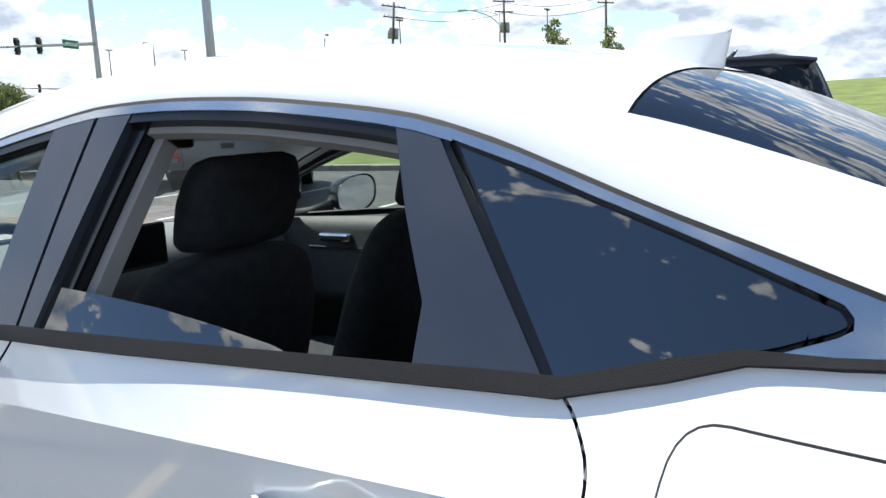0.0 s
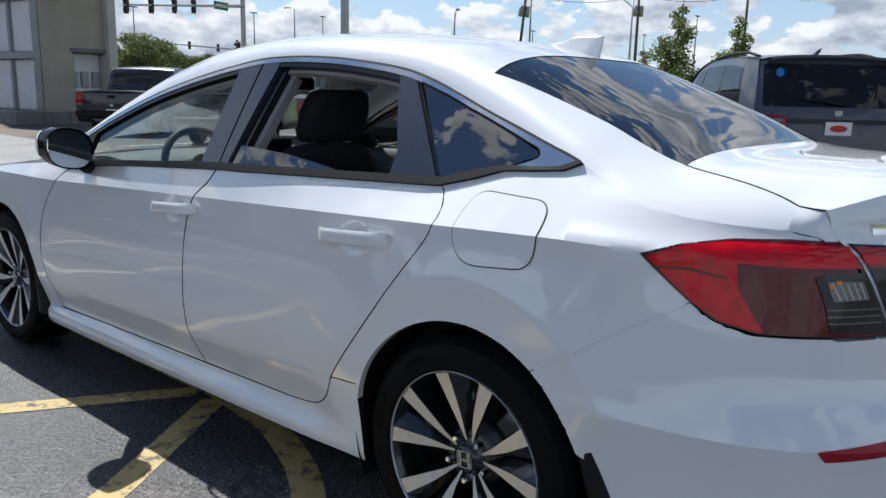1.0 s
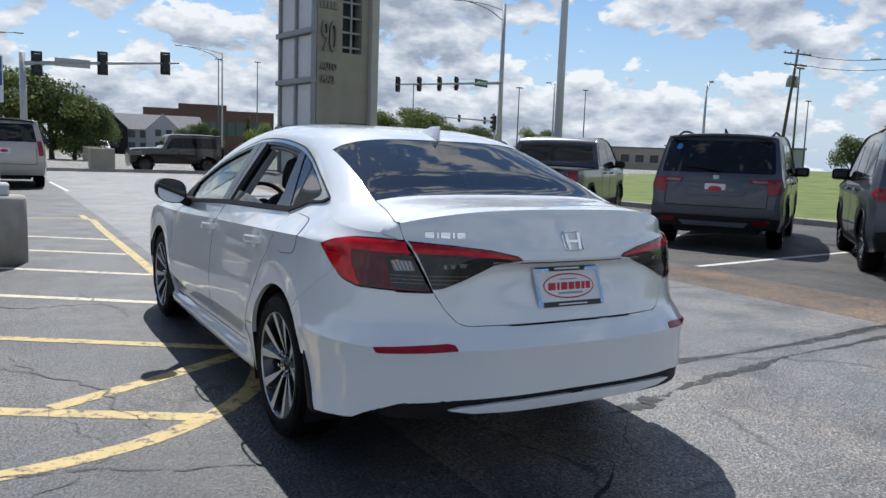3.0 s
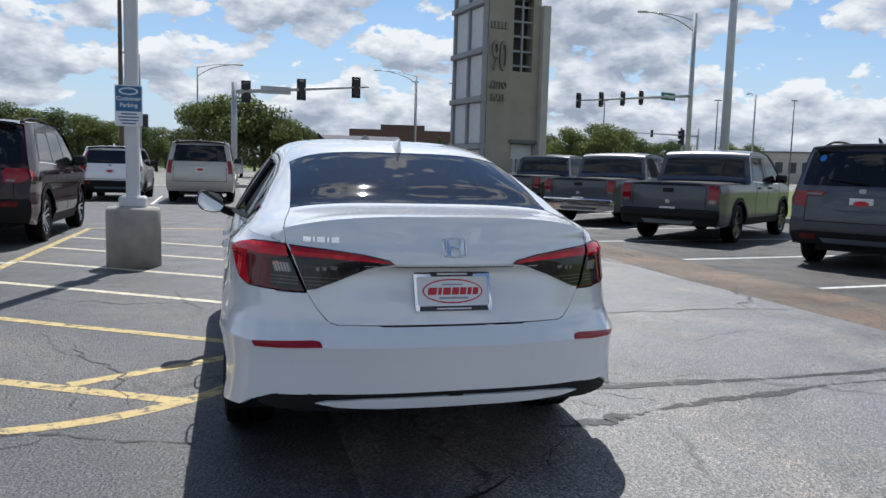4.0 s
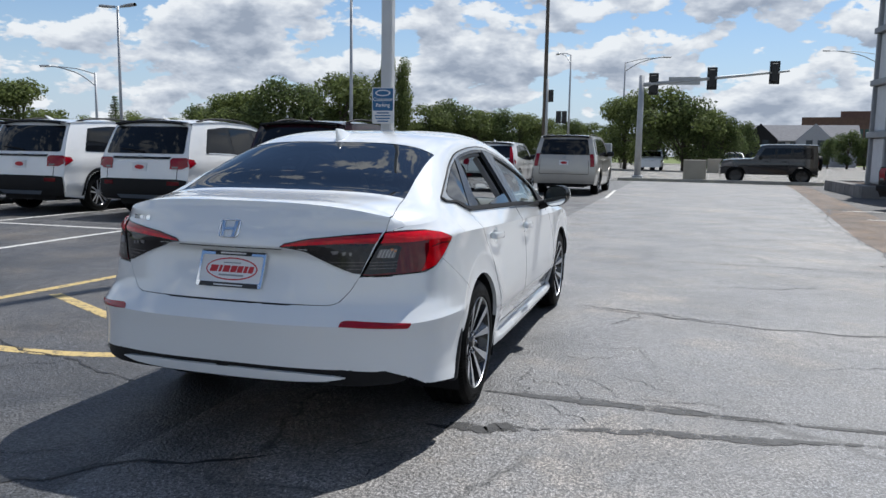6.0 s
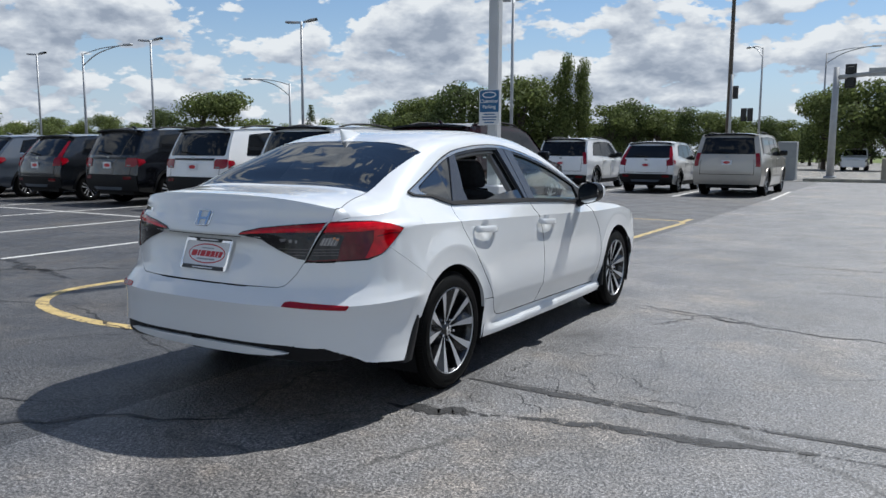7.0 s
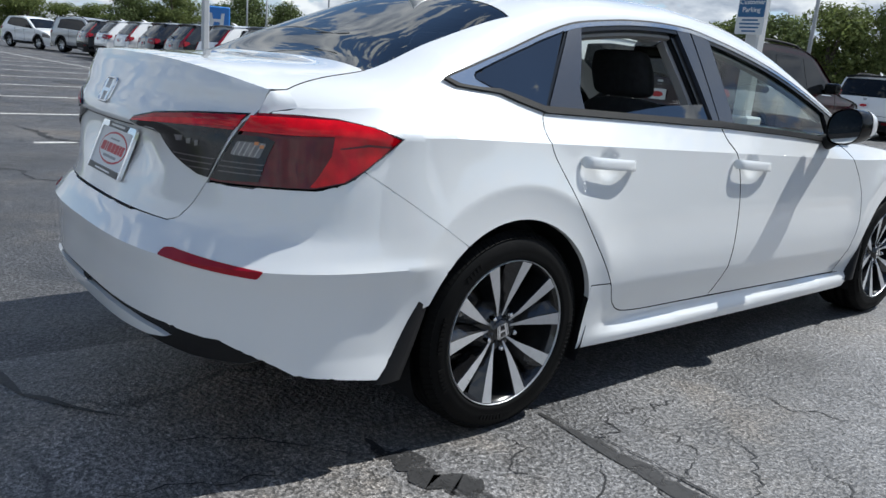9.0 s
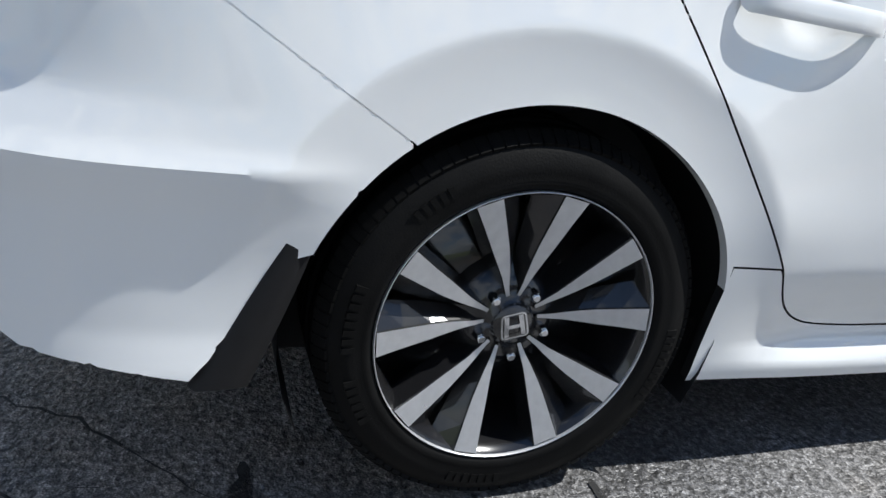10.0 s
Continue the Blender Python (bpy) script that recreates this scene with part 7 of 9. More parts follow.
        for o in w.children:
            again(o, sp)
        sp.matrix_basis = pose(0.1, F.ymin - 0.12, 1.05, 0, 0, -90)
    src = WHEELS[wheel]
    for y in (0.0, F.wb):
        for sx in (-1, 1):
            wh = copy_thing(src, pose(sx * (F.W - 0.15), y, r, 20 * y, 0, 180 if sx < 0 else 0))
            wh.name = "wheel"
            wh.parent = car
            tagged(wh, "dark alloy wheel" if wheel[1] else "bright five-spoke alloy wheel")
            bm = bmesh.new()
            grid(bm, [[Vector((sx * x, y + (r + 0.065) * math.cos(a), r + (r + 0.065) * math.sin(a))) for a in steps(radians(-10), radians(190), 10)] for x in (F.W * 0.93, F.W * 0.6)])
            part("wheel_housing", bm, PLASTIC, car, "black wheel housing")
    return car


LEAN = ((0.2, 0.90), (0.36, 0.955), (0.46, 0.992), (0.58, 0.994), (0.74, 0.978), (0.90, 0.990), (0.985, 1.0), (1.04, 0.978), (1.16, 0.952), (1.6, 0.865), (1.78, 0.825), (1.95, 0.80))
SUV = Form(0.985, 2.82, ((0.30, -0.95), (0.50, -1.02), (0.66, -1.03), (0.85, -1.01), (1.08, -0.97), (1.16, -0.94), (1.62, -0.72), (1.76, -0.62)),
           ((-0.62, 1.765), (-0.1, 1.80), (0.6, 1.825), (1.3, 1.80), (1.72, 1.71), (2.15, 1.44), (2.58, 1.17), (3.0, 1.10), (3.45, 1.0), (3.70, 0.84)), LEAN)
SUV_WIN = ([(-0.28, 1.22), (-0.12, 1.60), (0.42, 1.65), (0.50, 1.20)], [(0.60, 1.19), (0.54, 1.65), (1.24, 1.64), (1.38, 1.165)], [(1.50, 1.16), (1.36, 1.63), (1.62, 1.60), (2.12, 1.26), (2.28, 1.14)])
SUV_RW = [(-0.93, 1.17), (0.93, 1.17), (0.96, 1.66), (-0.96, 1.66)]
XOVER = Form(0.93, 2.66, ((0.30, -0.82), (0.50, -0.88), (0.70, -0.90), (0.90, -0.87), (1.08, -0.80), (1.16, -0.74), (1.50, -0.42), (1.64, -0.28)),
             ((-0.28, 1.645), (0.1, 1.675), (0.7, 1.69), (1.2, 1.665), (1.6, 1.58), (2.0, 1.36), (2.45, 1.10), (2.9, 1.03), (3.3, 0.93), (3.55, 0.78)),
             ((0.2, 0.90), (0.36, 0.955), (0.46, 0.992), (0.58, 0.994), (0.72, 0.976), (0.86, 0.990), (0.94, 1.0), (1.0, 0.976), (1.12, 0.948), (1.5, 0.855), (1.68, 0.81), (1.8, 0.79)))
XO_WIN = ([(-0.10, 1.22), (0.05, 1.50), (0.42, 1.55), (0.46, 1.15)], [(0.55, 1.14), (0.50, 1.54), (1.12, 1.53), (1.26, 1.11)], [(1.36, 1.10), (1.24, 1.52), (1.48, 1.49), (1.98, 1.18), (2.12, 1.08)])
XO_RW = [(-0.88, 1.13), (0.88, 1.13), (0.92, 1.53), (-0.92, 1.53)]
BIG = Form(1.02, 3.02, ((0.30, -1.10), (0.50, -1.16), (0.72, -1.17), (0.95, -1.15), (1.18, -1.10), (1.26, -1.07), (1.75, -0.92), (1.88, -0.84)),
           ((-0.84, 1.885), (-0.3, 1.915), (0.6, 1.925), (1.5, 1.90), (1.95, 1.80), (2.35, 1.52), (2.72, 1.27), (3.2, 1.20), (3.7, 1.12), (3.98, 0.96)),
           ((0.2, 0.92), (0.36, 0.965), (0.6, 1.0), (0.95, 0.995), (1.16, 0.97), (1.26, 0.95), (1.75, 0.84), (1.9, 0.80), (2.0, 0.78)), bulge=0.07)
BIG_WIN = ([(-0.68, 1.30), (-0.60, 1.74), (0.45, 1.77), (0.50, 1.28)], [(0.60, 1.28), (0.56, 1.77), (1.35, 1.76), (1.45, 1.27)], [(1.56, 1.26), (1.46, 1.75), (1.85, 1.70), (2.32, 1.36), (2.42, 1.25)])
BIG_RW = [(-0.86, 1.27), (0.86, 1.27), (0.86, 1.76), (-0.86, 1.76)]
PICK = Form(0.985, 3.20, ((0.40, -1.10), (0.55, -1.14), (0.75, -1.15), (0.95, -1.145), (1.05, -1.13), (1.12, -1.10)),
            ((-1.10, 1.125), (-0.5, 1.13), (0.55, 1.135), (0.66, 1.16), (0.74, 1.62), (0.84, 1.74), (1.0, 1.775), (1.5, 1.80), (2.0, 1.77), (2.3, 1.68), (2.7, 1.42), (3.05, 1.20), (3.5, 1.13), (3.95, 1.04), (4.15, 0.86)), LEAN, bulge=0.05, crown=0.03)
PICK_WIN = ([(0.90, 1.20), (0.98, 1.64), (1.62, 1.66), (1.76, 1.18)], [(1.86, 1.18), (1.74, 1.66), (2.15, 1.62), (2.68, 1.28), (2.78, 1.16)])
JEEP = Form(0.93, 3.02, ((0.35, -0.72), (0.60, -0.74), (1.0, -0.74), (1.3, -0.72), (1.78, -0.68), (1.93, -0.66)),
            ((-0.66, 1.94), (0.0, 1.96), (1.5, 1.95), (1.86, 1.91), (2.02, 1.66), (2.18, 1.34), (2.28, 1.26), (2.9, 1.23), (3.62, 1.16), (3.72, 0.98)),
            ((0.3, 0.90), (0.5, 0.95), (0.9, 0.97), (1.2, 0.95), (1.88, 0.86), (2.0, 0.84)), bulge=0.04, crown=0.04)
JEEP_WIN = ([(-0.42, 1.28), (-0.38, 1.74), (0.42, 1.74), (0.42, 1.28)], [(0.54, 1.27), (0.54, 1.74), (1.16, 1.74), (1.16, 1.27)], [(1.27, 1.27), (1.27, 1.73), (1.72, 1.72), (1.96, 1.27)])

LAMP_WIDE = [([(0.50, 0.93), (0.99, 0.88), (0.99, 1.07), (0.70, 1.09), (0.52, 1.06)], "red wraparound tail lamp", FLEET_RED), ([(0.60, 0.985), (0.86, 0.975), (0.86, 1.02), (0.62, 1.03)], "pale lamp insert", CLEAR_LENS)]
LAMP_HOOK = [([(0.80, 0.86), (0.995, 0.88), (0.995, 1.09), (0.52, 1.085), (0.55, 1.025), (0.78, 1.02)], "hooked red tail lamp", FLEET_RED), ([(0.58, 1.036), (0.80, 1.036), (0.80, 1.064), (0.57, 1.064)], "pale lamp insert", CLEAR_LENS), ([(0.0, 0.83), (0.42, 0.83), (0.50, 1.02), (0.0, 1.02)], "dark plate recess", PAINT_FLEET["grey"])]
LAMP_STRIP = [([(0.60, 0.95), (0.995, 0.92), (0.995, 1.07), (0.64, 1.07)], "red wraparound tail lamp", FLEET_RED), ([(0.0, 0.985), (0.60, 0.985), (0.62, 1.035), (0.0, 1.035)], "black strip across the tailgate", GLOSS_BLACK), ([(0.66, 0.99), (0.86, 0.985), (0.86, 1.03), (0.67, 1.035)], "pale lamp insert", CLEAR_LENS)]
LAMP_TALL = [([(0.76, 0.88), (0.99, 0.90), (0.99, 1.24), (0.93, 1.50), (0.86, 1.50), (0.86, 1.10), (0.76, 1.06)], "tall red tail lamp", FLEET_RED)]
LAMP_CORNER = [([(0.66, 0.90), (0.90, 0.90), (0.995, 0.95), (0.995, 1.10), (0.72, 1.10), (0.66, 1.05)], "red corner tail lamp", FLEET_RED), ([(0.0, 1.075), (0.655, 1.075), (0.69, 1.115), (0.0, 1.115)], "dark strip across the tailgate", GLOSS_BLACK), ([(0.70, 0.915), (0.82, 0.915), (0.82, 0.945), (0.70, 0.945)], "pale lamp insert", CLEAR_LENS)]
LAMP_BLOCK = [([(0.86, 0.90), (0.99, 0.90), (0.99, 1.30), (0.86, 1.30)], "upright red tail lamp", FLEET_RED)]
LAMP_PICK = [([(0.80, 0.76), (0.995, 0.76), (0.995, 1.08), (0.80, 1.08)], "upright red tail lamp", FLEET_RED), ([(0.83, 0.76), (0.97, 0.76), (0.97, 0.82), (0.83, 0.82)], "pale lamp insert", CLEAR_LENS)]


def suv(label, paint, x, y, h=0, clad=0.52, dark=False, lamps=LAMP_WIDE, z=0.0, sticker=False):
    return vehicle(SUV, "suv", label, "SUV", paint, pose(x, y, z, 0, 0, -h), (0.37, dark), (1.16, 0.1), SUV_WIN, SUV_RW, (1.76, 2.52), clad, lamps, (0, 0.93), rails=True, sticker=sticker)


def crossover(label, paint, x, y, h=0, lamps=LAMP_TALL, clad=0.60):
    return vehicle(XOVER, "crossover", label, "SUV", paint, pose(x, y, 0, 0, 0, -h), (0.34, False), (1.10, 0.1), XO_WIN, XO_RW, (1.64, 2.40), clad, lamps, (0, 0.90), mirror_y=1.95)


def big_suv(label, paint, x, y, h=0):
    return vehicle(BIG, "large_suv", label, "SUV", paint, pose(x, y, 0, 0, 0, -h), (0.40, False), (1.26, 0.1), BIG_WIN, BIG_RW, (2.0, 2.66), 0.0, LAMP_BLOCK, (0, 1.02), rails=True, mirror_y=2.2)


def pickup_truck(label, paint, x, y, h=0, bumper=None, dark=True):
    return vehicle(PICK, "pickup_truck", label, "pickup truck", paint, pose(x, y, 0, 0, 0, -h), (0.37, dark), (1.18, 0.1), PICK_WIN, None, (2.34, 2.98), 0.60, LAMP_PICK, (0.0, 0.60), pickup=(-1.04, 0.62, 1.10), spoiler=False, ground=0.32, mirror_y=2.5, bumper_mat=bumper)


# row along the island, tails towards the drive
suv("maroon SUV with black lower bumper parked in its stall", "maroon", -4.45, 8.95, clad=0.66, lamps=LAMP_CORNER)
suv("white SUV with black cladding and red tail lamps", "white", -7.45, 8.95, dark=True, clad=0.70, lamps=LAMP_CORNER)
suv("white SUV with bright wheels and black cladding", "white", -10.15, 8.95, clad=0.70, lamps=LAMP_CORNER)
suv("black SUV with red tail lamps in its stall", "black", -13.0, 8.95, clad=0.70, lamps=LAMP_CORNER)
crossover("dark grey crossover with tall red tail lamps", "charcoal", -15.65, 8.7)
crossover("silver blue crossover in its stall", "midgrey", -18.35, 8.7, lamps=LAMP_WIDE)
crossover("white crossover with tall red tail lamps", "white", -20.9, 8.7)
crossover("mid grey crossover with tall red tail lamps", "charcoal", -23.7, 8.7)
crossover("black crossover with tall red tail lamps", "black", -26.4, 8.7, lamps=LAMP_WIDE)
crossover("white crossover beside a black one", "white", -29.2, 8.7)
crossover("white crossover near the end of the row", "white", -31.9, 8.7, lamps=LAMP_WIDE)
crossover("black crossover at the end of the row", "black", -34.6, 8.7)
suv("silver SUV in the far stalls", "silver", -41.5, 9.5, 70)
crossover("white crossover in the far stalls", "white", -46.5, 8.0, 70)
# far row
suv("white SUV with dark tail lamps in the far row", "white", -7.3, 22.5, lamps=LAMP_BLOCK)
crossover("white crossover with tall red tail lamps in the far row", "white", -4.32, 22.3)
big_suv("champagne large SUV with upright red tail lamps", "champagne", -1.68, 22.0, 1)
# right row, turned towards the road
pickup_truck("steel grey pickup truck with red tail lamps", "grey", 7.9, 9.55, 53)
suv("steel grey SUV with chrome emblem and red tail lamps", "grey", 8.35, 5.4, 57, clad=0.50, sticker=True, lamps=LAMP_HOOK)
suv("dark grey SUV with wide red tail lamps", "grey", 8.25, 1.85, 52, clad=0.56, sticker=True, lamps=LAMP_STRIP)
pickup_truck("grey pickup truck with chrome step bumper", "grey", 8.15, 13.95, 52, CHROME)
pickup_truck("black pickup truck beside the tower", "black", 8.2, 18.6, 52)
# beyond the kerb and on the road
vehicle(JEEP, "off_roader", "black boxy off-road vehicle with spare wheel", "SUV", "black", pose(7.5, 38.0, 0, 0, 0, 90), (0.40, True), (1.24, 0.1), JEEP_WIN, [(-0.8, 1.3), (0.8, 1.3), (0.8, 1.72), (-0.8, 1.72)], (1.92, 2.15), 0.0, LAMP_BLOCK, (-0.6, 0.75), spare=True, spoiler=False, ground=0.45, mirror_y=1.9)
pickup_truck("white pickup truck driving up the road", "white", -0.6, 70.0, 180)
suv("dark SUV on the road by the island", "grey", 7.2, 84.0, 180)
crossover("grey car on the highway", "grey", 86.0, 26.0, 175).location.z = 2.9
for k in list(WHEELS.values()):
    for o in list(k.children_recursive) + [k]:
        bpy.data.objects.remove(o)

# ---- poles, signs, signals, tower, buildings, trees ----
POLE_GREY = pbr("galvanised_pole", (0.40, 0.41, 0.42), 0.5, 0.3, var=0.08)
POLE_WHITE = pbr("pale_painted_pole", (0.55, 0.56, 0.57), 0.5, var=0.06)
STEEL_DARK = pbr("weathered_steel", (0.13, 0.14, 0.15), 0.6, 0.3, var=0.12)
WOOD_POLE = pbr("weathered_wood_pole", (0.10, 0.085, 0.07), 0.9, var=0.25, scale=6, bump=0.4, bscale=60)
SIGNAL_BLACK = pbr("black_signal_case", (0.015, 0.015, 0.016), 0.5, var=0.1)
SIGN_BLUE = pbr("blue_sign_sheet", (0.025, 0.12, 0.27), 0.45, var=0.05)
SIGN_WHITE = pbr("white_sign_sheet", (0.72, 0.73, 0.74), 0.5, var=0.03)
SIGN_GREEN = pbr("green_sign_sheet", (0.01, 0.13, 0.075), 0.5, var=0.05)
LENS_RED = pbr("red_signal_lens", (0.25, 0.01, 0.01), 0.3, var=0.1)
LENS_AMBER = pbr("amber_signal_lens", (0.22, 0.10, 0.01), 0.3, var=0.1)
LENS_GREEN = pbr("green_signal_lens", (0.01, 0.14, 0.09), 0.3, var=0.1)
STUCCO = pbr("tan_stucco", (0.33, 0.30, 0.245), 0.9, var=0.10, scale=1.2, bump=0.25, bscale=40)
STUCCO_PALE = pbr("pale_grey_stucco", (0.44, 0.42, 0.38), 0.9, var=0.08, scale=1.5)
PANEL_WHITE = pbr("off_white_panel", (0.62, 0.63, 0.64), 0.6, var=0.05)
FRAME_GREY = pbr("grey_panel_framing", (0.30, 0.31, 0.32), 0.6, 0.2, var=0.08)
LETTER = pbr("bronze_letters", (0.22, 0.20, 0.17), 0.5, 0.3, var=0.1)
BRICK_FAR = pbr("red_brick_far", (0.14, 0.080, 0.068), 0.9, var=0.15, scale=2)
SIDING = pbr("grey_siding", (0.34, 0.35, 0.37), 0.85, var=0.06)
ROOF_SHINGLE = pbr("grey_shingles", (0.17, 0.17, 0.18), 0.95, var=0.15, scale=3)
PANE_DARK = pbr("far_window_pane", (0.03, 0.04, 0.05), 0.15, var=0.2)


def leaf_mat(name, color):
    m = pbr(name, color, 0.75, var=0.0)
    nt = m.node_tree
    b = nt.nodes["Principled BSDF"]
    geo, r, v = nt.nodes.new("ShaderNodeNewGeometry"), nt.nodes.new("ShaderNodeMapRange"), nt.nodes.new("ShaderNodeVectorMath")
    r.inputs[3].default_value, r.inputs[4].default_value = 0.55, 1.5
    nt.links.new(geo.outputs["Random Per Island"], r.inputs[0])
    v.operation = "SCALE"
    v.inputs[0].default_value = color
    nt.links.new(r.outputs[0], v.inputs["Scale"])
    nt.links.new(v.outputs[0], b.inputs["Base Color"])
    b.inputs["Specular IOR Level"].default_value = 0.25
    tl, mx = nt.nodes.new("ShaderNodeBsdfTranslucent"), nt.nodes.new("ShaderNodeMixShader")
    nt.links.new(v.outputs[0], tl.inputs[0])
    mx.inputs[0].default_value = 0.45
    nt.links.new(b.outputs[0], mx.inputs[1])
    nt.links.new(tl.outputs[0], mx.inputs[2])
    nt.links.new(mx.outputs[0], nt.nodes["Material Output"].inputs[0])
    return m


LEAF = leaf_mat("green_leaves", (0.140, 0.172, 0.058))
LEAF_DARK = leaf_mat("dark_green_leaves", (0.098, 0.128, 0.048))
LEAF_LIGHT = leaf_mat("light_green_leaves", (0.168, 0.205, 0.062))
BARK = pbr("bark", (0.09, 0.075, 0.06), 0.95, var=0.3, scale=8, bump=0.6, bscale=40)


def leaf_cloud(bm, rnd, blobs, count, size):
    """Small tilted leaf clumps spread through and over a set of lobes, denser near their skins."""
    tot = sum(b[3] ** 2 for b in blobs)
    for cx, cy, cz, rr, sq in blobs:
        for _ in range(int(count * rr * rr / tot)):
            d = Vector((rnd.gauss(0, 1), rnd.gauss(0, 1), rnd.gauss(0, 1))).normalized()
            q = rr * (0.25 + 0.9 * rnd.random() ** 0.55)
            p = Vector((cx + d.x * q, cy + d.y * q, cz + d.z * q * sq))
            s = size * rnd.uniform(0.55, 1.35)
            n = (d + Vector((rnd.gauss(0, 0.5), rnd.gauss(0, 0.5), rnd.gauss(0, 0.5)))).normalized()
            t = n.orthogonal().normalized()
            t = Matrix.Rotation(rnd.random() * 6.28, 3, n) @ t
            u = n.cross(t)
            k = rnd.choice((4, 5, 5, 6))
            try:
                bm.faces.new([bm.verts.new(p + (t * math.cos(2 * math.pi * i / k) + u * math.sin(2 * math.pi * i / k) * 0.7) * s * rnd.uniform(0.6, 1.2)) for i in range(k)])
            except ValueError:
                pass


def build_tree(seed, kind, h, material, count):
    """kind: round, poplar, young or fir. Height h."""
    rnd = random.Random(seed)
    t = empty("tree", "", "")
    bm = bmesh.new()
    trunk_top = h * {"round": 0.5, "poplar": 0.8, "young": 0.8, "fir": 0.95}[kind]
    pts = [(rnd.uniform(-0.02, 0.02) * h * k / 5, rnd.uniform(-0.02, 0.02) * h * k / 5, trunk_top * k / 5) for k in range(6)]
    r0 = h * {"round": 0.030, "poplar": 0.022, "young": 0.014, "fir": 0.02}[kind]
    tube(bm, pts, [r0 * (1 - 0.8 * k / 5) for k in range(6)], 8)
    blobs = []
    if kind == "round":
        for k in range(13):
            a, zz = rnd.uniform(0, 6.28), rnd.uniform(0.19, 0.86)
            rad = h * rnd.uniform(0.10, 0.30) * (1.15 - 0.7 * abs(zz - 0.52) / 0.36)
            c = (rad * math.cos(a), rad * math.sin(a), h * zz)
            rr = h * rnd.uniform(0.12, 0.21)
            blobs.append((*c, rr, 0.8))
            tube(bm, [pts[min(4, 1 + k % 4)], (c[0] * 0.5, c[1] * 0.5, c[2] - rr * 0.7), c], [r0 * 0.5, r0 * 0.3, r0 * 0.1], 5)
    elif kind == "poplar":
        for k in range(12):
            zz = 0.20 + 0.72 * k / 11
            a = rnd.uniform(0, 6.28)
            rad = h * 0.05
            blobs.append((rad * math.cos(a), rad * math.sin(a), h * zz, h * (0.125 - 0.075 * abs(zz - 0.45)), 1.2))
            tube(bm, [(0, 0, h * zz * 0.8), (blobs[-1][0], blobs[-1][1], h * zz)], [r0 * 0.35, r0 * 0.1], 5)
    elif kind == "young":
        for k in range(16):
            zz = 0.32 + 0.64 * k / 15
            a = rnd.uniform(0, 6.28)
            rad = h * 0.20 * (1.15 - zz) * rnd.uniform(0.4, 1.2)
            blobs.append((rad * math.cos(a), rad * math.sin(a), h * zz, h * 0.125 * (1.3 - zz), 0.9))
            tube(bm, [(0, 0, h * (zz - 0.12)), (blobs[-1][0], blobs[-1][1], h * zz)], [r0 * 0.4, r0 * 0.15], 5)
    else:
        for k in range(22):
            zz = 0.10 + 0.85 * k / 21
            for q in range(5):
                a = q * 1.256 + k * 0.7
                rad = h * 0.24 * (1 - zz) * rnd.uniform(0.8, 1.2)
                tip = (rad * math.cos(a), rad * math.sin(a), h * (zz - 0.02))
                tube(bm, [(0, 0, h * zz), tip], [r0 * 0.25, r0 * 0.05], 4)
                blobs.append((tip[0] * 0.7, tip[1] * 0.7, tip[2], h * 0.035 + rad * 0.22, 0.4))
    part("trunk", bm, BARK, t, "brown trunk and limbs")
    bm = bmesh.new()
    leaf_cloud(bm, rnd, blobs, count, h * {"round": 0.0160, "poplar": 0.0125, "young": 0.0125, "fir": 0.011}[kind])
    part("crown", bm, material, t, "crown of many green leaf clumps")
    return t


TREES = {"a": build_tree(1, "round", 8, LEAF, 8000), "b": build_tree(2, "round", 8, LEAF_DARK, 8000), "c": build_tree(3, "round", 8, LEAF, 7500), "d": build_tree(7, "round", 8, LEAF_LIGHT, 7500),
         "p": build_tree(4, "poplar", 9, LEAF, 8500), "y": build_tree(5, "young", 5, LEAF, 4600), "z": build_tree(9, "young", 5, LEAF_LIGHT, 4200), "f": build_tree(6, "fir", 7, LEAF_DARK, 5000)}
TREE_H = {"a": 8, "b": 8, "c": 8, "d": 8, "p": 9, "y": 5, "z": 5, "f": 7}


def tree(kind, x, y, h, z=0.0, wide=1.0, label="leafy green tree behind the parking lot", spin=None):
    s = h / TREE_H[kind]
    t = copy_thing(TREES[kind], Matrix())
    t.name = "tree"
    t.matrix_basis = Matrix.LocRotScale((x, y, z - 0.03), Euler((0, 0, spin if spin is not None else random.random() * 6.28)), (s * wide, s * wide, s))
    tagged(t, label, "tree", "trees")
    return t


def tree_polar(kind, t_eye, az, el_top, dist, wide=1.0, base=0.0, **kw):
    """A tree seen from t_eye (x, y, z) under a bearing, with its top at an elevation."""
    x, y = t_eye[0] + dist * math.sin(radians(az)), t_eye[1] + dist * math.cos(radians(az))
    tree(kind, x, y, t_eye[2] + dist * math.tan(radians(el_top)) - base, base, wide, **kw)


EYE_L, EYE_M, EYE_R = (3.08, -3.2, 1.27), (-0.25, -3.85, 1.27), (-2.53, -2.16, 1.19)
random.seed(11)
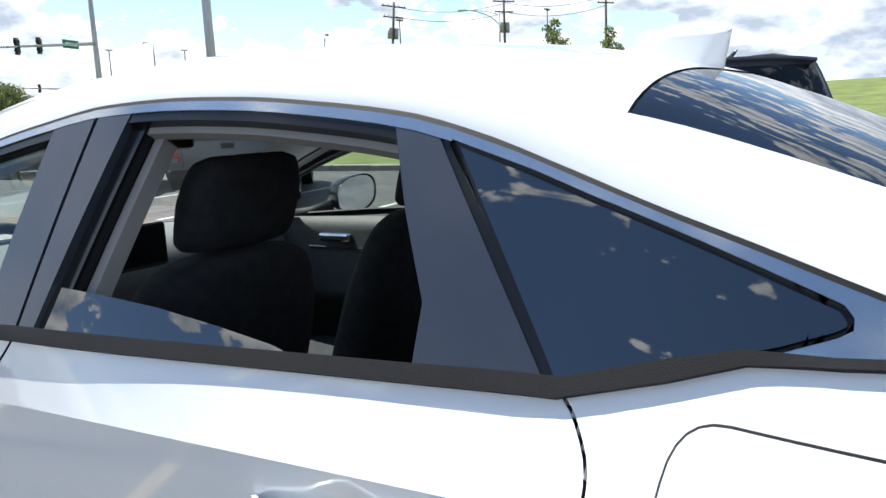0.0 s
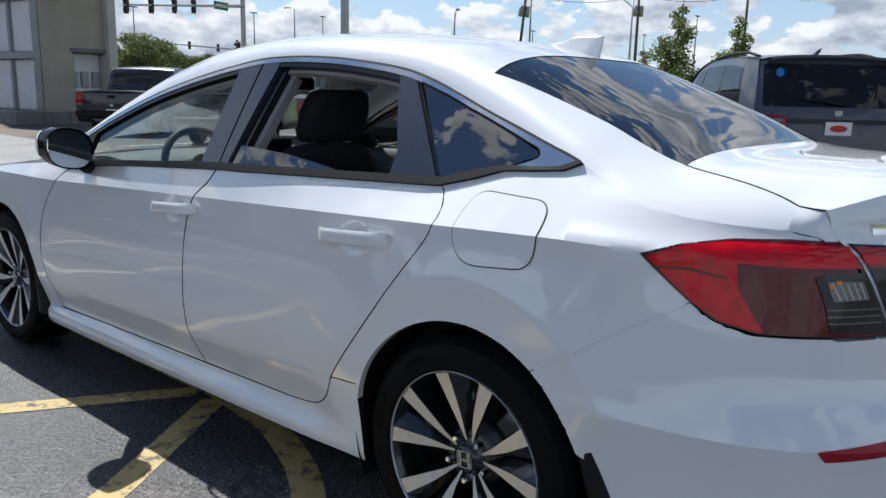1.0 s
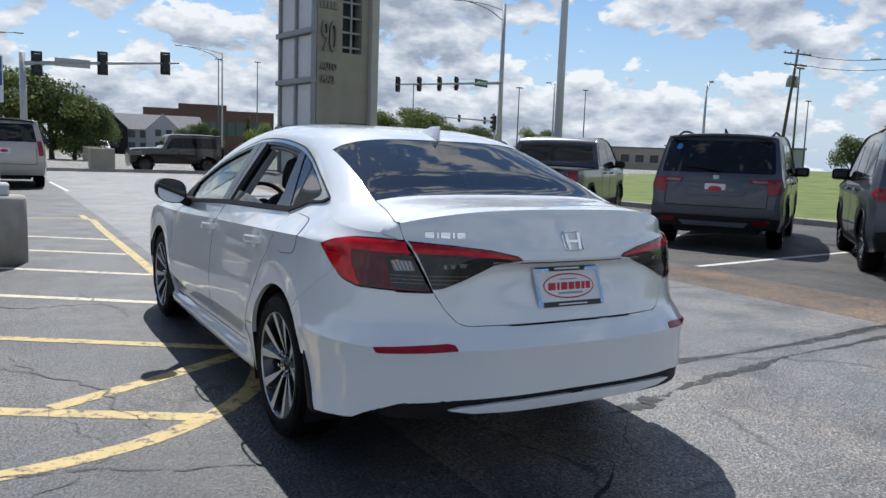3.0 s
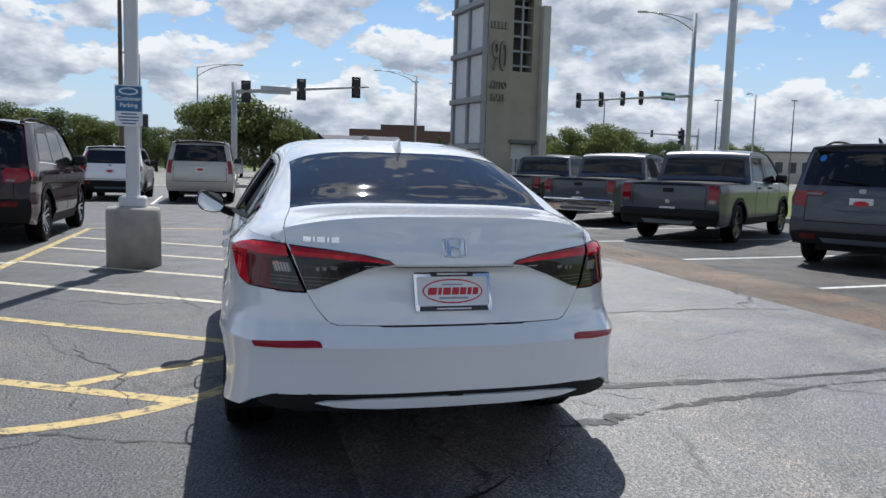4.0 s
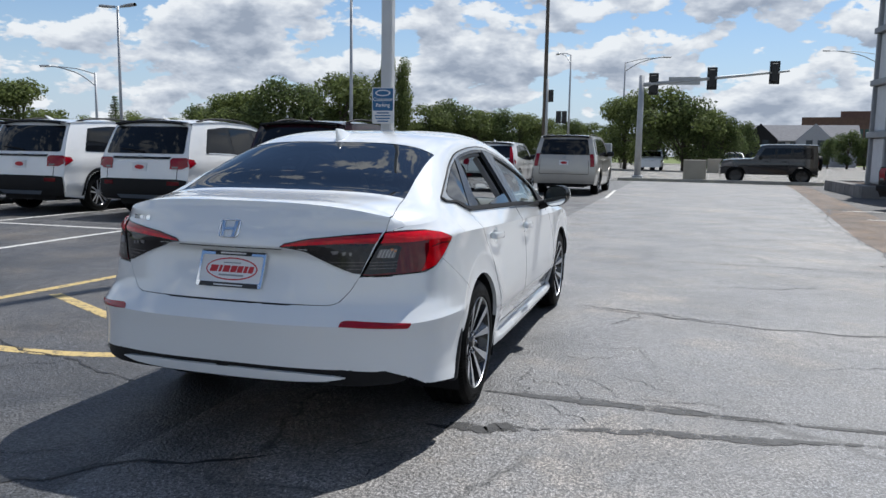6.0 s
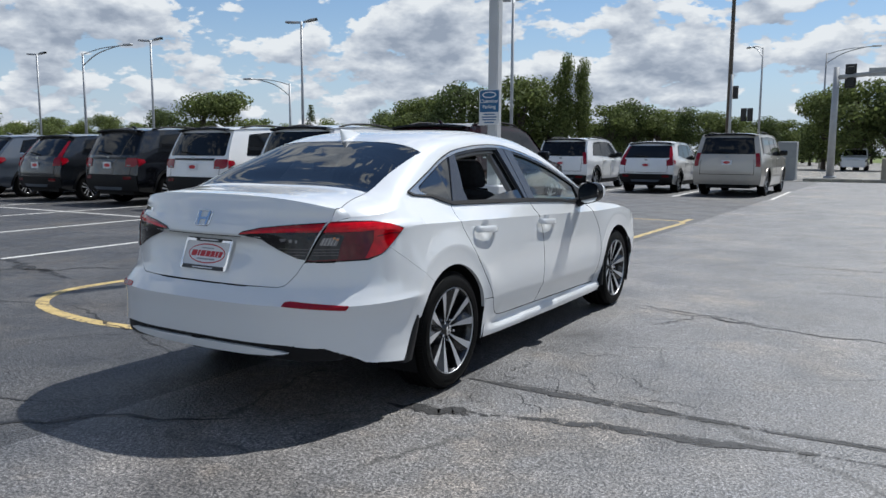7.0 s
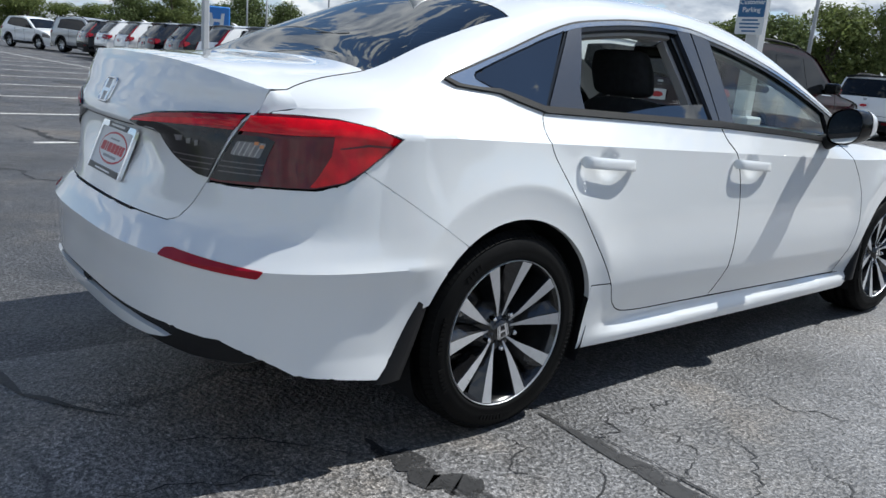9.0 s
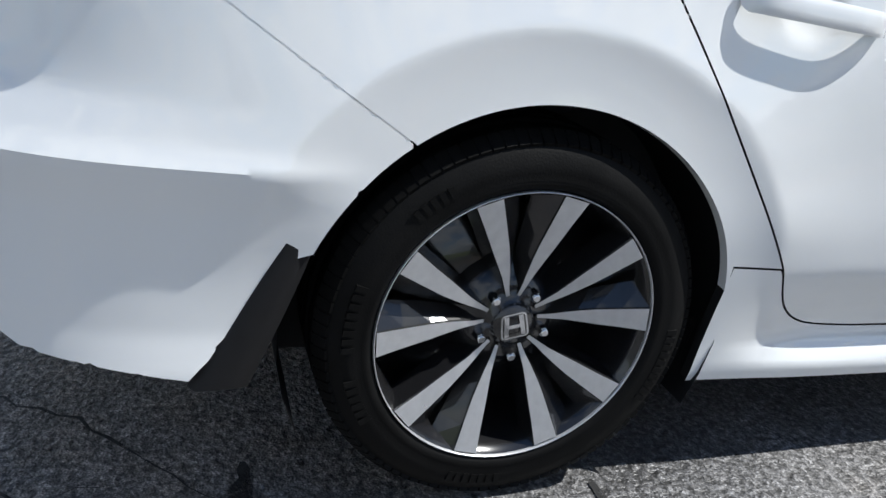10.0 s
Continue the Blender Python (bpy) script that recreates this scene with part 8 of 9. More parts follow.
# wood behind the lot, from far left round to the road
for az, el, d, k in ((-72, 3.0, 95, "b"), (-69, 3.5, 95, "a"), (-66, 2.8, 100, "b"), (-64.5, 3.6, 90, "b"), (-62, 3.2, 92, "b"), (-60, 2.0, 110, "d"), (-58, 1.9, 110, "a"), (-56, 2.3, 105, "d"), (-54.5, 2.5, 105, "c"), (-52.5, 2.1, 110, "d"),
                     (-50.5, 3.1, 95, "b"), (-48.3, 4.2, 85, "c"), (-46.2, 4.3, 85, "c"), (-44.3, 2.6, 110, "a"), (-42.5, 2.2, 115, "d"), (-39, 2.6, 110, "d"), (-37, 2.3, 115, "a"), (-35, 3.2, 95, "b"), (-33, 4.3, 88, "a"),
                     (-31.3, 4.6, 85, "a"), (-29.3, 5.3, 82, "b"), (-27, 5.0, 86, "d"), (-25.4, 5.8, 84, "c"), (-23.2, 4.2, 86, "b"), (-19, 3.9, 86, "a"), (-17.4, 4.0, 88, "b"), (-15.6, 3.5, 88, "a"), (-14.0, 3.4, 90, "b"), (-12.3, 3.1, 90, "c"), (-10.5, 2.9, 92, "a"), (-8.8, 2.7, 94, "b"), (-7.2, 2.6, 96, "a"), (-5.6, 2.6, 98, "b"),
                     (-78, 3.2, 95, "a"), (-82, 3.0, 95, "b")):
    tree_polar(k, EYE_L, az, el, d, 1.15)
tree_polar("p", EYE_L, -22.3, 6.9, 83, 0.72, label="tall narrow poplar above the wood")
tree_polar("p", EYE_L, -20.9, 6.5, 84, 0.68, label="tall narrow poplar above the wood")
tree_polar("f", EYE_L, -40.6, 3.6, 95, 1.0, label="dark fir tree behind the lot")
# second rank keeps the wood closed
for k in range(44):
    az = -84 + 2.0 * k
    tree_polar(random.choice("abc"), EYE_L, az, random.uniform(1.7, 2.4), 125, 1.5, label="leafy green tree of the far wood")
# trees by the road ahead
for az, el, d, k, w in ((-2.2, 4.3, 74, "c", 1.0), (-0.2, 5.3, 72, "a", 1.1), (1.9, 4.7, 72, "b", 1.1), (3.2, 3.7, 70, "a", 1.1), (4.4, 3.0, 70, "b", 1.0), (5.2, 2.6, 100, "b", 0.8)):
    tree_polar(k, EYE_M, az, el, d, w, label="leafy green tree beside the road")
for az, el, d, k in ((23.0, 2.9, 95, "b"), (24.6, 3.6, 90, "a"), (26.2, 4.0, 88, "a"), (27.6, 3.3, 92, "c"), (29.0, 2.7, 110, "b"), (30.4, 2.5, 120, "a"), (32.0, 2.6, 120, "b"), (35.6, 2.6, 130, "d"), (37, 2.4, 140, "b"), (21, 2.6, 130, "a"), (22, 2.6, 130, "b")):
    tree_polar(k, EYE_M, az, el, d, 1.1, label="leafy green tree beyond the tower")
for az, el, d, k, w in ((64.6, 6.3, 36, "y", 1.15), (68.4, 5.6, 38, "z", 1.1), (62.2, 3.4, 30, "y", 1.25), (58.6, 2.6, 90, "b", 1.0), (17.4, 2.3, 80, "d", 0.9), (19.0, 2.4, 90, "b", 0.7), (16.4, 2.6, 92, "f", 1.0)):
    tree_polar(k, EYE_R, az, el, d, w, label="slender young tree on the grass" if k in "yz" else "green tree on the verge")
for az, el, d in ((11.6, 2.0, 110), (12.6, 1.6, 110), (10.4, 1.5, 115)):
    tree_polar("b", EYE_M, az, el, d, 0.9, label="small dark tree beside the far houses")
for t in TREES.values():
    for o in list(t.children_recursive) + [t]:
        bpy.data.objects.remove(o)


# ---- lamps ----
def lot_lamp(x, y, h, heads=True, base=True, r=0.074, turn=0.0, material=None):
    material = material or POLE_GREY
    l = empty("lot_lamp", "tall grey parking lot lamp with two heads" if heads else "tall pale lamp post on a concrete base", "lamp post", pose(x, y, 0, 0, 0, turn), "lamp posts")
    if base:
        bm = bmesh.new()
        rb = 0.308
        prof = [(-0.02, 0.0), (-0.02, rb), (0.66, rb), (0.70, rb - 0.02), (0.71, 0.0)]
        lathe(bm, prof, 36, "Z")
        part("concrete_base", bm, CONCRETE, l, "round concrete base")
        bm = bmesh.new()
        box(bm, -0.148, 0.148, -0.148, 0.148, 0.70, 0.83, 0.02)
        part("base_cover", bm, POLE_WHITE, l, "square base cover")
    bm = bmesh.new()
    z0 = 0.7 if base else 0.0
    box(bm, -r, r, -r, r, z0, h, 0.02) if base else cyl(bm, (0, 0, z0), (0, 0, h), r, r * 0.7, 12)
    part("post", bm, material, l)
    if heads:
        for s in (-1, 1):
            bm = bmesh.new()
            grid(bm, [[Vector((s * (0.12 + 0.75 * t), yy, h - 0.05 + 0.07 * t + zz)) for yy, zz in ((-w, 0), (-w * 0.6, 0.07), (w * 0.6, 0.07), (w, 0), (w * 0.6, -0.03), (-w * 0.6, -0.03))] for t, w in ((0, 0.03), (0.2, 0.05), (0.45, 0.16), (0.9, 0.19), (1.0, 0.12))], wrap=True)
            part("lamp_head", bm, POLE_GREY, l, "grey flat lamp head")
    return l


for x, y in ((-10.4, 24.0), (-21.0, 24.0), (-32.0, 24.6), (-43.2, 25.2), (-55.4, 25.2)):
    lot_lamp(x, y, 7.1, base=False)
main_lamp = lot_lamp(-1.95, 5.99, 8.5, heads=False, material=POLE_WHITE)
lot_lamp(-15.66, 5.75, 8.5, heads=True, material=POLE_WHITE)
lot_lamp(12.4, 14.9, 9.0, heads=False, base=False, r=0.13, material=POLE_WHITE)
lot_lamp(-2.6, -24.0, 8.0, heads=True, turn=0)
# signs on the two near posts
def parking_sign(x, y, z, turn):
    s = empty("parking_sign", "blue and white customer parking sign on a post", "sign", pose(x, y, z, 90, 0, turn))
    bm = bmesh.new()
    prism(bm, rounded([(-0.15, -0.235), (0.15, -0.235), (0.15, 0.235), (-0.15, 0.235)], 0.02), 0.004)
    part("sign_board", bm, SIGN_WHITE, s)
    bm = bmesh.new()
    prism(bm, rounded([(-0.14, -0.065), (0.14, -0.065), (0.14, 0.225), (-0.14, 0.225)], 0.015), 0.003, Matrix.Translation((0, 0, 0.004)))
    part("blue_field", bm, SIGN_BLUE, s, "blue upper field")
    bm = bmesh.new()
    prism(bm, [(0.105 * math.cos(a), 0.165 + 0.042 * math.sin(a)) for a in steps(0, 2 * math.pi, 24)[:-1]], 0.003, Matrix.Translation((0, 0, 0.007)))
    part("oval", bm, SIGN_WHITE, s, "pale oval mark")
    bm = bmesh.new()
    prism(bm, [(0.085 * math.cos(a), 0.165 + 0.028 * math.sin(a)) for a in steps(0, 2 * math.pi, 24)[:-1]], 0.002, Matrix.Translation((0, 0, 0.010)))
    part("oval_field", bm, SIGN_BLUE, s, "blue oval field")
    lettering("word", "Customer", 0.066, 0.001, SIGN_WHITE, s, Matrix.Translation((0, 0.080, 0.009)), "white word", 0.001)
    lettering("word", "Parking", 0.066, 0.001, SIGN_WHITE, s, Matrix.Translation((0, 0.005, 0.009)), "white word", 0.001)
    for k, w in ((0, 0.085), (1, 0.11), (2, 0.10), (3, 0.075)):
        bm = bmesh.new()
        zz = -0.095 - 0.036 * k
        prism(bm, [(-w, zz - 0.008), (w, zz - 0.008), (w, zz + 0.008), (-w, zz + 0.008)], 0.002, Matrix.Translation((0, 0, 0.005)))
        part("print_bar", bm, SIGN_BLUE, s, "thin blue line of print")
    return s


parking_sign(-1.975, 5.885, 1.88, 2)
blue = empty("pylon_sign", "blue dealer pylon sign with a white emblem", "sign", pose(-38.6, 15.7, 0, 0, 0, 66))
bm = bmesh.new()
box(bm, -0.68, 0.68, -0.16, 0.16, 1.05, 3.0, 0.06)
pylon = part("sign_box", bm, SIGN_BLUE_BRIGHT, blue)
bm = bmesh.new()
box(bm, -0.5, 0.5, -0.10, 0.10, -0.05, 1.05, 0.03)
part("sign_foot", bm, FRAME_GREY, blue)
for nm, pts in (("emblem", [(-0.33, 1.85), (-0.2, 1.85), (-0.14, 2.2), (0.14, 2.2), (0.2, 1.85), (0.33, 1.85), (0.4, 2.65), (0.24, 2.65), (0.2, 2.35), (-0.2, 2.35), (-0.24, 2.65), (-0.4, 2.65)]), ("print_bar", [(-0.5, 1.4), (0.5, 1.4), (0.5, 1.56), (-0.5, 1.56)])):
    bm = bmesh.new()
    prism(bm, pts, 0.02, Matrix.Translation((0, -0.16, 0)) @ Matrix.Rotation(radians(90), 4, "X"))
    part(nm, bm, SIGN_WHITE, pylon, "white shape on the sign")


def street_lamp(x, y, h, arm, turn, material=None, z=0.0):
    """A tall lamp with a long curved arm (metres) towards the bearing turn."""
    l = empty("street_lamp", "tall steel street lamp with a long arm", "street lamp", pose(x, y, z, 0, 0, -turn), "street lamps")
    bm = bmesh.new()
    cyl(bm, (0, 0, -0.05), (0, 0, h), 0.12, 0.07, 10)
    part("post", bm, material or POLE_GREY, l)
    bm = bmesh.new()
    tube(bm, spline([(0, 0, h - 0.9), (0, arm * 0.35, h - 0.1), (0, arm * 0.8, h + 0.35), (0, arm, h + 0.4)], 4), 0.045, 6)
    tube(bm, spline([(0, 0, h - 0.1), (0, arm * 0.4, h + 0.25), (0, arm * 0.8, h + 0.38)], 3), 0.035, 6)
    part("arm", bm, material or POLE_GREY, l)
    bm = bmesh.new()
    box(bm, -0.15, 0.15, arm - 0.1, arm + 0.65, h + 0.36, h + 0.50, 0.05)
    part("lamp_head", bm, POLE_GREY, l, "flat lamp head")


street_lamp(-3.7, 74, 10.2, 3.6, 85)
street_lamp(20.5, 86, 12.0, 4.4, -85)
street_lamp(-8.4, 70, 10.5, 3.0, -30)
street_lamp(-37.0, 41, 6.3, 3.4, -100)
street_lamp(-50, 33, 8.4, 4.0, 80)
street_lamp(-72, 35, 8.0, 4.0, -100)
street_lamp(40.0, 34.0, 6.6, 2.2, 55, z=0.2)
street_lamp(62, 32.0, 8.0, 3.0, -30, z=2.0)
street_lamp(52.0, 66.0, 9.5, 3.4, 25, z=0.3)
for x, y, h in ((60, 84, 11), (75, 88, 12), (48, 92, 11), (58, 40, 9), (88, 60, 10), (26, 110, 14), (34, 118, 15), (95, 40, 10), (105, 52, 10), (68, 30, 8.5)):
    l = empty("far_pole", "thin far light pole", "pole", pose(x, y, ground_z(x, y)), "far poles")
    bm = bmesh.new()
    cyl(bm, (0, 0, -0.1), (0, 0, h), 0.12, 0.06, 8)
    part("post", bm, STEEL_DARK, l)
    bm = bmesh.new()
    box(bm, -0.5, 0.5, -0.12, 0.12, h - 0.05, h + 0.08, 0.03)
    part("lamp_head", bm, STEEL_DARK, l)


def utility_pole(x, y, h, lean=0.0, z=0.0, arms=((0.96, 1.25), (0.86, 1.05)), transformer=False):
    u = empty("utility_pole", "wooden utility pole with crossarms and wires", "utility pole", pose(x, y, z, 0, lean, -32), "utility poles")
    bm = bmesh.new()
    cyl(bm, (0, 0, -0.2), (0, 0, h), 0.17, 0.11, 10)
    part("post", bm, WOOD_POLE, u)
    for f, w in arms:
        bm = bmesh.new()
        box(bm, -w, w, -0.05, 0.05, h * f - 0.06, h * f + 0.06)
        for k in (-0.9, -0.45, 0.45, 0.9):
            cyl(bm, (k * w, 0, h * f + 0.05), (k * w, 0, h * f + 0.2), 0.03, n=6)
        part("crossarm", bm, WOOD_POLE, u)
    if transformer:
        bm = bmesh.new()
        for q in (-0.34, 0.34):
            cyl(bm, (q, 0, h * 0.66), (q, 0, h * 0.76), 0.22, n=12)
        part("transformer", bm, FRAME_GREY, u)


utility_pole(61, 43.5, 10.0, 5, 2.2, transformer=True)
utility_pole(70, 35.5, 10.0, 0, 2.6, transformer=True)
utility_pole(80, 28.5, 11.0, 0, 2.8)
utility_pole(-8.0, 54, 18.0, 0.0)
WIRE = pbr("black_cable", (0.02, 0.02, 0.02), 0.6, var=0)
for a, b in (((61.9, 43.5, 11.9), (70, 35.5, 12.0)), ((61.9, 43.5, 11.0), (70, 35.5, 11.1)), ((70, 35.5, 12.1), (80, 28.5, 13.0)), ((70, 35.5, 11.2), (80, 28.5, 12.0))):
    bm = bmesh.new()
    A, B = Vector(a), Vector(b)
    tube(bm, [A + (B - A) * t - Vector((0, 0, 0.7 * 4 * t * (1 - t))) for t in steps(0, 1, 10)], 0.025, 5)
    tagged(part("power_line", bm, WIRE), "sagging black power line between poles", "cable", "power lines")


# ---- traffic signals ----
def signal_head(owner, m, facing_away, dark=False):
    s = empty("signal_head", "", "")
    s.parent, s.matrix_basis = owner, m
    tagged(s, "black three-lens signal head")
    bm = bmesh.new()
    box(bm, -0.18, 0.18, -0.11, 0.11, -0.55, 0.55, 0.03)
    box(bm, -0.30, 0.30, 0.095, 0.11, -0.70, 0.70)
    part("signal_case", bm, SIGNAL_BLACK, s)
    for k, mt in enumerate((LENS_GREEN, LENS_AMBER, LENS_RED)):
        bm = bmesh.new()
        zz = -0.36 + 0.36 * k
        cyl(bm, (0, 0.11, zz), (0, 0.125, zz), 0.13, n=16)
        part("signal_lens", bm, mt, s)
        bm = bmesh.new()
        grid(bm, [[Vector((0.14 * math.cos(a), yy, zz + 0.14 * math.sin(a))) for a in steps(radians(-20), radians(200), 10)] for yy in (0.11, 0.30)])
        part("signal_visor", bm, SIGNAL_BLACK, s)


def mast_arm(px, py, h_post, h_arm0, tip, heads, sign, away, label):
    """A post with a long arm to tip (x, y, z); heads: shares of the arm."""
    mt = empty("traffic_signal", label, "traffic light", pose(px, py, 0), "traffic signals")
    bm = bmesh.new()
    cyl(bm, (0, 0, -0.05), (0, 0, h_post), 0.20, 0.15, 14)
    box(bm, -0.3, 0.3, -0.3, 0.3, -0.05, 0.12, 0.03)
    part("post", bm, POLE_GREY, mt)
    A, B = Vector((0, 0, h_arm0)), Vector(tip) - Vector((px, py, 0))
    bm = bmesh.new()
    cyl(bm, A, B, 0.13, 0.05, 10)
    part("arm", bm, POLE_GREY, mt)
    d = (B - A).normalized()
    ang = math.degrees(math.atan2(d.y, d.x))
    for f in heads:
        c = A + (B - A) * f
        signal_head(mt, pose(c.x, c.y, c.z, 0, 0, ang + (0 if away else 180)) @ Matrix.Scale(0.9 if away else 0.7, 4), away)
    if sign:
        f, w, hh, mat_s = sign
        c = A + (B - A) * f
        bm = bmesh.new()
        box(bm, -w, w, -0.03, 0.03, -hh, hh)
        sg = part("street_sign", bm, mat_s, mt)
        sg.matrix_basis = pose(c.x, c.y - 0.05, c.z, 0, 0, ang)
        if mat_s is SIGN_GREEN:
            bm = bmesh.new()
            for sy in (-0.045, 0.045):
                box(bm, -w * 0.75, w * 0.75, sy - 0.004, sy + 0.004, -hh * 0.35, hh * 0.35)
            part("print_bar", bm, SIGN_WHITE, sg, "pale line of print")
    return mt


mast_arm(-0.55, 43.3, 5.9, 5.35, (7.35, 43.35, 6.05), (0.085, 0.49, 0.905), (0.30, 0.86, 0.22, POLE_GREY), True, "grey traffic signal mast with three black heads")
mast_arm(32.0, 47.0, 13.0, 7.1, (21.0, 43.0, 5.9), (0.98, 0.80, 0.62, 0.46), (0.22, 0.75, 0.26, SIGN_GREEN), False, "tall traffic signal mast with four heads and green sign")
street_lamp(32.0, 47.0, 12.6, 3.6, -75)
mast_arm(60, 88, 7.5, 6.5, (45, 86, 6.6), (0.2, 0.5, 0.8), None, False, "far traffic signal mast with black heads")
side_sig = empty("traffic_signal", "small roadside traffic signal on a steel post", "traffic light", pose(-7.5, 52, 0), "traffic signals")
bm = bmesh.new()
cyl(bm, (0, 0, -0.05), (0, 0, 6.6), 0.10, 0.08, 10)
part("post", bm, POLE_GREY, side_sig)
for dx, dz in ((0.25, 5.4), (0.85, 3.9), (1.25, 3.9)):
    signal_head(side_sig, pose(dx, 0, dz) @ Matrix.Scale(0.62, 4), True)
near_sig = empty("traffic_signal", "single signal head low on a steel post", "traffic light", pose(31.3, 46.6, 0), "traffic signals")
bm = bmesh.new()
cyl(bm, (0, 0, -0.05), (0, 0, 4.6), 0.08, 0.08, 10)
part("post", bm, POLE_GREY, near_sig)
signal_head(near_sig, pose(-0.1, -0.1, 4.0, 0, 0, 70), False)


# ---- the tan sign tower ----
def tower():
    # corner nearest the lot; the lettered tan face looks down the drive, the white panelled face looks left
    C = Vector((9.2, 26.6, 0))
    t = empty("sign_tower", "tall tan and white sign tower with raised letters", "sign tower", Matrix.Translation(C) @ Matrix.Rotation(radians(8), 4, "Z"))
    H, W, D = 10.0, 2.9, 3.05
    bm = bmesh.new()
    box(bm, 0.12, 1.0, 0.1, D, 0.2, H)
    part("panel_core", bm, PANEL_WHITE, t, "white panel core")
    for i, y0 in enumerate((0.15, 1.60)):
        for j in range(5):
            bm = bmesh.new()
            z0 = 0.40 + j * 1.95
            box(bm, 0.04, 0.12, y0, y0 + 1.30, z0, z0 + 1.68, 0.02)
            part("panel", bm, PANEL_WHITE, t)
    for y0, y1 in ((0.02, 0.14), (1.46, 1.59), (2.92, 3.06)):
        bm = bmesh.new()
        box(bm, -0.08, 0.12, y0, y1, 0.2, H, 0.015)
        part("upright_frame", bm, FRAME_GREY, t, "grey framing upright")
    for j in range(5):
        bm = bmesh.new()
        z0 = 2.10 + j * 1.95
        box(bm, -0.16, 0.12, 0.0, 3.14, z0, z0 + 0.22, 0.02)
        part("cross_frame", bm, FRAME_GREY, t, "grey framing crossbar")
    # tan face, with a service recess low down and a barred opening high up
    x0, x1, xp = 1.28, 2.20, 2.55
    for nm, b6 in (("tan_wall", (0.13, x0, 0.0, 2.6, 0.2, H)), ("tan_wall", (x0, x1, 0.0, 2.6, 2.50, 5.35)), ("tan_wall", (x0, x1, 0.0, 2.6, 8.3, H)), ("tan_wall", (x0, xp, 0.4, 2.6, 0.2, 2.50)), ("tan_wall", (x0, x1, 0.6, 2.6, 5.35, 8.3)), ("tan_wall", (x1, xp, 0.0, 2.6, 2.50, H))):
        bm = bmesh.new()
        box(bm, *b6)
        part(nm, bm, STUCCO, t, "tan stucco wall")
    bm = bmesh.new()
    box(bm, xp, W, -0.25, 2.7, 0.2, H - 1.9, 0.02)
    part("end_pier", bm, STUCCO_PALE, t, "pale stucco end pier")
    bm = bmesh.new()
    box(bm, x0 - 0.08, xp, -0.04, 0.3, 2.40, 2.54)
    part("recess_lintel", bm, STEEL_DARK, t, "dark lintel over the recess")
    bm = bmesh.new()
    box(bm, x0 + 0.25, xp - 0.03, 0.37, 0.40, 0.25, 2.35)
    part("service_panel", bm, PANEL_WHITE, t, "white service panel")
    for k in range(3):
        bm = bmesh.new()
        box(bm, x0 + 0.05 + 0.42 * k, x0 + 0.32 + 0.42 * k, 0.26, 0.37, 1.2, 1.75, 0.02)
        part("meter_box", bm, FRAME_GREY, t, "grey meter box")
    bm = bmesh.new()
    box(bm, x0, x1, 0.55, 0.60, 5.35, 8.3)
    part("opening_back", bm, SIGNAL_BLACK, t, "dark back of the opening")
    for k in range(5):
        bm = bmesh.new()
        z0 = 5.55 + 0.60 * k
        box(bm, x0, x1, 0.10, 0.18, z0, z0 + 0.08)
        part("opening_bar", bm, FRAME_GREY, t, "grey bar across the opening")
    bm = bmesh.new()
    box(bm, 1.70, 1.78, 0.08, 0.16, 5.35, 8.3)
    part("opening_post", bm, FRAME_GREY, t, "grey post in the opening")
    front = Matrix.Rotation(radians(90), 4, "X")
    cx = 0.62
    lettering("word", "AUTO", 0.40, 0.05, LETTER, t, Matrix.Translation((cx, -0.06, 4.72)) @ front, "raised bronze letters", 0.010, 0.68)
    lettering("word", "MALL", 0.40, 0.05, LETTER, t, Matrix.Translation((cx, -0.06, 4.22)) @ front, "raised bronze letters", 0.010, 0.68)
    lettering("numeral", "90", 1.75, 0.06, LETTER, t, Matrix.Translation((cx, -0.07, 5.85)) @ front, "large raised numerals", 0.0, 0.42)
    for a, b in ((-0.40, -0.27), (-0.24, -0.11), (-0.08, 0.05), (0.08, 0.20), (0.23, 0.38)):
        bm = bmesh.new()
        box(bm, cx + a, cx + b, -0.08, 0.0, 7.0, 7.28, 0.01)
        part("letter_bar", bm, LETTER, t, "raised bronze bar")
    return t


tower()
# low wall and planted edge round the tower's foot
wall = empty("planter_wall", "low grey block wall round the tower's foot", "wall")
for x0, x1, y0, y1 in ((7.6, 13.4, 24.6, 24.95), (7.6, 7.95, 24.95, 31.5), (7.95, 13.4, 31.15, 31.5), (13.4, 13.75, 24.6, 31.5)):
    n = max(1, int(max(x1 - x0, y1 - y0) / 0.75))
    for k in range(n):
        bm = bmesh.new()
        if x1 - x0 > y1 - y0:
            box(bm, x0 + (x1 - x0) * k / n + 0.004, x0 + (x1 - x0) * (k + 1) / n - 0.004, y0, y1, -0.05, 0.42, 0.02)
        else:
            box(bm, x0, x1, y0 + (y1 - y0) * k / n + 0.004, y0 + (y1 - y0) * (k + 1) / n - 0.004, -0.05, 0.42, 0.02)
        part("wall_block", bm, pbr("wall_block_grey", (0.20, 0.19, 0.18), 0.9, var=0.15, each=0.15) if k == 0 and x0 == 7.6 and y0 == 24.6 else bpy.data.materials["wall_block_grey"], wall)
slab("planter_bed", [(7.95, 24.95), (13.4, 24.95), (13.4, 31.15), (7.95, 31.15)], 0.36, 0.4, pbr("bark_mulch", (0.07, 0.05, 0.038), 0.95, var=0.4, scale=20, bump=0.6, bscale=80), "brown mulch bed round the tower", "planting bed")
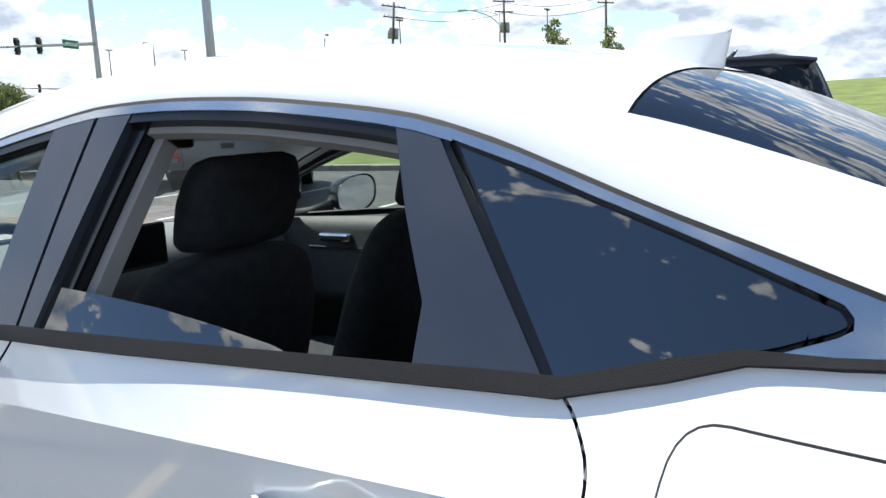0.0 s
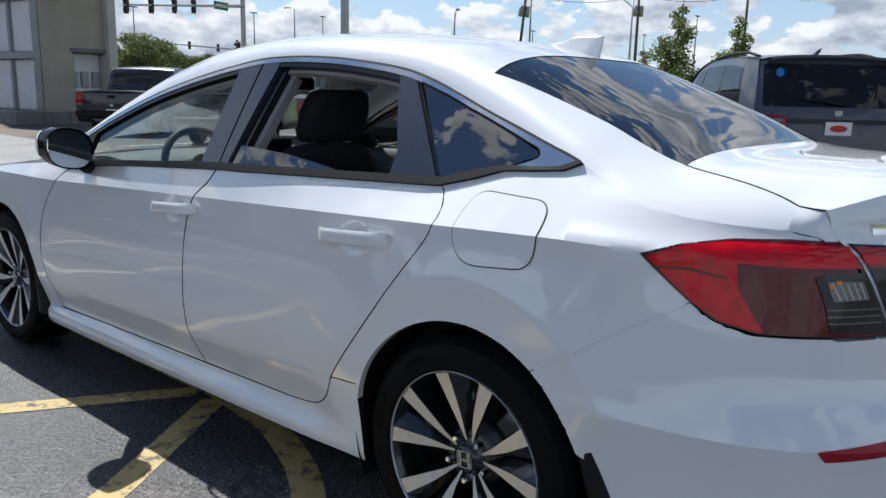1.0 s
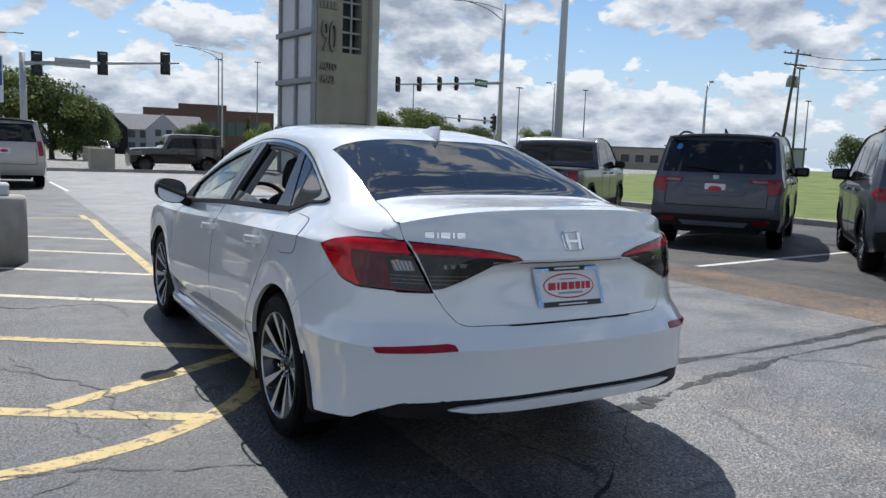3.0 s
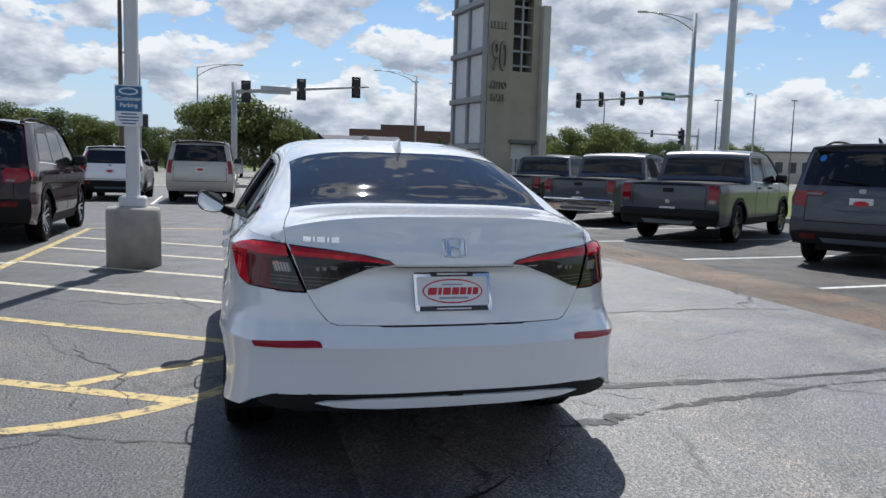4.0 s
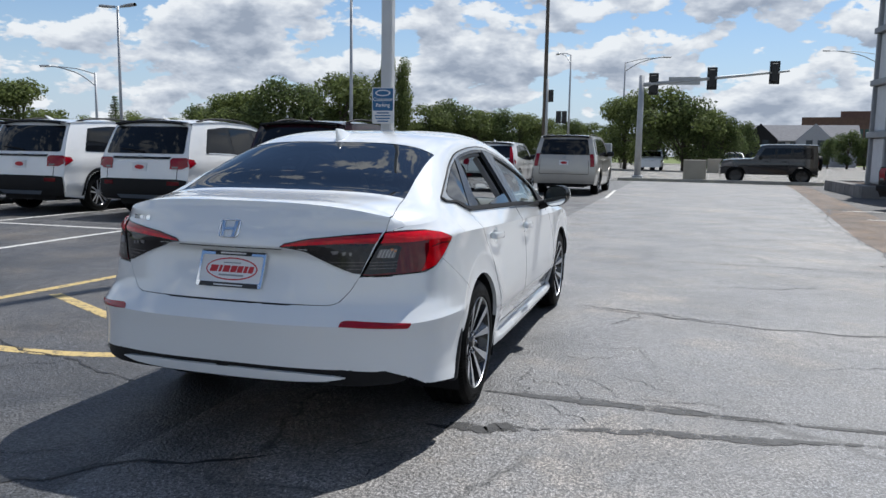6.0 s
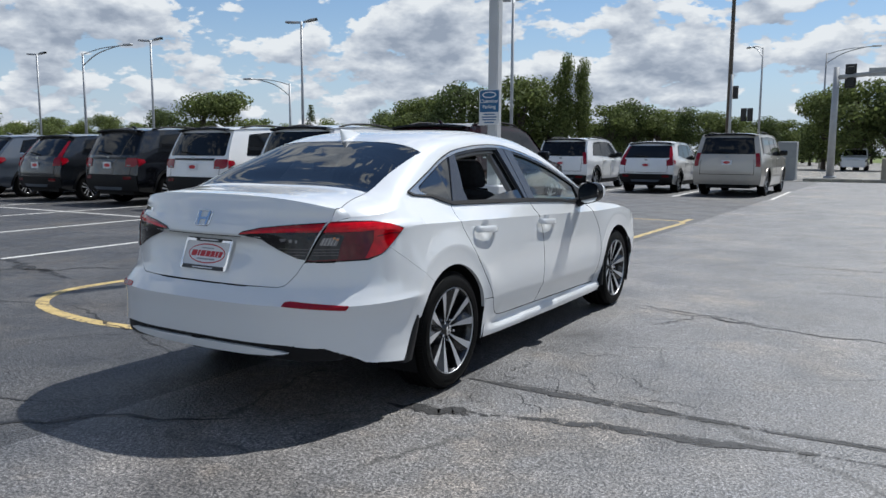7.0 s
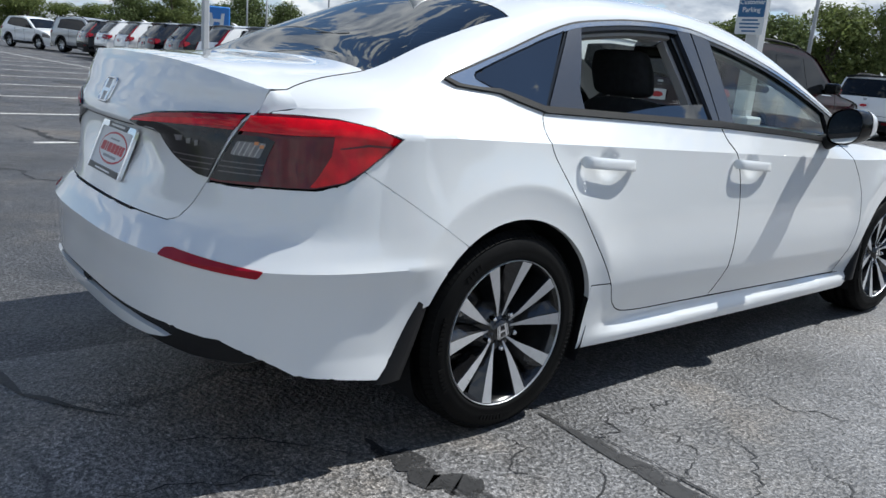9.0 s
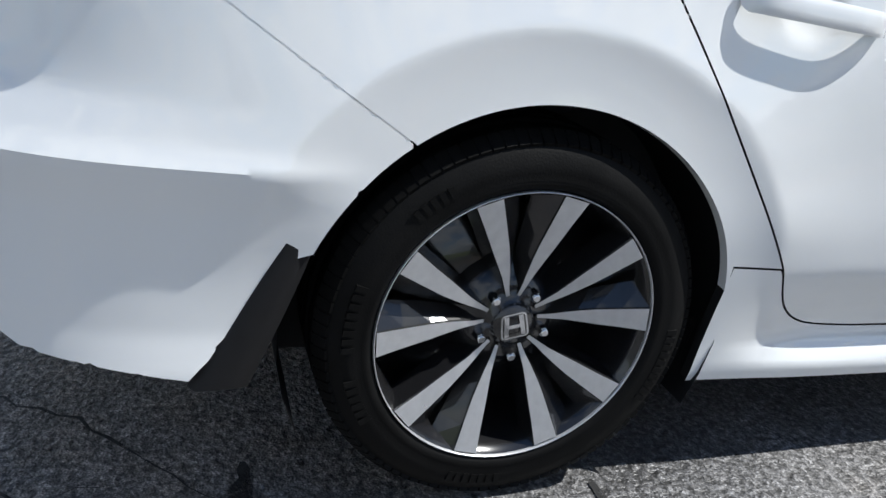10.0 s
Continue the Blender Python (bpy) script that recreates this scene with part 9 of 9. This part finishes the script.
for x, y in ((2.55, 37.6), (4.5, 62.0)):
    bm = bmesh.new()
    box(bm, x - 0.55, x + 0.55, y - 0.5, y + 0.5, -0.05, 1.12, 0.04)
    tagged(part("concrete_block", bm, STUCCO), "tan concrete planter block by the road", "planter", "concrete blocks")
bm = bmesh.new()
box(bm, -2.6, -1.7, 38.2, 38.9, -0.05, 1.9, 0.04)
tagged(part("utility_cabinet", bm, FRAME_GREY), "grey utility cabinet beside the road", "cabinet")


# ---- far buildings ----
def house_row(x0, x1, y, h, label):
    """A long two-storey lodge with gabled bays."""
    b = empty("lodge", label, "building", pose((x0 + x1) / 2, y, 0, 0, 0, -7))
    L = (x1 - x0) / 2
    bm = bmesh.new()
    box(bm, -L, L, 0, 12, -0.1, h * 0.62)
    part("wall", bm, SIDING, b, "grey sided wall")
    bm = bmesh.new()
    grid(bm, [[Vector((x, yy, zz)) for yy, zz in ((-0.6, h * 0.60), (6, h), (12.6, h * 0.60))] for x in (-L - 0.4, L + 0.4)], smooth=False)
    part("roof", bm, ROOF_SHINGLE, b, "grey shingle roof")
    for gx in (-L * 0.62, L * 0.30):
        bm = bmesh.new()
        w = 2.6
        prism(bm, [(-w, -0.1), (w, -0.1), (w, h * 0.62), (0, h * 1.0), (-w, h * 0.62)], 5.0, Matrix.Translation((gx, 4.0, 0)) @ Matrix.Rotation(radians(90), 4, "X"))
        g = part("gable", bm, PLASTIC if gx < 0 else SIDING, b, "gabled bay")
        for dx in (-1.2, 0.4):
            for zz in (h * 0.16, h * 0.46):
                bm = bmesh.new()
                box(bm, gx + dx, gx + dx + 0.9, -1.06, -1.0, zz, zz + 1.0)
                part("window", bm, PANE_DARK, g, "dark window")
    for k in range(9):
        for zz in (h * 0.12, h * 0.40):
            bm = bmesh.new()
            xx = -L + 0.8 + k * (2 * L - 1.6) / 9
            box(bm, xx, xx + 1.0, -0.05, 0.05, zz, zz + 1.1)
            part("window", bm, PANE_DARK, b, "dark window")


house_row(10.5, 27.5, 128, 6.6, "grey lodge with gabled shingle roof")
brick = empty("brick_building", "long red brick building with green glass band", "building", pose(38, 168, 0, 0, 0, -12))
bm = bmesh.new()
box(bm, -13, 14, 0, 14, -0.1, 9.6)
box(bm, -6, 4, 1, 10, 9.6, 10.8)
part("wall", bm, BRICK_FAR, brick, "red brick wall")
for k in range(14):
    bm = bmesh.new()
    box(bm, -12.5 + k * 1.85, -11.0 + k * 1.85, -0.06, 0.05, 4.2, 7.2)
    part("window", bm, pbr("green_far_glass", (0.05, 0.10, 0.10), 0.2, var=0.1) if k == 0 else bpy.data.materials["green_far_glass"], brick, "greenish window")
for x, y, w, h, mt, lb in ((112, 136, 7, 6.5, STUCCO_PALE, "pale flat-roofed building beyond the road"), (132, 134, 9, 5.0, STUCCO, "low tan building beyond the road"), (120, 96, 12, 5, SIDING, "low grey building beyond the road")):
    b = empty("far_building", lb, "building", pose(x, y, 0, 0, 0, -35))
    bm = bmesh.new()
    box(bm, -w, w, 0, 9, -0.1, h)
    part("wall", bm, mt, b)
    bm = bmesh.new()
    box(bm, -w - 0.2, w + 0.2, -0.2, 9.2, h, h + 0.35)
    part("roof", bm, ROOF_SHINGLE, b, "flat roof edge")
    for k in range(5):
        bm = bmesh.new()
        box(bm, -w + 0.8 + k * w * 0.38, -w + 0.8 + k * w * 0.38 + w * 0.22, -0.05, 0.05, h * 0.35, h * 0.7)
        part("window", bm, PANE_DARK, b, "dark window")
